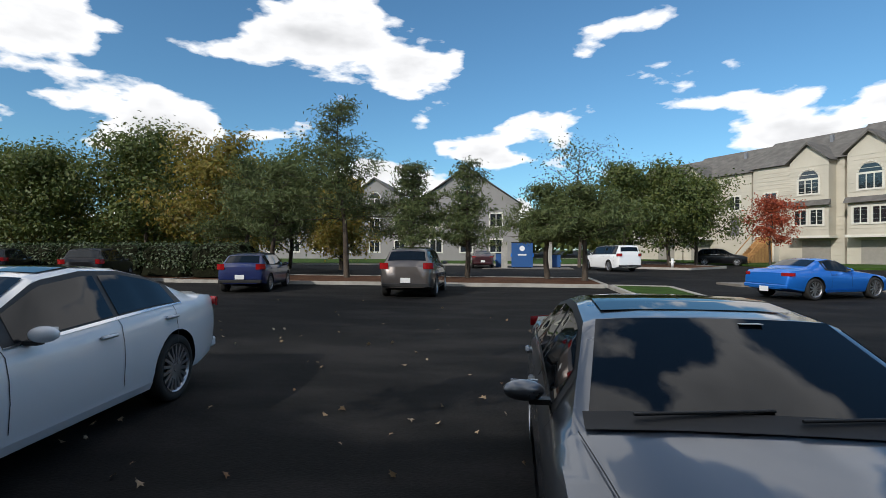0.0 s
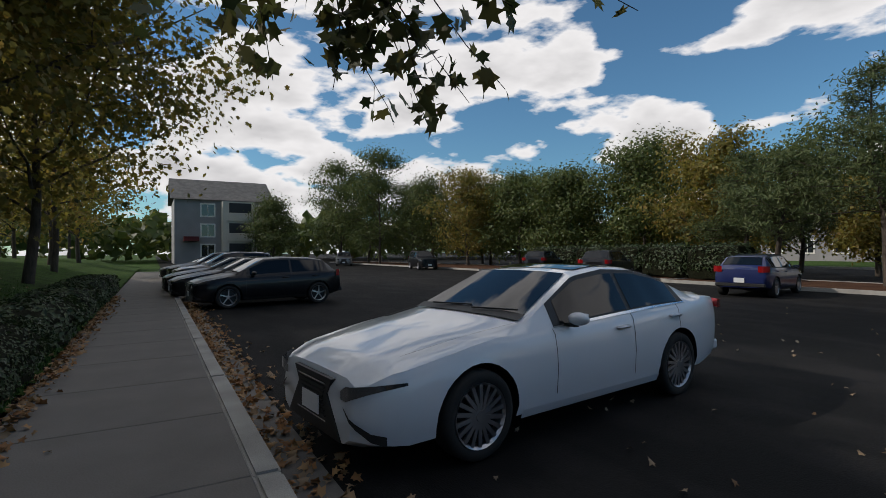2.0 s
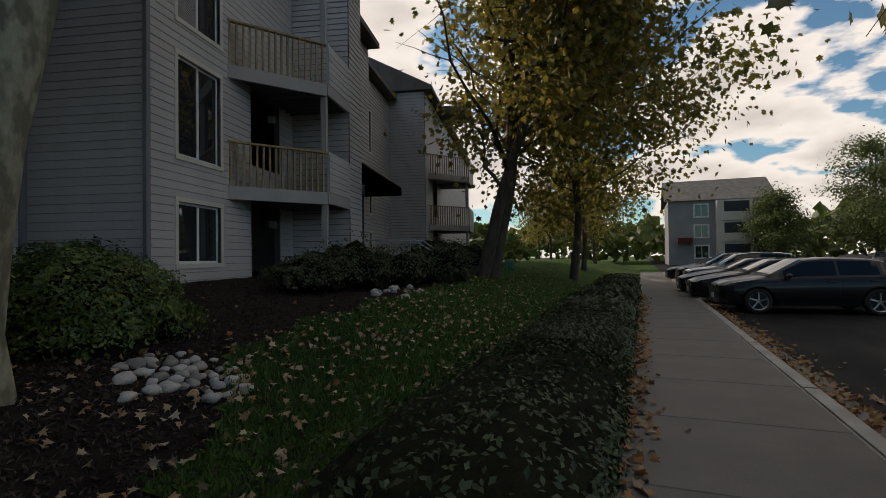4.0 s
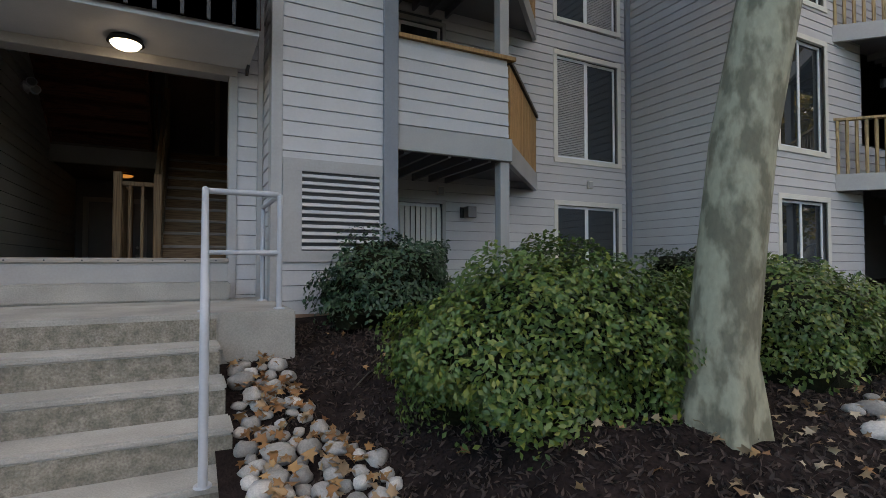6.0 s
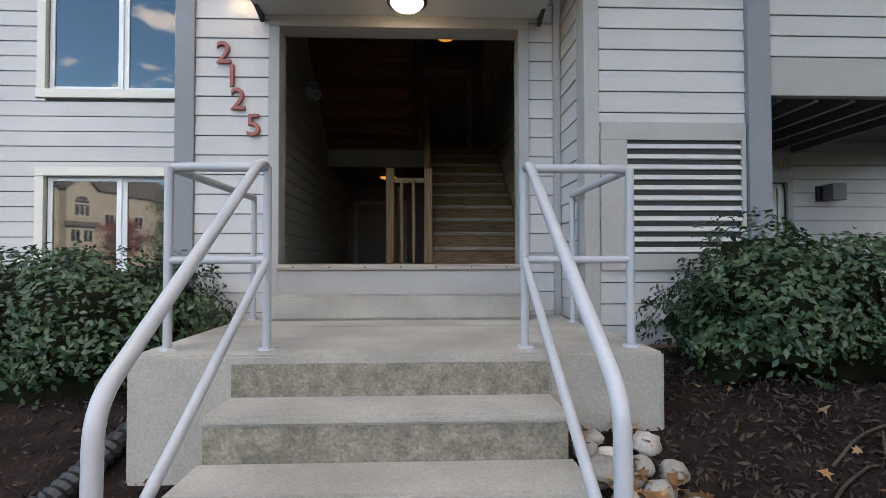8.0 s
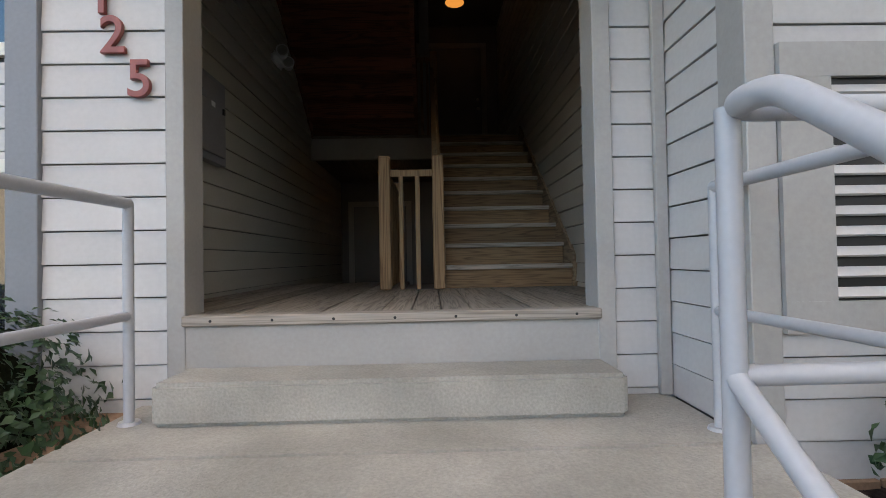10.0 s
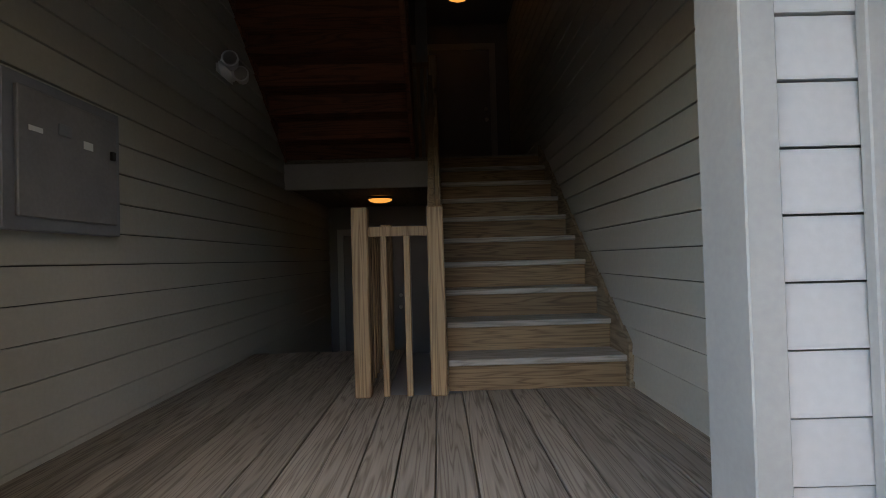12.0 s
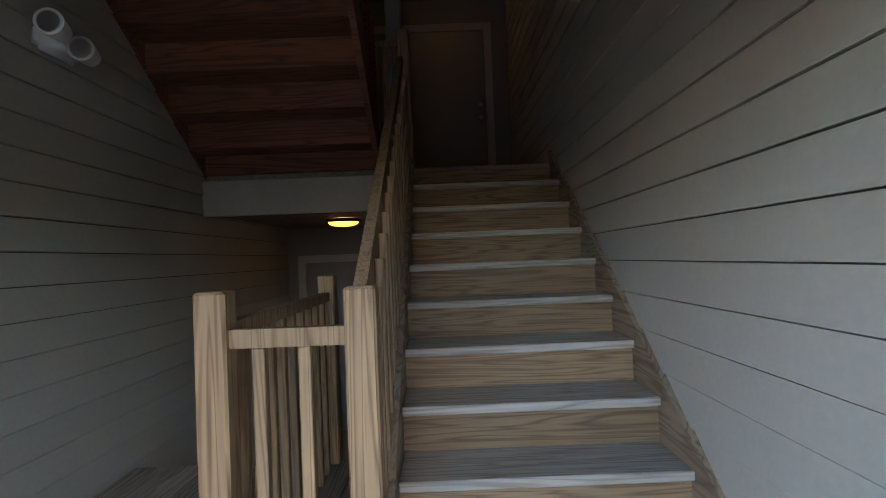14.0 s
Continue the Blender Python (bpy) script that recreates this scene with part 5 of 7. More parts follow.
def pine(name, x, y, z, h, spread, label, seed=1, bare=0.35, whorls=11, mat=None, trunk=0.16, lean=(0, 0)):
    """A pine with open layers of needle tufts on level branches."""
    t = thing(name, label, "pine tree", pose(x, y, z))
    r = random.Random(seed)
    bm = bmesh.new()
    tp = limb_path((0, 0, -0.2), (lean[0], lean[1], h), h * 0.06, 12, seed)
    limb(bm, tp, trunk, 0.02, 9)
    part("trunk", bm, M["bark"], t, smooth=True)
    bm = bmesh.new()
    pos, nr = [], []
    for i in range(whorls):
        f = bare + (0.99 - bare) * i / (whorls - 1)
        k = min(11.99, f * 12)
        base = tp[int(k)].lerp(tp[int(k) + 1], k - int(k))
        for j in range(r.choice((3, 4, 5))):
            a = r.random() * 6.283
            reach = spread * (0.65 + 0.55 * r.random()) * (1.1 - 0.85 * (f - bare) / (1 - bare))
            end = base + Vector((math.cos(a) * reach, math.sin(a) * reach, reach * r.uniform(-0.05, 0.35)))
            path = limb_path(base, end, reach * 0.2, 4, seed + i + j * 5)
            limb(bm, path, 0.035, 0.008, 5)
            for u in range(max(2, int(reach / 0.42))):
                c = path[min(4, 1 + int(u * 4 / max(2, int(reach / 0.42))))] + Vector((r.uniform(-0.3, 0.3), r.uniform(-0.3, 0.3), r.uniform(0, 0.2)))
                m = 46
                g = rng.normal(0, 1, (m, 3)) * np.array((0.30, 0.30, 0.15)) * max(0.6, spread / 2.6)
                pos.append(g + np.array(c))
                nr.append(rng.normal(0, 1, (m, 3)))
    part("bough_framework", bm, M["bark"], t, smooth=True)
    ob = new("foliage", leaf_mesh("foliage", np.concatenate(pos), np.concatenate(nr), 0.26, mat or M["pine"], narrow=0.20, droop=-0.2))
    ob.parent = t
    return t


# shrubs round the entry
bush("viburnum_bush", 2.78, -3.46, 0.20, 0.96, 0.74, 1.20, 26000, 0.043, M["bush"], "large rounded green bush on the mulch beside the path", seed=1)
bush("viburnum_bush", 4.62, -3.62, 0.40, 0.85, 0.75, 0.95, 14000, 0.043, M["bush"], "rounded green bush behind the sycamore trunk", seed=4)
bush("holly_bush", 2.45, -1.45, 0.68, 0.66, 0.46, 0.84, 6500, 0.046, M["bush_dark"], "dark green bush below the louvre vent", seed=2, amp=0.6)
bush("holly_bush", -2.15, -0.75, 0.42, 1.05, 0.72, 1.02, 9000, 0.050, M["bush_dark"], "dark clipped bush beside the landing", seed=3, amp=0.25, boxy=3.0)
bush("holly_bush", -4.4, -0.6, 0.42, 1.2, 0.8, 1.05, 3000, 0.070, M["bush_dark"], "dark clipped bush along the wall", seed=5, amp=0.25, boxy=3.0)
for i, (bx, by, br, bh) in enumerate(((6.6, -1.6, 0.7, 0.8), (9.2, -3.6, 0.8, 0.75), (10.6, -4.0, 0.9, 1.0), (12.0, -4.6, 0.8, 0.9), (13.4, -5.2, 1.0, 1.1), (18.6, -4.6, 1.2, 1.2), (20.5, -4.2, 1.2, 1.3), (22.6, -4.8, 1.3, 1.2))):
    bush("shrub", bx, by, bed_height(bx, by) - 0.03, br, br * 0.85, bh * 0.9, 2200, 0.06, M["hedge"], "dark shrub in the mulch along the wall", "shrub", seed=10 + i, amp=0.7)

# clipped low hedge beside the pavement
for i in range(6):
    q = LOT @ Vector((3.1 + i * 3.6, 0.62, 0))
    hb = bush("hedge", q.x, q.y, SW_Z - 0.02, 1.95, 0.68, 0.70, 6500 if i < 2 else 2200, 0.045 if i < 2 else 0.09, M["hedge"], "low clipped hedge beside the pavement", "hedge", seed=30 + i, amp=0.12, boxy=5.0, core=0.86)
    hb.rotation_euler.z = radians(-13)

# mottled sycamore before the house; its crown hangs over the parking bays
syc = thing("sycamore_tree", "sycamore with mottled flaking bark standing in mulch", "tree", pose(3.13, -4.28, bed_height(3.13, -4.28) - 0.02))
bm = bmesh.new()
tp = [Vector((0, 0, -0.1)), Vector((0.0, 0, 0.08)), Vector((0.0, 0, 0.35)), Vector((0.02, -0.04, 0.8)), Vector((0.06, -0.09, 1.4)), Vector((0.16, -0.17, 2.1)), Vector((0.31, -0.22, 3.0)), Vector((0.42, -0.3, 4.0)), Vector((0.55, -0.4, 5.4)), Vector((0.6, -0.5, 7.5))]
limb(bm, tp, 0.175, 0.12, 20)
for v in bm.verts:
    if v.co.z < 0.5:
        a = math.atan2(v.co.y, v.co.x)
        k = 1 + (0.5 - max(0.0, v.co.z)) ** 2 * (0.7 + 0.8 * math.sin(a * 5))
        v.co.x *= k
        v.co.y *= k
part("trunk", bm, M["sycamore"], syc, "cream and olive flaking bark", True)
bm = bmesh.new()
pos, nr = [], []
rr = random.Random(5)
ends = []
for i in range(12):
    a = i * 0.53 - 2.9 + rr.random() * 0.3
    reach = rr.uniform(3.0, 5.2)
    base = tp[7 + i % 3]
    end = base + Vector((math.cos(a) * reach, math.sin(a) * reach, rr.uniform(0.6, 2.6)))
    path = limb_path(base, end, 0.7, 7, i * 1.7)
    limb(bm, path, 0.07, 0.012, 7)
    for j in range(9):
        q = path[2 + j * 5 // 9] + Vector((rr.uniform(-0.8, 0.8), rr.uniform(-0.8, 0.8), rr.uniform(-0.4, 0.8)))
        limb(bm, limb_path(path[2 + j * 5 // 9], q, 0.15, 3, j), 0.014, 0.004, 4)
        ends.append(q)
part("limb_framework", bm, M["sycamore"], syc, "", True)
for e in ends:
    m = 64
    pos.append(rng.normal(0, 0.42, (m, 3)) * np.array((1, 1, 0.7)) + np.array(e))
    nr.append(rng.normal(0, 0.5, (m, 3)) + np.array((0, 0, 1)))
ob = new("crown", leaf_mesh("crown", np.concatenate(pos), np.concatenate(nr), 0.17, M["sycleaf"], True, 0.5))
ob.parent = syc
# drooping branch of that sycamore over the bays
bm = bmesh.new()
pos, nr = [], []
rr = random.Random(11)
org = syc.matrix_basis.inverted()
B0 = org @ (LOT @ Vector((2.9, 0.6, 5.0)))
B1 = org @ (LOT @ Vector((3.3, -2.3, 3.60)))
main = limb_path(B0, B1, 0.35, 6, 3.3)
limb(bm, limb_path(tp[7], B0, 0.3, 5, 1.1), 0.06, 0.03, 7)
limb(bm, main, 0.03, 0.012, 6)
HANG = [((1.9, -2.3), 3.55), ((2.3, -2.6), 3.30), ((2.7, -2.5), 3.10), ((3.0, -2.7), 2.95), ((3.2, -2.9), 2.62), ((3.45, -3.0), 2.58), ((3.5, -2.6), 2.98), ((3.3, -3.3), 2.72), ((3.1, -3.5), 2.80), ((2.6, -3.2), 3.14), ((2.2, -3.9), 3.12), ((3.9, -2.4), 2.85), ((4.2, -2.0), 2.95), ((3.9, -2.9), 2.74), ((4.0, -1.6), 3.2), ((1.9, -3.6), 3.30), ((1.6, -3.3), 3.45), ((4.3, -1.2), 3.3), ((4.5, -1.7), 3.1), ((2.9, -2.1), 3.2)]
for (lx, ly), lz in HANG:
    e = org @ (LOT @ Vector((lx, ly, lz - 0.30)))
    s0 = main[3 + rr.randrange(4)]
    tw = limb_path(s0, e, 0.18, 5, rr.random() * 9)
    limb(bm, tw, 0.008, 0.003, 5)
    for k in range(24):
        u = rr.uniform(0.35, 1.0)
        i = min(4, int(u * 5))
        pos.append(np.array(tw[i].lerp(tw[i + 1], u * 5 - i) + Vector((rr.gauss(0, 0.09), rr.gauss(0, 0.09), rr.gauss(-0.03, 0.06))))[None])
        nr.append(np.array([[rr.gauss(0, 1), rr.gauss(0, 1), rr.gauss(0.2, 0.6)]]))
ob = part("hanging_branch", bm, M["bark"], syc, "thin drooping branch", True)
lf = new("foliage", leaf_mesh("foliage", np.concatenate(pos), np.concatenate(nr), 0.15, M["sycleaf"], True, 0.6))
lf.parent = ob

# ---- vehicles ----
def paint(name, col, metal=0.35, rough=0.32):
    m = bpy.data.materials.new(name)
    m.use_nodes = True
    n, l = m.node_tree.nodes, m.node_tree.links
    b = n["Principled BSDF"]
    b.inputs["Base Color"].default_value = (*col, 1)
    b.inputs["Metallic"].default_value, b.inputs["Roughness"].default_value = metal, rough
    b.inputs["Coat Weight"].default_value, b.inputs["Coat Roughness"].default_value = 1.0, 0.03
    tc, q, r = n.new("ShaderNodeTexCoord"), n.new("ShaderNodeTexNoise"), n.new("ShaderNodeMapRange")
    q.inputs["Scale"].default_value, q.inputs["Detail"].default_value = 3.0, 5.0      # road film
    l.new(tc.outputs["Object"], q.inputs["Vector"])
    r.inputs["To Min"].default_value, r.inputs["To Max"].default_value = rough * 0.8, rough * 1.3
    l.new(q.outputs["Fac"], r.inputs["Value"])
    l.new(r.outputs[0], b.inputs["Roughness"])
    if max(col) < 0.01:                       # dark cars: weakened reflections stand in for the shade of the trees around
        b.inputs["Coat Weight"].default_value, b.inputs["Specular IOR Level"].default_value = 0.35, 0.25
    return m


PAINT = {
    "white": paint("pearl_white_paint", (0.66, 0.68, 0.72), 0.0),
    "silver": paint("steel_blue_silver_paint", (0.12, 0.135, 0.16), 0.75, 0.28),
    "black": paint("black_car_paint", (0.005, 0.005, 0.007), 0.0),
    "navy": paint("deep_blue_car_paint", (0.006, 0.016, 0.095), 0.3),
    "bronze": paint("brown_grey_car_paint", (0.13, 0.115, 0.11), 0.7, 0.3),
    "grey": paint("grey_car_paint", (0.16, 0.17, 0.18), 0.6, 0.3),
    "blue": paint("bright_blue_car_paint", (0.012, 0.16, 0.62), 0.4),
    "maroon": paint("maroon_car_paint", (0.05, 0.012, 0.015), 0.3),
    "bin": paint("blue_container_paint", (0.012, 0.075, 0.24), 0.0, 0.5),
    "plain_white": paint("white_truck_paint", (0.78, 0.79, 0.80), 0.0),
}
CG = glass("car_glass", (0.006, 0.009, 0.013), 0.02)
CG.node_tree.nodes["Principled BSDF"].inputs["Coat Weight"].default_value = 0.0
CG.node_tree.nodes["Principled BSDF"].inputs["Specular IOR Level"].default_value = 0.36
CHROME = material("chrome", (0.75, 0.75, 0.76), 0.12, metal=1.0, vary=0.02, bump=0)
ALLOY = material("alloy_wheel", (0.50, 0.50, 0.52), 0.28, metal=0.9, vary=0.05, bump=0)
TYRE = material("tyre_rubber", (0.018, 0.018, 0.018), 0.85, vary=0.2, bump=0.2)
TAIL = material("red_tail_lens", (0.28, 0.008, 0.010), 0.15, vary=0.05, bump=0, coat=1.0)
LENS = material("headlamp_lens", (0.10, 0.11, 0.12), 0.08, metal=0.6, vary=0.1, bump=0, coat=1.0)
# top line from the front bumper back, then: width, cowl, roof start, roof end, rear glass foot, belt, front and rear axle, tyre radius
SHAPES = {}
SHAPES["sedan"] = ([(0, .60), (.04, .70), (.25, .79), (.9, .92), (1.5, 1.01), (2.3, 1.39), (2.8, 1.445), (3.3, 1.425), (3.7, 1.34), (4.35, 1.11), (4.8, 1.07), (4.93, .98), (4.96, .70)], 1.865, 1.50, 2.32, 3.40, 4.30, .93, .95, 3.82, .345)
SHAPES["coupe_sedan"] = ([(0, .60), (.04, .70), (.25, .80), (.9, .92), (1.45, .99), (2.2, 1.38), (2.7, 1.435), (3.2, 1.42), (3.6, 1.34), (4.15, 1.12), (4.5, 1.08), (4.58, .98), (4.62, .70)], 1.77, 1.45, 2.22, 3.3, 4.1, .92, .85, 3.61, .33)
SHAPES["suv"] = ([(0, .72), (.05, .88), (.3, .98), (1.15, 1.09), (1.95, 1.58), (2.5, 1.65), (3.5, 1.62), (3.85, 1.57), (4.26, 1.15), (4.38, 1.02), (4.43, .6)], 1.86, 1.15, 1.98, 3.85, 4.24, 1.02, .85, 3.55, .36)
SHAPES["hatch"] = ([(0, .62), (.05, .76), (.3, .85), (1.1, .99), (1.95, 1.42), (2.5, 1.46), (3.4, 1.43), (3.75, 1.37), (4.15, 1.03), (4.28, .94), (4.34, .55)], 1.80, 1.10, 1.98, 3.72, 4.12, .93, .88, 3.53, .33)
SHAPES["boxy"] = ([(0, .75), (.03, .98), (1.2, 1.08), (1.3, 1.1), (1.75, 1.62), (2.1, 1.68), (3.9, 1.66), (4.03, 1.62), (4.15, 1.10), (4.2, .6)], 1.76, 1.30, 1.78, 4.0, 4.14, 1.05, .75, 3.33, .36)
SHAPES["pickup"] = ([(0, .85), (.05, 1.08), (1.3, 1.17), (2.05, 1.78), (2.6, 1.84), (3.2, 1.84), (5.1, 1.86), (5.25, 1.82), (5.42, 1.20), (5.5, .6)], 1.95, 1.35, 2.08, 5.22, 5.40, 1.16, .95, 4.25, .40)
SHAPES["roadster"] = ([(0, .52), (.06, .64), (.4, .76), (1.6, .92), (2.15, 1.23), (2.5, 1.29), (2.9, 1.24), (3.5, .99), (4.1, .96), (4.25, .85), (4.3, .5)], 1.86, 1.62, 2.18, 2.85, 3.40, .86, .85, 3.32, .34)


def wheel_meshes(r, spokes):
    bm = bmesh.new()
    prof = [(0.70 * r, 0.10), (0.86 * r, 0.115), (0.97 * r, 0.10), (r, 0.06), (r, -0.06), (0.97 * r, -0.10), (0.86 * r, -0.115), (0.70 * r, -0.10)]
    rings = [[bm.verts.new((q * math.cos(a), d, q * math.sin(a))) for q, d in prof] for a in (2 * math.pi * i / 32 for i in range(32))]
    for a, b in zip(rings, rings[1:] + rings[:1]):
        for i in range(8):
            bm.faces.new((a[i], a[(i + 1) % 8], b[(i + 1) % 8], b[i]))
    ty = mesh_of("tyre", bm, TYRE, True)
    bm = bmesh.new()
    rod(bm, (0, -0.02, 0), (0, 0.03, 0), 0.69 * r, 0.69 * r, 28)
    bk = mesh_of("brake_disc", bm, M["black"])
    bm = bmesh.new()
    rod(bm, (0, 0.05, 0), (0, 0.105, 0), 0.16 * r, 0.13 * r, 14)
    for i in range(spokes):
        box(bm, -0.016, 0.016, 0.075, 0.10, 0.1 * r, 0.69 * r, Matrix.Rotation(2 * math.pi * i / spokes, 4, "Y") @ Matrix.Rotation(radians(4), 4, "Z"))
    n = 36
    o = [[bm.verts.new((q * r * math.cos(2 * math.pi * i / n), y, q * r * math.sin(2 * math.pi * i / n))) for i in range(n)] for q, y in ((0.66, 0.09), (0.72, 0.112), (0.72, 0.0), (0.66, 0.0))]
    for a, b in zip(o, o[1:] + o[:1]):
        for i in range(n):
            bm.faces.new((a[i], a[(i + 1) % n], b[(i + 1) % n], b[i]))
    return ty, bk, mesh_of("rim", bm, ALLOY)


WHEELS = {}


def car(shape, colour, m, label, name="car", category="car", spokes=10, group="", plate=True, chrome=True, rails=False, handles=True):
    """A parked car: lofted body with cut wheel arches, glass, lamps, mirrors, wheels. m: its middle on the ground, x ahead."""
    top, width, cowl, rs, re, rg, belt_z, fa_, ra_, wr_ = SHAPES[shape]
    L = top[-1][0]
    tx, tz = [p[0] for p in top], [p[1] for p in top]
    zt = lambda x: float(np.interp(x, tx, tz))
    hw = width / 2
    w = lambda x: float(np.interp(x, [0, .10, .35, .8, L - .9, L - .3, L - .06, L], [.70 * hw, .84 * hw, .95 * hw, hw, hw, .95 * hw, .86 * hw, .78 * hw]))
    bot = lambda x: float(np.interp(x, [0, .3, .7, L - .6, L], [.24, .19, .21, .22, .34]))
    belt = lambda x: min(zt(x) - 0.05, float(np.interp(x, [0, cowl, rs, re, rg, L], [.9, belt_z - .02, belt_z, belt_z + .05, belt_z + .08, 1.2])))
    rail_w = lambda x: float(np.interp(x, [0, cowl - .3, cowl, rs, (rs + re) / 2, re, rg, L], [.60 * hw, .80 * hw, .86 * hw, .69 * hw, .66 * hw, .65 * hw, .75 * hw, .62 * hw]))
    rail_z = lambda x: max(belt(x) + 0.015, zt(x) - float(np.interp(x, [0, cowl, rs, re, rg, L], [.02, .03, .035, .035, .03, .02])))
    X = lambda x: L / 2 - x

    def prof(x):
        b_, k, z0 = belt(x), w(x), bot(x)
        mid = z0 + (b_ - z0) * 0.52
        return [(0, z0), (0.80 * k, z0), (0.95 * k, z0 + 0.05), (0.985 * k, z0 + 0.16), (k, mid), (0.992 * k, mid + (b_ - mid) * 0.45), (0.965 * k, b_ - 0.045), (0.93 * k, b_), (rail_w(x) + 0.012, rail_z(x) - 0.012), (rail_w(x) - 0.05, rail_z(x) + 0.012), (rail_w(x) * 0.5, zt(x) - 0.004), (0, zt(x))]
    t = thing(name, label, category, m, group)
    xs = sorted({0.0, .02, .05, .1, .2, .35, .6, L - .5, L - .25, L - .12, L - .05, L, cowl, rs, re, rg, *[p[0] for p in top], *np.linspace(.6, L - .5, 22)})
    bm = bmesh.new()
    rows = []
    for x in xs:
        p = prof(x)
        rows.append([bm.verts.new((X(x), y, z)) for y, z in p] + [bm.verts.new((X(x), -y, z)) for y, z in p[-2:0:-1]])
    n = len(rows[0])
    for a, b in zip(rows, rows[1:]):
        for i in range(n):
            bm.faces.new((a[i], a[(i + 1) % n], b[(i + 1) % n], b[i]))
    bm.faces.new(rows[0][::-1])
    bm.faces.new(rows[-1])
    bmesh.ops.recalc_face_normals(bm, faces=list(bm.faces))
    tmp = new("tmp", mesh_of("body", bm, [PAINT[colour], M["black"]]))
    bm = bmesh.new()
    for ax in (fa_, ra_):
        for s in (-1, 1):
            rod(bm, (X(ax), s * (hw - 0.26), wr_), (X(ax), s * (hw + 0.2), wr_), wr_ + 0.055, None, 28)
    cut = new("cut", mesh_of("cut", bm, M["black"]))
    md = tmp.modifiers.new("arches", "BOOLEAN")
    md.operation, md.object, md.solver, md.material_mode = "DIFFERENCE", cut, "EXACT", "TRANSFER"
    me = bpy.data.meshes.new_from_object(tmp.evaluated_get(bpy.context.evaluated_depsgraph_get()))
    bpy.data.objects.remove(tmp)
    bpy.data.objects.remove(cut)
    me.name = "body"
    me.shade_smooth()
    body = new("body", me)
    body.parent = t
    me.set_sharp_from_angle(angle=radians(34))

    def side_point(x, v, s, off):
        a, b = Vector((X(x), 0.93 * w(x), belt(x))), Vector((X(x), rail_w(x) + 0.012, rail_z(x) - 0.012))
        nrm = Vector((0, b.z - a.z, a.y - b.y)).normalized() if (b - a).length > 0.02 else Vector((0, 1, 0))
        q = a.lerp(b, v) + nrm * off
        return Vector((q.x, q.y * s, q.z))

    def patch_grid(nm, f, nu, nv, mat, flip=False, parent=t, lab=""):
        bm = bmesh.new()
        g = [[bm.verts.new(f(i / nu, j / nv)) for j in range(nv + 1)] for i in range(nu + 1)]
        for i in range(nu):
            for j in range(nv):
                bm.faces.new((g[i][j], g[i + 1][j], g[i + 1][j + 1], g[i][j + 1]))
        bmesh.ops.remove_doubles(bm, verts=list(bm.verts), dist=0.0004)
        return part(nm, bm, mat, parent, lab, True)

    mid_x = (rs + re) / 2 + (0.10 if shape != "roadster" else 9)
    wins = [(cowl + 0.42, min(mid_x - 0.035, re - .05)), (mid_x + 0.035, rg - 0.42)] if shape != "roadster" else [(cowl + 0.35, re - 0.1)]
    if shape in ("suv", "boxy", "hatch", "pickup"):
        e = rg - 0.42
        wins = [(cowl + 0.38, mid_x - 0.30), (mid_x - 0.24, mid_x + 0.62), (mid_x + 0.68, e)]
    for s in (1, -1):
        patch_grid("window_trim", lambda u, v: side_point(wins[0][0] - 0.10 + u * (wins[-1][1] + 0.12 - wins[0][0] + 0.10), 0.02 + 0.98 * v, s, 0.0035), 20, 1, M["black"])
        if chrome:
            patch_grid("belt_trim", lambda u, v: side_point(wins[0][0] - 0.10 + u * (wins[-1][1] + 0.22 - wins[0][0]), 0.01 + 0.055 * v, s, 0.007), 20, 1, CHROME, lab="thin bright strip below the windows")
        for x0, x1 in wins:
            patch_grid("side_window", lambda u, v: side_point(x0 + u * (x1 - x0), 0.10 + 0.80 * v, s, 0.008), 12, 1, CG)
        for x in [wins[0][0] - 0.12] + [q[1] + 0.035 for q in wins[:-1]] + [wins[-1][1] - 0.06]:
            sp = prof(x)
            patch_grid("door_seam", lambda u, v: Vector((X(x) + (u - 0.5) * 0.008, s * (float(np.interp(v * 5, range(6), [q[0] for q in sp[3:8]] + [sp[7][0]])) + 0.003), float(np.interp(v * 5, range(6), [q[1] for q in sp[3:8]] + [sp[7][1]])))), 1, 5, M["black"])
        if handles:
            for q in wins[:2]:
                x = q[1] - 0.16
                bm = bmesh.new()
                box(bm, X(x) - 0.10, X(x) + 0.10, s * (0.985 * w(x) - 0.01), s * (0.985 * w(x) + 0.035), belt(x) - 0.115, belt(x) - 0.085)
                bevel(bm, 0.010, 2)
                part("door_handle", bm, PAINT[colour], t, "", True)
        bm = bmesh.new()
        xm = wins[0][0] + 0.10
        yb = 0.93 * w(xm)
        r = bmesh.ops.create_uvsphere(bm, u_segments=16, v_segments=10, radius=1.0, matrix=Matrix.Translation((X(xm) + 0.02, s * (yb + 0.125), belt(xm) + 0.075)) @ Matrix.Diagonal((0.07, 0.105, 0.058, 1)))
        for v in r["verts"]:
            if v.co.x < X(xm) - 0.03:
                v.co.x = X(xm) - 0.03
        mir = part("mirror", bm, PAINT[colour], t, "", True)
        bm = bmesh.new()
        box(bm, X(xm) - 0.02, X(xm) + 0.04, s * (yb - 0.01), s * (yb + 0.10), belt(xm) + 0.0, belt(xm) + 0.03)
        part("mirror_arm", bm, M["black"], mir)
        solid("mirror_glass", (X(xm) - 0.034, X(xm) - 0.031, s * (yb + 0.05), s * (yb + 0.19), belt(xm) + 0.04, belt(xm) + 0.12), CHROME, mir)
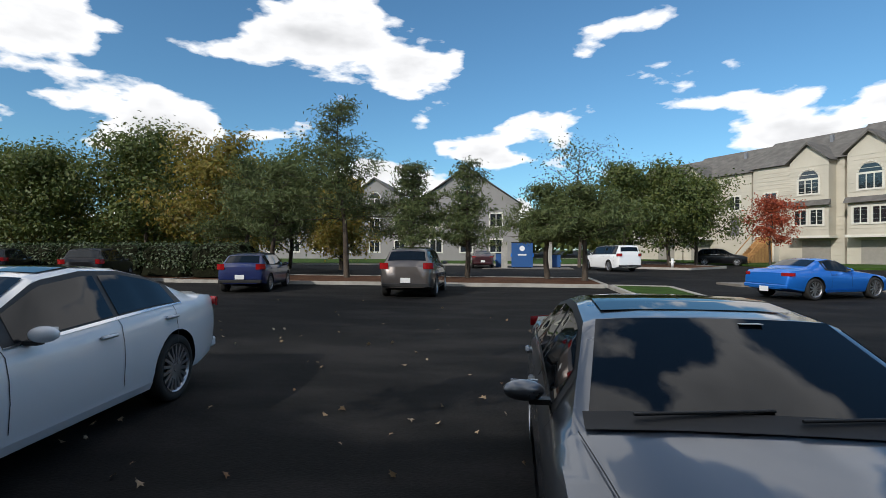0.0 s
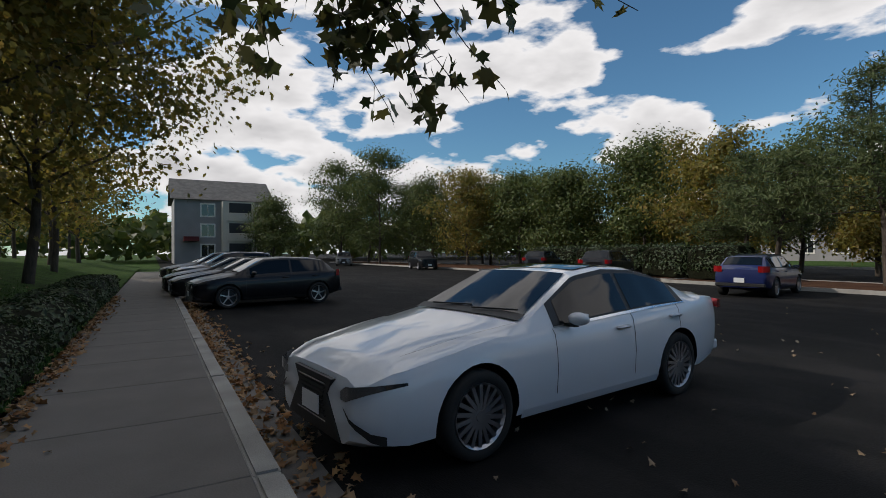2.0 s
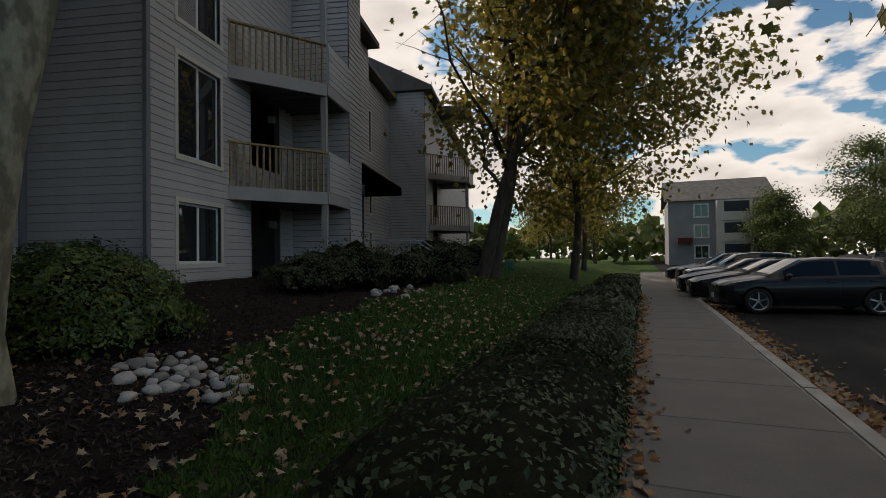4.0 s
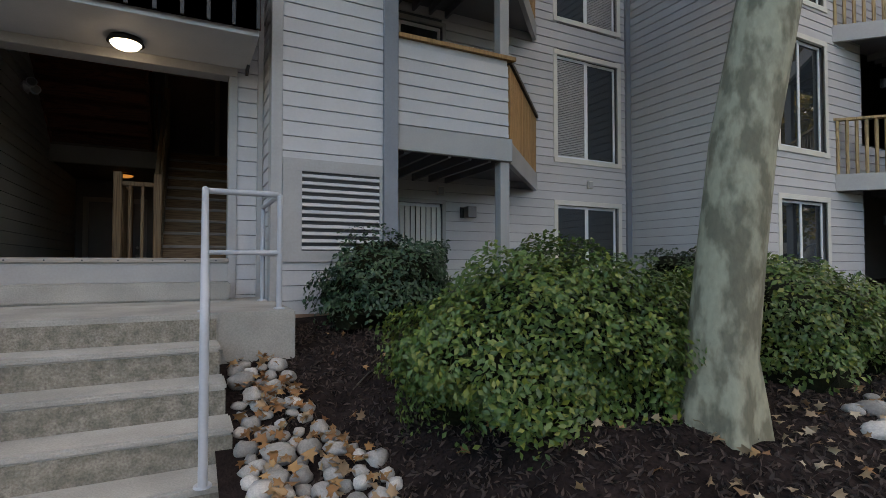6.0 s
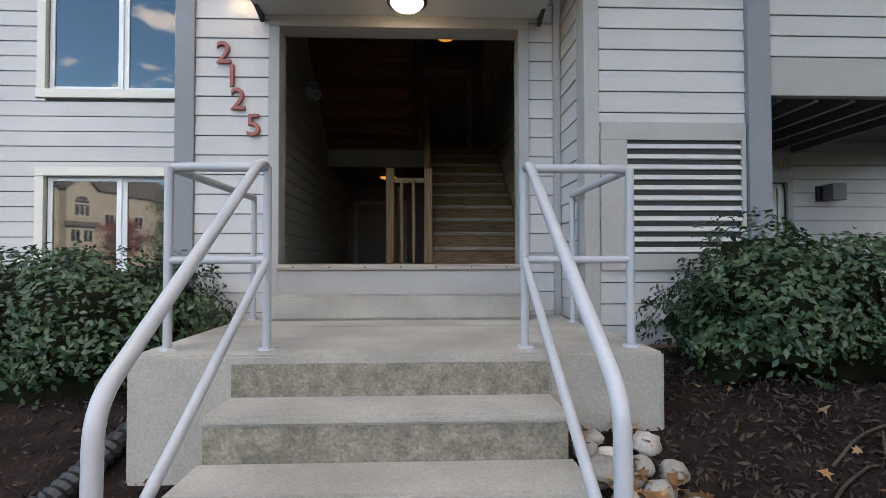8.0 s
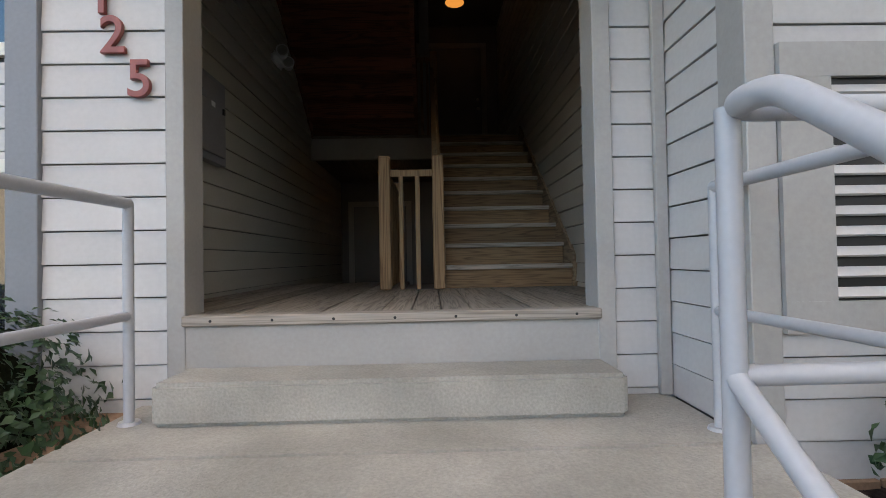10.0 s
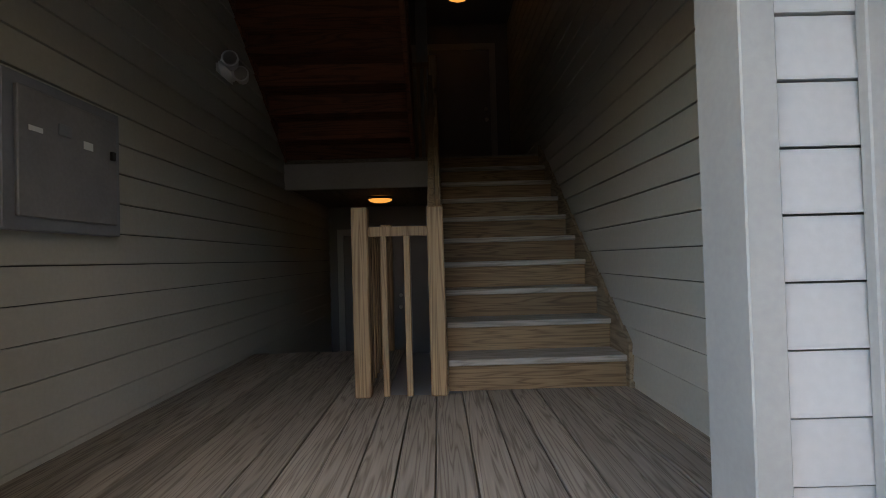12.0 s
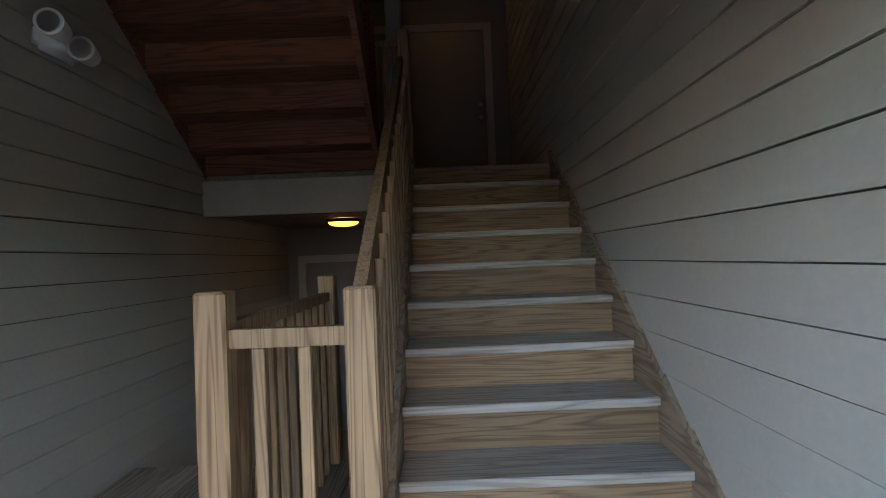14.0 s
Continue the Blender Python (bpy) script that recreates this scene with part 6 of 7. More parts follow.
        patch_grid("sill_trim", lambda u, v: Vector((X(fa_ + wr_ + .09 + u * (ra_ - fa_ - 2 * wr_ - .18)), s * (float(np.interp(v, [0, 1], [.953 * hw, .99 * hw])) + 0.004), 0.215 + 0.06 + v * 0.075 - 0.04)), 6, 1, M["black"] if shape in ("suv", "hatch", "boxy") else PAINT[colour])
    patch_grid("windscreen", lambda u, v: Vector((X(cowl + 0.06 + u * (rs - cowl - 0.10)), (2 * v - 1) * (rail_w(cowl + 0.06 + u * (rs - cowl - 0.10)) - 0.055), zt(cowl + 0.06 + u * (rs - cowl - 0.10)) + 0.007 - 0.016 * abs(2 * v - 1) ** 2.5)), 8, 8, CG)
    patch_grid("cowl_trim", lambda u, v: Vector((X(cowl - 0.015 + u * 0.10), (2 * v - 1) * (rail_w(cowl) - 0.045), zt(cowl - 0.015 + u * 0.10) + 0.012 - 0.016 * abs(2 * v - 1) ** 2.5)), 3, 8, M["black"])
    for y0 in (-0.52, 0.10):
        tube("wiper", [(X(cowl + 0.04), y0, zt(cowl + 0.04) + 0.03), (X(cowl + 0.10), y0 + 0.55, zt(cowl + 0.10) + 0.018)], 0.008, M["black"], t)
    for s in (1, -1):
        patch_grid("bonnet_seam", lambda u, v: Vector((X(0.42 + u * (cowl - 0.44)), s * (rail_w(0.42 + u * (cowl - 0.44)) + 0.006 * (v - 0.5) - 0.012), zt(0.42 + u * (cowl - 0.44)) + 0.010 - 0.020)), 10, 1, M["black"])
    patch_grid("rear_window", lambda u, v: Vector((X(re + 0.06 + u * (rg - re - 0.10)), (2 * v - 1) * (rail_w(re + 0.06 + u * (rg - re - 0.10)) - 0.06), zt(re + 0.06 + u * (rg - re - 0.10)) + 0.007 - 0.016 * abs(2 * v - 1) ** 2.5)), 8, 8, CG)
    if shape in ("sedan", "coupe_sedan", "suv"):
        patch_grid("sunroof", lambda u, v: Vector((X(rs + 0.15 + u * (re - rs) * 0.6), (2 * v - 1) * (rail_w(rs + .3) - 0.09), zt(rs + 0.15 + u * (re - rs) * 0.6) + 0.005 - 0.012 * abs(2 * v - 1) ** 2.5)), 6, 6, CG, lab="dark glass roof")
    # front: grille, lamps, bumper
    fx = lambda k: float(np.interp(k, [0, .70, .84, .95, 1.0], [0, 0, .10, .35, .8]))
    gz0, gz1 = 0.30, tz[1] - 0.04
    bm = bmesh.new()
    prism_pts = [(-0.36, gz1), (0.36, gz1), (0.27, (gz0 + gz1) / 2 + .06), (0.50, gz0 - .06), (-0.50, gz0 - .06), (-0.27, (gz0 + gz1) / 2 + .06)]
    vs = [bm.verts.new((X(0) + 0.012, y, z)) for y, z in prism_pts]
    ws = [bm.verts.new((X(0) - 0.05, y, z)) for y, z in prism_pts]
    bm.faces.new(vs)
    for i in range(6):
        j = (i + 1) % 6
        bm.faces.new((vs[j], vs[i], ws[i], ws[j]))
    gr = part("grille", bm, M["black"], t, "black spindle-shaped grille")
    for i in range(9):
        z = gz0 + 0.03 + i * (gz1 - gz0 - 0.05) / 9
        hy = 0.20 + 0.18 * abs((z - gz0) / (gz1 - gz0) - 0.5)
        solid("grille_bar", (X(0) + 0.010, X(0) + 0.022, -hy, hy, z, z + 0.010), CHROME if i % 8 == 0 else M["black"], gr)
    for s in (1, -1):
        patch_grid("headlight", lambda u, v: Vector((X(fx(0.54 + 0.40 * u)) + 0.014, s * ((0.54 + 0.40 * u) * hw + 0.012), zt(0.08) - 0.135 + 0.10 * u + (v - 0.5) * (0.02 + 0.115 * (1 - u) * min(1, 0.3 + u * 3)))), 10, 3, LENS, lab="swept dark headlight")
        patch_grid("bumper_vent", lambda u, v: Vector((X(fx(0.58 + 0.30 * u)) + 0.014, s * ((0.58 + 0.30 * u) * hw + 0.012), 0.50 - 0.20 * u + (v - 0.5) * (0.012 + 0.055 * u))), 6, 2, M["black"])
        tzc = zt(L - 0.12) - 0.10 if shape in ("sedan", "coupe_sedan", "roadster") else belt_z + 0.02
        patch_grid("tail_light", lambda u, v: Vector((X(L - 0.04 - 0.34 * max(0, u - 0.35) ** 1.3) - 0.014, s * (0.60 * hw + 0.34 * hw * min(1, u * 1.25) + 0.010), tzc + (v - 0.5) * (0.10 + (0.10 if shape in ("suv", "hatch", "boxy", "pickup") else 0)))), 10, 2, TAIL, lab="red tail light")
    solid("rear_bumper", (X(L) - 0.02, X(L - 0.10), -0.84 * hw, 0.84 * hw, 0.36, 0.48), M["black"] if shape in ("suv", "hatch", "boxy", "pickup") else PAINT[colour], t, "", 0.02)
    if plate:
        pz = 0.80 if shape not in ("roadster",) else 0.55
        solid("number_plate", (X(L) - 0.032, X(L) - 0.022, -0.16, 0.16, pz - 0.30, pz - 0.14), M["white"], t, "white number plate")
        solid("number_plate", (X(0) + 0.022, X(0) + 0.030, -0.16, 0.16, 0.36, 0.50), M["white"], t, "white number plate")
    if rails:
        for s in (1, -1):
            tube("roof_rail", [(X(rs + .1), s * (rail_w(rs) - 0.06), zt(rs + .1) + .01), (X(rs + .25), s * (rail_w(rs) - 0.06), zt(rs + .25) + .05), (X(re - .2), s * (rail_w(re) - 0.06), zt(re - .2) + .05), (X(re - .05), s * (rail_w(re) - 0.06), zt(re - .05) + .01)], 0.012, M["black"], t)
    key = (round(wr_, 3), spokes)
    if key not in WHEELS:
        WHEELS[key] = wheel_meshes(*key)
    ty, bk, rim = WHEELS[key]
    for ax in (fa_, ra_):
        for s in (1, -1):
            wh = piece("wheel", ty, t, Matrix.Translation((X(ax), s * (hw - 0.125), wr_)) @ Matrix.Rotation(0 if s > 0 else math.pi, 4, "Z"))
            piece("brake_disc", bk, wh)
            piece("rim", rim, wh)
    return t


def parked(lx, ly, heading):
    """On the lot's asphalt: middle of the car, and the heading of its nose in the lot's own degrees (90: to the house)."""
    return LOT @ pose(lx, ly, ASPH_Z + 0.004, 0, 0, heading)


car("sedan", "white", parked(4.25, -4.71, 97), "pearl white sedan parked nose to the kerb", spokes=18, group="parked cars")
silver = car("coupe_sedan", "silver", parked(-1.00, -4.22, 90) @ Matrix.Diagonal((1, 1, 0.89, 1)), "steel-blue silver sedan parked nose to the kerb", spokes=10, group="parked cars")
solid("sticker", (0.145, 0.20, 0.13, 0.24, 1.355, 1.358), M["white"], silver, "small white sticker on the windscreen")
car("hatch", "black", parked(16.35, -4.2, 95), "black crossover parked nose to the kerb", spokes=5, group="parked cars", chrome=False)
for i, (sh_, co_, la_) in enumerate((("sedan", "black", "black sedan in the row along the kerb"), ("sedan", "black", "black sedan in the row along the kerb"), ("suv", "grey", "grey crossover in the row along the kerb"), ("suv", "black", "black crossover in the row along the kerb"), ("hatch", "navy", "dark blue hatchback in the row along the kerb"), ("sedan", "black", "black sedan at the end of the row"))):
    car(sh_, co_, parked(19.2 + i * 2.75, -4.1 + 0.15 * (i % 2), 93), la_, group="parked cars")
car("suv", "bronze", parked(3.55, -19.4, -88), "brown-grey crossover parked with its tail to the lane", group="parked cars", chrome=False, rails=True)
car("hatch", "navy", parked(10.2, -20.3, -78), "deep blue hatchback parked with its tail to the lane", group="parked cars", chrome=False)
car("suv", "black", parked(19.4, -22.6, -66), "black crossover parked before the hedge", group="parked cars")
car("suv", "black", parked(28.5, -26.0, -60), "black crossover parked beyond the hedge", group="parked cars")
car("boxy", "black", parked(41.0, -22.5, 170), "black boxy four-wheel drive parked side on", group="parked cars", chrome=False, rails=True)
car("suv", "grey", parked(57.0, -20.5, 160), "light grey crossover parked far across the lot", group="parked cars")
car("sedan", "maroon", parked(2.8, -45.0, -85), "dark red sedan parked near the bins", group="parked cars")
car("pickup", "plain_white", parked(-7.0, -40.0, -72), "white pickup truck with a closed cap over its bed", name="pickup_truck", category="pickup truck", group="parked cars", chrome=False)
car("roadster", "blue", parked(-9.9, -19.6, 203), "bright blue roadster with a dark soft top", group="parked cars", chrome=False)
car("suv", "black", parked(-19.5, -53.0, 160), "black pickup-sized vehicle in the shade of the trees", group="parked cars")

# ---- islands, grass and pavements of the lot ----
def island(name, pts, h, mat, label, rim=True):
    """A raised bed with a kerb round it, in the lot's own metres."""
    t = thing(name, label, "planting island", LOT, kind="structure")
    bm = bmesh.new()
    prism(bm, pts, ASPH_Z - 0.1, ASPH_Z + h)
    part("bed", bm, mat, t)
    if rim:
        n = len(pts)
        c = Vector((sum(p[0] for p in pts) / n, sum(p[1] for p in pts) / n))
        for i in range(n):
            a, b = Vector(pts[i]), Vector(pts[(i + 1) % n])
            bm = bmesh.new()
            d = (b - a).normalized()
            ang = math.atan2(d.y, d.x)
            box(bm, -0.02, (b - a).length + 0.02, -0.16, 0.0, ASPH_Z - 0.1, ASPH_Z + h + 0.03, Matrix.Translation((a.x, a.y, 0)) @ Matrix.Rotation(ang, 4, "Z"))
            part("kerb_stone", bm, M["concrete"], t)
    return t


island("ground_island", [(16.5, -28.5), (-3.6, -27.6), (-3.6, -22.6), (16.5, -23.4)][::-1], 0.12, M["soil"], "pine-straw island behind the parked cars")
island("ground_island", [(-3.9, -14.3), (-5.6, -14.4), (-5.9, -22.0), (-3.9, -22.4)], 0.12, M["grass"], "small grass island with a kerb")
island("ground_hedge_bed", [(34, -33.0), (16.7, -28.5), (16.7, -24.0), (34, -27.5)][::-1], 0.12, M["soil"], "pine-straw bed under the tall hedge")
island("ground_far_bed", [(75, -30), (34.5, -33), (34.5, -24.5), (75, -24.5)][::-1], 0.12, M["soil"], "pine-straw bed under the far trees")
island("ground_far_lawn", [(50, -80), (-14, -80), (-8, -50), (50, -50)][::-1], 0.15, M["grass"], "sunlit far lawn with a kerb")
island("ground_round_island", [(-9.0, -44.0), (-13, -41.5), (-17.0, -45.5), (-15, -52), (-9.0, -52)], 0.14, M["soil"], "mulched island with a kerb and a hydrant")
island("ground_drive", [(-22, -46), (-36, -38), (-60, -60), (-38, -90), (-16, -80)], 0.16, M["grass"], "planted strip before the townhouses", False)
island("ground_kerb", [(-9.0, -25.6), (-16.0, -24.6), (-16.0, -20.8), (-9.4, -24.0)], 0.10, M["walk"], "concrete kerb end beside the blue roadster", False)

# bins
for lx, ly, w_, h_, d_ in ((-0.6, -44.0, 1.75, 2.1, 1.4), (-3.3, -44.4, 0.9, 1.1, 0.9), (1.2, -44.6, 0.8, 1.2, 0.8)):
    b = thing("waste_container", "blue metal waste container" if w_ > 1 else "small blue waste bin", "waste container", LOT @ pose(lx, ly, ASPH_Z + 0.004), "waste containers")
    bm = bmesh.new()
    box(bm, -w_ / 2, w_ / 2, -d_ / 2, d_ / 2, 0.08, h_)
    bevel(bm, 0.03)
    part("body", bm, PAINT["bin"], b)
    solid("lid", (-w_ / 2 - 0.03, w_ / 2 + 0.03, -d_ / 2 - 0.03, d_ / 2 + 0.03, h_, h_ + 0.07), M["black"], b)
    for sx in (-1, 1):
        solid("fork_pocket", (sx * w_ / 2 - 0.05, sx * w_ / 2 + 0.05, -d_ / 2, d_ / 2, h_ * 0.45, h_ * 0.58), PAINT["blue"], b)
        solid("foot", (sx * w_ * 0.38 - 0.06, sx * w_ * 0.38 + 0.06, -d_ / 2, d_ / 2, 0, 0.08), M["black"], b)
    if w_ > 1:
        bm = bmesh.new()
        rod(bm, (0, d_ / 2 + 0.002, h_ * 0.78), (0, d_ / 2 + 0.008, h_ * 0.78), 0.22, 0.22, 20)
        box(bm, -0.35, 0.35, d_ / 2 + 0.002, d_ / 2 + 0.008, h_ * 0.50, h_ * 0.56)
        part("sign", bm, M["white"], b, "white emblem and bar of lettering")
fence_ = thing("screen_wall", "concrete posts of the bin enclosure", "enclosure", LOT @ pose(0.6, -43.4, ASPH_Z))
for x in (0.0, -3.6):
    solid("post", (x, x + 0.5, -0.2, 0.2, 0, 2.2), M["concrete"], fence_)
solid("pad", (-5.2, 2.0, -2.5, 1.6, 0, 0.03), M["walk"], fence_)
hy = thing("fire_hydrant", "pale fire hydrant on the mulched island", "fire hydrant", LOT @ pose(-12.4, -43.6, ASPH_Z + 0.14))
bm = bmesh.new()
rod(bm, (0, 0, 0), (0, 0, 0.6), 0.11, 0.10, 14)
bmesh.ops.create_uvsphere(bm, u_segments=14, v_segments=8, radius=0.12, matrix=Matrix.Translation((0, 0, 0.6)))
part("barrel", bm, M["white"], hy, "", True)
bm = bmesh.new()
rod(bm, (-0.2, 0, 0.42), (0.2, 0, 0.42), 0.06, 0.06, 10)
part("outlet", bm, M["cream"], hy)


# ---- houses across the lot ----
M["beige"] = material("beige_clapboard", (0.54, 0.50, 0.42), 0.7, vary=0.12, scale=0.6, fine=25, bump=0.2)
M["slate"] = material("grey_clapboard_far", (0.26, 0.25, 0.245), 0.7, vary=0.12, scale=0.6, fine=25, bump=0.2)
M["drive"] = material("garage_door_paint", (0.30, 0.28, 0.25), 0.6, vary=0.1, bump=0.1)


def gable(bm, w_, d_, z, h, over=0.4, along="y"):
    if along == "y":
        pr, ends = [(-w_ / 2 - over, z), (0, z + h), (w_ / 2 + over, z), (0, z + h - 0.25)], (-over, d_ + over)
        a = [bm.verts.new((x, ends[0], q)) for x, q in pr]
        b = [bm.verts.new((x, ends[1], q)) for x, q in pr]
    else:
        pr, ends = [(-over, z), (d_ / 2, z + h), (d_ + over, z), (d_ / 2, z + h - 0.25)], (-w_ / 2 - over, w_ / 2 + over)
        a = [bm.verts.new((ends[0], y, q)) for y, q in pr]
        b = [bm.verts.new((ends[1], y, q)) for y, q in pr]
    for f in ((a[0], a[1], b[1], b[0]), (a[1], a[2], b[2], b[1]), (a[2], a[3], b[3], b[2]), (a[3], a[0], b[0], b[3])):
        bm.faces.new(f)
    bm.faces.new(a[::-1])
    bm.faces.new(b)


def far_window(parent, x, y, z, w_, h_, cols=2, arch=False, mat=None):
    """Window on a front that faces -y of the house."""
    bm = bmesh.new()
    c = 0.18
    for q in ((x - c, x + w_ + c, y - 0.08, y, z - c, z), (x - c, x + w_ + c, y - 0.08, y, z + h_, z + h_ + c), (x - c, x, y - 0.08, y, z, z + h_), (x + w_, x + w_ + c, y - 0.08, y, z, z + h_)):
        box(bm, *q)
    for i in range(1, cols):
        box(bm, x + w_ * i / cols - 0.04, x + w_ * i / cols + 0.04, y - 0.07, y, z, z + h_)
    if arch:
        n = 10
        for i in range(n):
            a0 = math.pi * (i + 0.5) / n
            box(bm, -0.09, 0.09, y - 0.08, y, w_ / 2, w_ / 2 + 0.12, Matrix.Translation((x + w_ / 2, 0, z + h_ + c)) @ Matrix.Rotation(math.pi / 2 - a0, 4, "Y"))
    win = part("window", bm, mat or M["cream"], parent)
    bm = bmesh.new()
    box(bm, x, x + w_, y - 0.03, y + 0.01, z, z + h_)
    if arch:
        vs = [bm.verts.new((x + w_ / 2 + math.cos(math.pi * i / 12) * w_ / 2, y - 0.02, z + h_ + 0.12 + math.sin(math.pi * i / 12) * w_ / 2)) for i in range(13)]
        bm.faces.new(vs[::-1])
    part("pane", bm, M["glass"], win)


def townhouse(m, w_, d_, h, bay, label, wallm, garage=True, steps=False):
    t = thing("townhouse", label, "house", m, "townhouses across the lot")
    bm = bmesh.new()
    box(bm, -w_ / 2, w_ / 2, 0, d_, 0, h)
    part("wall", bm, wallm, t)
    bm = bmesh.new()
    gable(bm, w_, d_, h, 3.4, 0.35, "x")
    part("roof", bm, M["roof"], t)
    bw_, bx = bay
    bm = bmesh.new()
    box(bm, bx - bw_ / 2, bx + bw_ / 2, -1.3, 0.0, 2.8, h - 0.2)
    vs = [bm.verts.new(p) for p in ((bx - bw_ / 2, -1.3, h - 0.2), (bx + bw_ / 2, -1.3, h - 0.2), (bx, -1.3, h + 1.7))]
    bm.faces.new(vs)
    part("bay", bm, wallm, t)
    bm = bmesh.new()
    gable(bm, bw_, 4.2, h - 0.25, 2.0, 0.3)
    bmesh.ops.translate(bm, verts=list(bm.verts), vec=(bx, -1.4, 0))
    part("bay_roof", bm, M["roof"], t)
    far_window(t, bx - bw_ * 0.25, -1.3, 7.0, bw_ * 0.50, 1.3, 3, True)
    far_window(t, bx - bw_ * 0.36, -1.3, 3.9, bw_ * 0.30, 1.4, 2)
    far_window(t, bx + bw_ * 0.06, -1.3, 3.9, bw_ * 0.30, 1.4, 2)
    bm = bmesh.new()
    e0, e1 = bx - bw_ / 2 - 0.2, bx + bw_ / 2 + 0.2
    vs = [bm.verts.new(q) for q in ((e0, -1.75, 5.75), (e1, -1.75, 5.75), (e1, -1.3, 6.3), (e0, -1.3, 6.3), (e0, -1.3, 5.75), (e1, -1.3, 5.75))]
    for f in ((0, 1, 2, 3), (0, 4, 5, 1), (0, 3, 4), (1, 5, 2)):
        bm.faces.new([vs[k] for k in f])
    part("skirt_roof", bm, M["roof"], t)
    for k in range(1, int(h / 0.42)):
        solid("siding_course", (-w_ / 2 - 0.015, w_ / 2 + 0.015, -0.03, 0.0, k * 0.42, k * 0.42 + 0.05), wallm, t)
        if 2.9 < k * 0.42 < h - 0.5:
            solid("siding_course", (bx - bw_ / 2 - 0.015, bx + bw_ / 2 + 0.015, -1.33, -1.3, k * 0.42, k * 0.42 + 0.05), wallm, t)
    solid("ledge", (bx - bw_ / 2 - 0.15, bx + bw_ / 2 + 0.15, -1.45, 0, 2.55, 2.8), M["cream"], t)
    sx = -1 if bx > 0 else 1
    far_window(t, sx * w_ * 0.28 - 0.6, 0, 6.0, 1.2, 1.5)
    if garage:
        solid("garage_door", (bx - 1.3, bx + 1.3, -0.06, 0, 0.05, 2.3), M["drive"], t)
    solid("front_door", (sx * w_ * 0.28 - 0.5, sx * w_ * 0.28 + 0.5, -0.06, 0, 3.0, 5.1), M["door"], t)
    if steps:
        for i in range(14):
            solid("step", (sx * w_ * 0.28 - 0.7, sx * w_ * 0.28 + 0.7, -0.9 - 0.28 * (i + 1), -0.9 - 0.28 * i, 0, 2.8 - 0.2 * i), M["cedar"], t)
        solid("porch", (sx * w_ * 0.28 - 0.9, sx * w_ * 0.28 + 0.9, -0.95, 0, 0, 2.95), M["cream"], t)
        for k in (-0.75, 0.75):
            tube("stair_rail", [(sx * w_ * 0.28 + k, -0.1, 3.9), (sx * w_ * 0.28 + k, -0.95, 3.9), (sx * w_ * 0.28 + k, -4.8, 0.9), (sx * w_ * 0.28 + k, -4.8, 0.0)], 0.05, M["cedar"], t)
    solid("vent_pipe", (w_ * 0.2, w_ * 0.2 + 0.3, d_ * 0.3, d_ * 0.3 + 0.3, h + 1.5, h + 2.9), M["trim_dark"], t)
    return t


# lit row: it runs from near the blue roadster away behind the trees
A_, B_ = Vector((-36.0, -48.0)), Vector((-16.5, -78.0))
u_ = (B_ - A_).normalized()
ang_ = math.degrees(math.atan2(-u_.y, -u_.x))
for i in range(4):
    c = A_ + u_ * (3.6 + i * 9.2)
    townhouse(LOT @ pose(c.x, c.y, -0.2, 0, 0, math.degrees(math.atan2(u_.y, u_.x)) + 180), 9.0, 9.0, 10.6 - 0.25 * i, (3.6, 2.0 if i % 2 else -2.0), "beige clapboard townhouse with an arched bay window and shingle roof", M["beige"], steps=(i == 1))
# grey houses behind the pines
for lx, ly, rot, wd in ((6.0, -64.0, 180, 13.0), (20.0, -72.0, 180, 12.0), (33.0, -74, 178, 12.0)):
    t = thing("house", "grey clapboard house with a steep gable and chimney", "house", LOT @ pose(lx, ly, -0.3, 0, 0, rot), "grey houses across the lot")
    bm = bmesh.new()
    box(bm, -wd / 2, wd / 2, 0, 10, 0, 7.2)
    v3 = [bm.verts.new(p) for p in ((-wd / 2, 0, 7.2), (wd / 2, 0, 7.2), (0, 0, 11.6))]
    bm.faces.new(v3)
    part("wall", bm, M["slate"], t)
    bm = bmesh.new()
    gable(bm, wd, 10, 7.1, 4.8, 0.4)
    part("roof", bm, M["roof"], t)
    far_window(t, -0.8, 0, 7.4, 1.6, 1.3, 2, True)
    for x in (-4.5, -0.7, 3.0):
        for z in (1.2, 4.4):
            far_window(t, x, 0, z, 1.4, 1.5)
    solid("chimney", (-wd / 2 - 0.9, -wd / 2 + 0.1, 1.5, 2.7, 0, 11.0), M["slate"], t)

# apartment block at the far end of the pavement
fb = thing("apartment_building", "three-storey grey apartment block, its balconies coloured pale as if sunlit", "apartment building", LOT @ pose(74.0, -12.5, -0.2, 0, 0, -90), "")
bm = bmesh.new()
box(bm, -9, 3.0, 0, 12, 0, 8.6)
part("wall", bm, M["slate"], fb)
bm = bmesh.new()
gable(bm, 12, 12, 8.5, 3.4, 0.5, "x")
bmesh.ops.translate(bm, verts=list(bm.verts), vec=(-3, 0, 0))
part("roof", bm, M["roof"], fb)
# bay and balcony fronts in paler beige, standing in for sunlight on them
bm = bmesh.new()
box(bm, -3.4, 0.6, -1.6, 0, 0, 8.3)
part("bay", bm, M["beige"], fb)
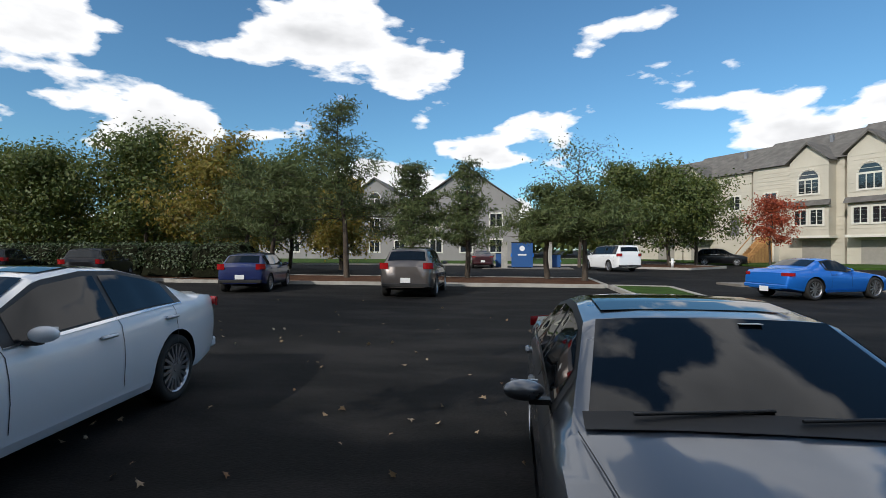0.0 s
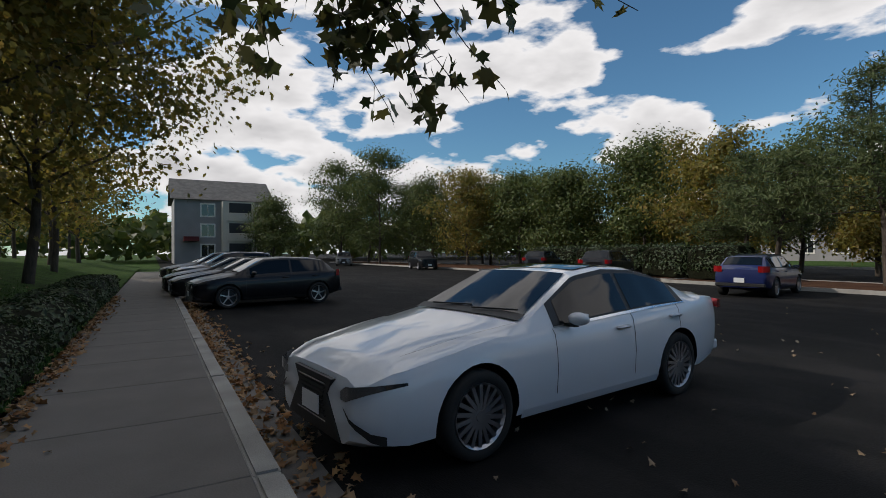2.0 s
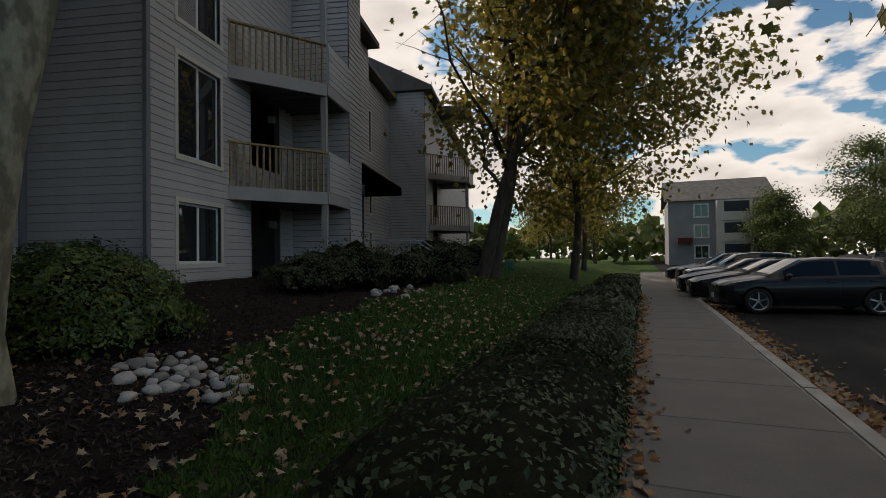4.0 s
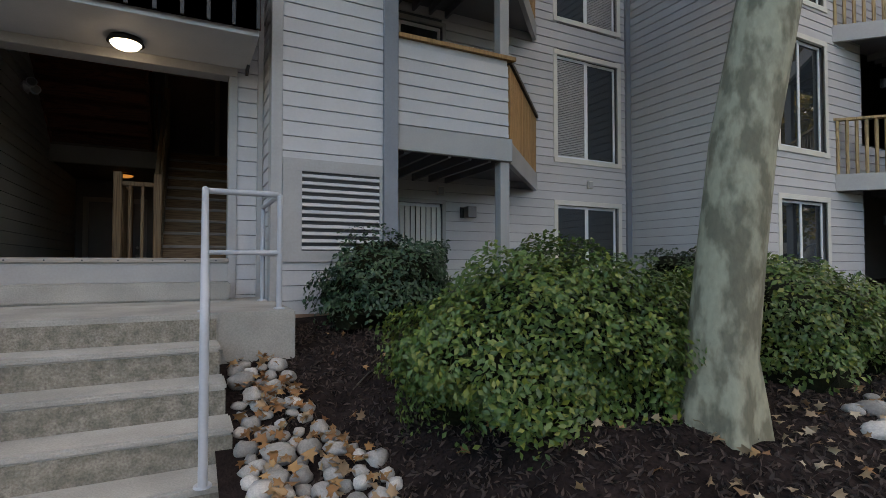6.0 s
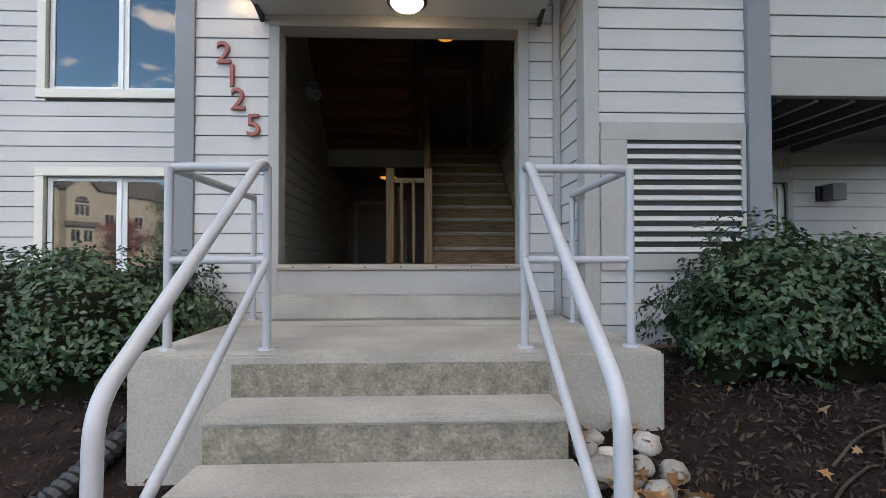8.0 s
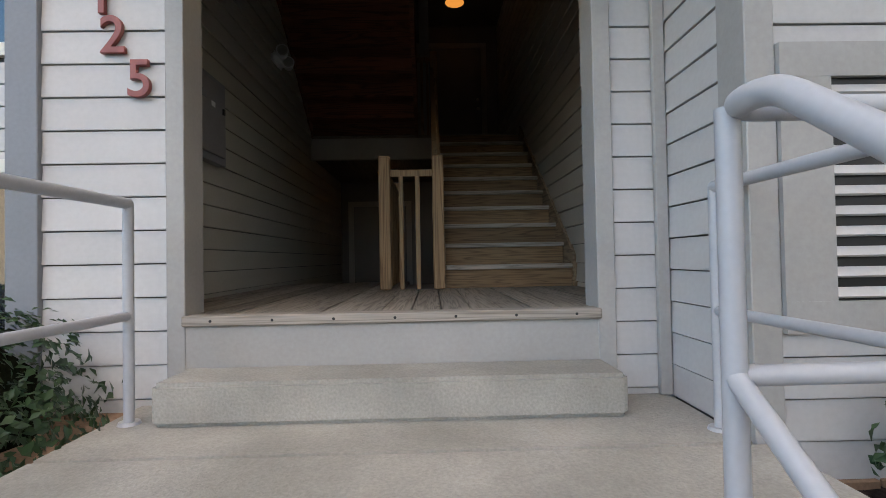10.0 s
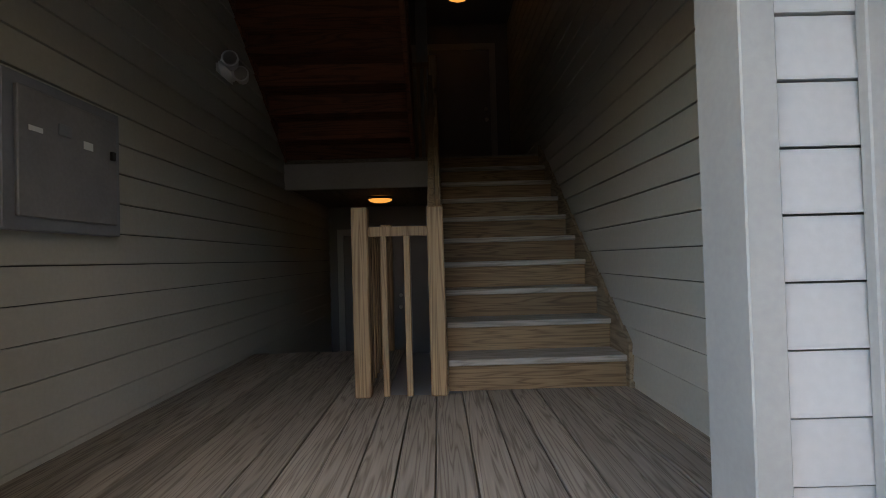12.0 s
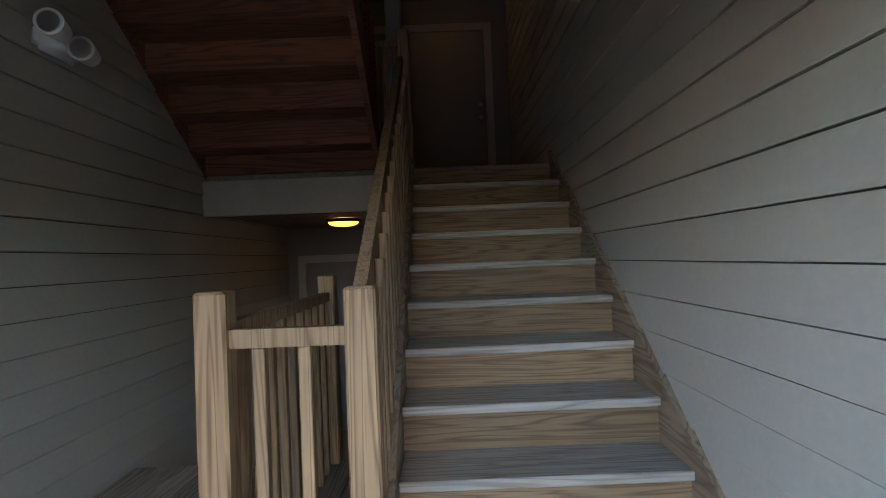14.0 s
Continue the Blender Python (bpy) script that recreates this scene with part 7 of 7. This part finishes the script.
for k in range(3):
    z = 0.3 + 2.7 * k
    # flat black panel painted for the shade of a recessed balcony
    solid("balcony_recess", (-2.6, 0.2, -1.63, -1.58, z + 1.1, z + 2.4), M["black"], fb)
    solid("balcony_front", (-2.8, 0.4, -1.75, -1.6, z, z + 1.05), M["beige"], fb)
    far_window(fb, -5.8, 0, z + 0.7, 1.5, 1.5)
    far_window(fb, 1.2, 0, z + 0.7, 1.2, 1.5)
solid("awning", (-8.0, -6.2, -1.4, 0, 3.0, 3.6), M["awning"], fb, "red canvas awning")

# ---- trees round the lot ----
def lot_tree(kind, lx, ly, *a, **k):
    q = LOT @ Vector((lx, ly, ASPH_Z + 0.1))
    return kind(a[0], q.x, q.y, q.z, *a[1:], **k)


pl = "pine with open layered branches on the lot's island"
lot_tree(pine, 8.6, -26.5, "pine_tree", 8.7, 3.0, pl, seed=2, trunk=0.17, lean=(0.5, 0.2))
lot_tree(pine, 13.2, -27.2, "pine_tree", 5.9, 2.6, pl, seed=3, lean=(-0.6, 0))
lot_tree(pine, 5.2, -26.8, "pine_tree", 5.6, 2.4, pl, seed=4)
lot_tree(pine, 2.4, -27.0, "pine_tree", 5.6, 2.1, pl, seed=8, bare=0.3)
lot_tree(pine, -1.6, -26.6, "pine_tree", 4.4, 2.6, pl, seed=5, bare=0.45)
lot_tree(pine, -3.2, -25.4, "pine_tree", 4.2, 2.7, pl, seed=6, bare=0.5)
lot_tree(pine, 15.8, -29.5, "pine_tree", 6.6, 2.8, pl, seed=7)
dl = "leafy deciduous tree across the parking lot"
D = [(30, -40, 10, 5.5, "autumn"), (18, -40, 9, 5, "oak"), (43, -40, 10, 6, "oak"), (54, -38, 10, 6, "autumn"), (66, -27, 12, 5, "oak"), (27, -35, 10.5, 4.6, "oak"), (20.5, -34, 9.0, 4.0, "autumn"), (33, -33, 8.6, 4.2, "oak"), (40, -33, 9.0, 4.4, "oak"), (45, -30, 10.0, 4.2, "autumn"), (51, -29, 9.6, 4.6, "oak"), (57, -25, 14.5, 4.8, "oak"), (64, -22.5, 13.5, 4.6, "oak"), (70, -15, 9.0, 4.2, "oak"), (37, -37, 8.0, 3.8, "autumn"), (48, -35, 9.0, 4.2, "oak"), (60, -31, 9.5, 4.5, "oak"), (13, -38, 6.6, 3.2, "autumn"), (24, -43, 9.0, 4.2, "oak")]
for i, (lx, ly, h_, sp_, mt_) in enumerate(D):
    sp_ *= 1.15
    lot_tree(tree, lx, ly, "deciduous_tree", h_, sp_, M[mt_], M["bark"], dl if mt_ == "oak" else "tree turning yellow across the parking lot", seed=40 + i, per=150, leaf=0.27, limbs=15, clumps=6, trunk=0.17, first=0.14, clump_r=0.15)
lot_tree(tree, -5.5, -46.0, "deciduous_tree", 11.0, 4.8, M["oak"], M["bark"], "half-bare tree above the bins", seed=61, per=14, leaf=0.22, limbs=18, clumps=8, trunk=0.17)
for i, (lx, ly, h_) in enumerate(((-9.5, -47.5, 9.3), (-13.4, -48.0, 8.8), (-16.5, -50.5, 8.2), (-12.0, -56.0, 9.4))):
    lot_tree(tree, lx, ly, "deciduous_tree", h_, 4.0, M["oak"], M["bark"], "dense green tree beside the townhouses", seed=70 + i, per=170, leaf=0.26, limbs=14, clumps=5, trunk=0.18, first=0.2)
lot_tree(tree, -23.0, -51.0, "maple_tree", 6.4, 2.7, M["maple"], M["bark"], "small maple with red autumn leaves", seed=80, per=95, leaf=0.22, limbs=11, clumps=5, trunk=0.12, first=0.3)
# tall hedge behind the black crossovers
for i in range(-1, 5):
    q = LOT @ Vector((18.2 + i * 3.4, -26.2 - i * 0.75, ASPH_Z + 0.1))
    hb = bush("tall_hedge", q.x, q.y, q.z, 1.85, 0.9, 1.85, 1700, 0.16, M["hedge"], "tall clipped hedge behind the parked cars", "hedge", seed=90 + i, amp=0.1, boxy=6.0, core=0.88)
    hb.rotation_euler.z = radians(-13 - 12)
# trees on the lawn beside the house
ll = "yellowing sycamore on the lawn beside the pavement"
tree("sycamore_tree", 17.2, -6.3, 0.3, 12.5, 8.6, M["sycautumn"], M["bark"], ll, trunk=0.30, first=0.28, limbs=16, clumps=7, per=250, leaf=0.20, lean=(1.2, -1.8), skip=1.3, seed=101, lobed=True, clump_r=0.12, gap=0.85)
tree("sycamore_tree", 16.7, -6.0, 0.3, 11.5, 7.4, M["sycautumn"], M["bark"], ll, trunk=0.24, first=0.3, limbs=12, clumps=6, per=170, leaf=0.20, lean=(0.6, -3.0), skip=0.9, seed=102, lobed=True, clump_r=0.12, gap=0.8)
for i, (x, y, h_) in enumerate(((31, -11.0, 9.5), (39, -11.5, 9), (47, -14.0, 9.5), (53, -10.5, 10), (62, -15, 10), (70, -10, 10))):
    tree("sycamore_tree", x, y, -0.1, h_, 4.8, M["autumn"], M["bark"], ll, trunk=0.17, limbs=11, clumps=5, per=80, leaf=0.28, seed=110 + i, lobed=False, gap=0.9)

tree("sycamore_tree", 22.6, -9.5, -0.05, 11.0, 6.6, M["sycautumn"], M["bark"], ll, trunk=0.19, first=0.26, limbs=15, clumps=7, per=105, leaf=0.20, lean=(0.4, -0.6), seed=131, lobed=True, clump_r=0.13)

# woods in the distance, all round
n_ = 42000
a0 = rng.uniform(0, 2 * math.pi, n_)
r0 = rng.uniform(95, 150, n_)
hh = np.array([7.5 + 4.5 * noise.noise(Vector((math.cos(t) * 9, math.sin(t) * 9, 0.0))) + 2.0 * noise.noise(Vector((math.cos(t) * 40, math.sin(t) * 40, 3.0))) for t in a0])
zz = hh * np.sqrt(rng.uniform(0, 1, n_))
pos = np.stack([np.cos(a0) * r0, np.sin(a0) * r0 - 10, zz], 1)
tagged(new("far_woods", leaf_mesh("far_woods", pos, rng.normal(0, 1, (n_, 3)), 2.0, M["oak"], narrow=0.9)), "distant woods beyond the houses", "woods", kind="stuff")

# ---- river stones, fallen leaves, grass and other small things ----
STONES = []
for k in range(7):
    bm = bmesh.new()
    bmesh.ops.create_icosphere(bm, subdivisions=2, radius=1.0)
    for v in bm.verts:
        v.co *= 1 + 0.42 * noise.noise(v.co * 1.3 + Vector((k * 9.3, 0, 0))) + 0.06 * noise.noise(v.co * 3 + Vector((k, 4, 0)))
        v.co.z *= 0.72
    STONES.append(mesh_of("stone", bm, M["stone"], True))
rs_ = random.Random(3)


def stones(n, inside, group, lo=0.038, hi=0.095):
    """Rounded stones lying side by side on the bed; inside() gives a random place."""
    laid = []
    for _ in range(n * 14):
        x, y = inside()
        r = rs_.uniform(lo, hi)
        if all((x - a) ** 2 + (y - b) ** 2 > (0.86 * (r + c)) ** 2 for a, b, c in laid):
            laid.append((x, y, r))
            ob = new("river_stone", STONES[rs_.randrange(7)])
            ob.matrix_basis = Matrix.Translation((x, y, bed_height(x, y) + r * 0.30)) @ Matrix.Rotation(rs_.random() * 6.28, 4, "Z") @ Matrix.Rotation(rs_.uniform(-0.3, 0.3), 4, "X") @ Matrix.Diagonal((r * 1.2, r * 0.92, r, 1))
            tagged(ob, "rounded pale river stone on the mulch", "stone", group)
            if len(laid) >= n:
                break


def beside_steps():
    y = rs_.uniform(-4.0, -1.98)
    lo_ = 1.02 if y > -3.2 else 1.05
    wide = 0.34 + 0.28 * smooth(-2.0, -3.4, y)
    return lo_ + rs_.random() * wide, y


stones(120, beside_steps, "stones beside the steps")
stones(46, lambda: (4.26 + rs_.gauss(0, 0.17), -4.80 + rs_.gauss(0, 0.15)), "stones beside the lawn", 0.03, 0.068)
stones(60, lambda: (-0.66 - rs_.random() * 0.75, rs_.uniform(-3.9, -2.1)), "stones beside the steps")
stones(14, lambda: (10.2 + rs_.gauss(0, 0.5), -5.0 + rs_.gauss(0, 0.2)), "stones beside the lawn")


def scatter(name, label, category, n, place, size, mat, lift=0.012, lobed=True, flat=1.4, narrow=0.55):
    p = np.array([place() for _ in range(n)])
    z = np.array([lift + height_at(x, y) for x, y in p])
    nr = rng.normal(0, 0.35, (n, 3)) + np.array((0, 0, flat))
    tagged(new(name, leaf_mesh(name, np.column_stack((p, z)), nr, size, mat, lobed, 0.0, narrow, 4.5 if lobed else 1.0)), label, category, kind="stuff")


def height_at(x, y):
    q = LOT_INV @ Vector((x, y, 0))
    if q.y < -1.9:
        return ASPH_Z
    if q.y < 0:
        return SW_Z
    if -0.55 < x < 0.98 and y < -3.1:
        return SW_Z * smooth(-3.5, -7.0, y)
    return bed_height(x, y) + (0.02 if LAWN(x, y) else 0)


def on_lawn():
    while True:
        x, y = 2.7 + abs(rs_.gauss(0, 7.0)), rs_.uniform(-9.5, -3.9)
        if LAWN(x, y) and not in_lot(x, y):
            return x, y


def on_bed():
    while True:
        x, y = rs_.gauss(2.8, 2.6), rs_.uniform(-6.0, -1.2)
        if not ON_STEPS(x, y) and not in_lot(x, y) and not (-0.55 < x < 1.0):
            return x, y


def in_gutter():
    lx = rs_.uniform(1.0, 18.0) if rs_.random() < 0.8 else rs_.uniform(-6, 1)
    q = LOT @ Vector((lx, -1.93 - abs(rs_.gauss(0, 0.22)), 0))
    return q.x, q.y


def by_hedge():
    q = LOT @ Vector((rs_.uniform(1.5, 20), -abs(rs_.gauss(0, 0.14)), 0))
    return q.x, q.y


M["litter_pale"] = leafy("pale_fallen_leaves", [(0.26, 0.17, 0.09), (0.36, 0.27, 0.17), (0.20, 0.11, 0.05), (0.42, 0.35, 0.25)], 0.85, 0.1)
M["chips"] = leafy("mulch_chips", [(0.030, 0.020, 0.016), (0.050, 0.032, 0.025), (0.075, 0.05, 0.04), (0.022, 0.016, 0.014)], 0.95, 0.0)
M["blades"] = leafy("grass_blades", [(0.030, 0.085, 0.012), (0.045, 0.11, 0.016), (0.07, 0.14, 0.02)], 0.6, 0.25)
scatter("fallen_leaves_lawn", "dry brown leaves scattered on the lawn", "fallen leaves", 1700, on_lawn, 0.062, M["litter_pale"], 0.05)
scatter("fallen_leaves_bed", "dry brown leaves on the mulch", "fallen leaves", 200, on_bed, 0.058, M["leaf_litter"], 0.03)
scatter("fallen_leaves_steps", "orange-brown leaves between the stones", "fallen leaves", 210, beside_steps, 0.07, M["leaf_litter"], 0.06)
scatter("fallen_leaves_trunk", "dry leaves round the sycamore's foot", "fallen leaves", 190, lambda: (3.6 + rs_.gauss(0, 0.8), -4.75 + rs_.gauss(0, 0.4)), 0.055, M["litter_pale"], 0.03)
scatter("fallen_leaves_gutter", "brown leaves gathered in the gutter", "fallen leaves", 1400, in_gutter, 0.08, M["leaf_litter"], 0.02)
def on_lot():
    q = LOT @ Vector((rs_.uniform(-4, 9), -2.3 - abs(rs_.gauss(0, 5.0)), 0))
    return q.x, q.y


scatter("fallen_leaves_lot", "single dry leaves on the asphalt", "fallen leaves", 260, on_lot, 0.06, M["litter_pale"], 0.02)
scatter("fallen_leaves_pavement", "brown leaves along the hedge", "fallen leaves", 700, by_hedge, 0.08, M["leaf_litter"], 0.015)
scatter("mulch_chips", "shredded bark chips of the mulch bed", "mulch", 26000, on_bed, 0.05, M["chips"], 0.008, False, 0.5, 0.30)
n_ = 42000
p = np.array([on_lawn() for _ in range(n_)])
z = np.array([height_at(x, y) + 0.02 for x, y in p])
me = leaf_mesh("grass_blades", np.column_stack((p, z)), rng.normal(0, 1, (n_, 3)) * np.array((1, 1, 0.15)), 0.075, M["blades"], False, -3.0, 0.14)
tagged(new("grass_blades", me), "short green grass blades of the lawn", "grass", kind="stuff")

# corrugated drain pipe by the dark bush
pipe = thing("drain_pipe", "black corrugated drain pipe lying on the bed", "drain pipe")
path = [Vector((x, y, bed_height(x, y) + 0.055)) for x, y in ((-2.3, -2.9), (-1.75, -2.52), (-1.40, -2.27), (-1.25, -2.08), (-1.17, -1.78), (-1.13, -1.2))]
cp = []
for a, b in zip(path, path[1:]):
    cp += [a.lerp(b, i / 16) for i in range(16)]
bm = bmesh.new()
rings = []
for i, c in enumerate(cp):
    d = (cp[min(i + 1, len(cp) - 1)] - cp[max(i - 1, 0)]).normalized()
    s_ = d.cross(Vector((0, 0, 1))).normalized()
    w_ = d.cross(s_)
    r = 0.062 if i % 2 else 0.050
    rings.append([bm.verts.new(c + (s_ * math.cos(a) + w_ * math.sin(a)) * r) for a in (2 * math.pi * k / 12 for k in range(12))])
for a, b in zip(rings, rings[1:]):
    for k in range(12):
        bm.faces.new((a[k], a[(k + 1) % 12], b[(k + 1) % 12], b[k]))
part("corrugated_tube", bm, M["black"], pipe)

# twigs on the mulch, green hose on the far lawn
for a, b in (((1.75, -2.55), (2.05, -2.40)), ((1.95, -2.35), (2.35, -2.2)), ((2.0, -2.6), (2.25, -2.25))):
    t_ = thing("twig", "thin dry twig on the mulch", "twig", group="twigs")
    tube("stick", [(a[0], a[1], bed_height(*a) + 0.02), ((a[0] + b[0]) / 2, (a[1] + b[1]) / 2 + 0.03, bed_height((a[0] + b[0]) / 2, (a[1] + b[1]) / 2) + 0.03), (b[0], b[1], bed_height(*b) + 0.015)], 0.006, M["bark"], t_)
M["hose"] = material("green_hose", (0.01, 0.22, 0.12), 0.4, vary=0.1, bump=0)
hr = thing("hose_reel", "green garden hose coiled on a stand", "hose reel", pose(22.0, -6.9, 0.15))
for k in range(6):
    tube("hose_coil", [(0.38 * math.cos(i * 0.628), 0.06 * k - 0.15, 0.62 + 0.38 * math.sin(i * 0.628)) for i in range(11)], 0.024, M["hose"], hr)
solid("stand", (-0.05, 0.05, -0.2, 0.2, 0, 0.62), M["black"], hr)
lay_boards()
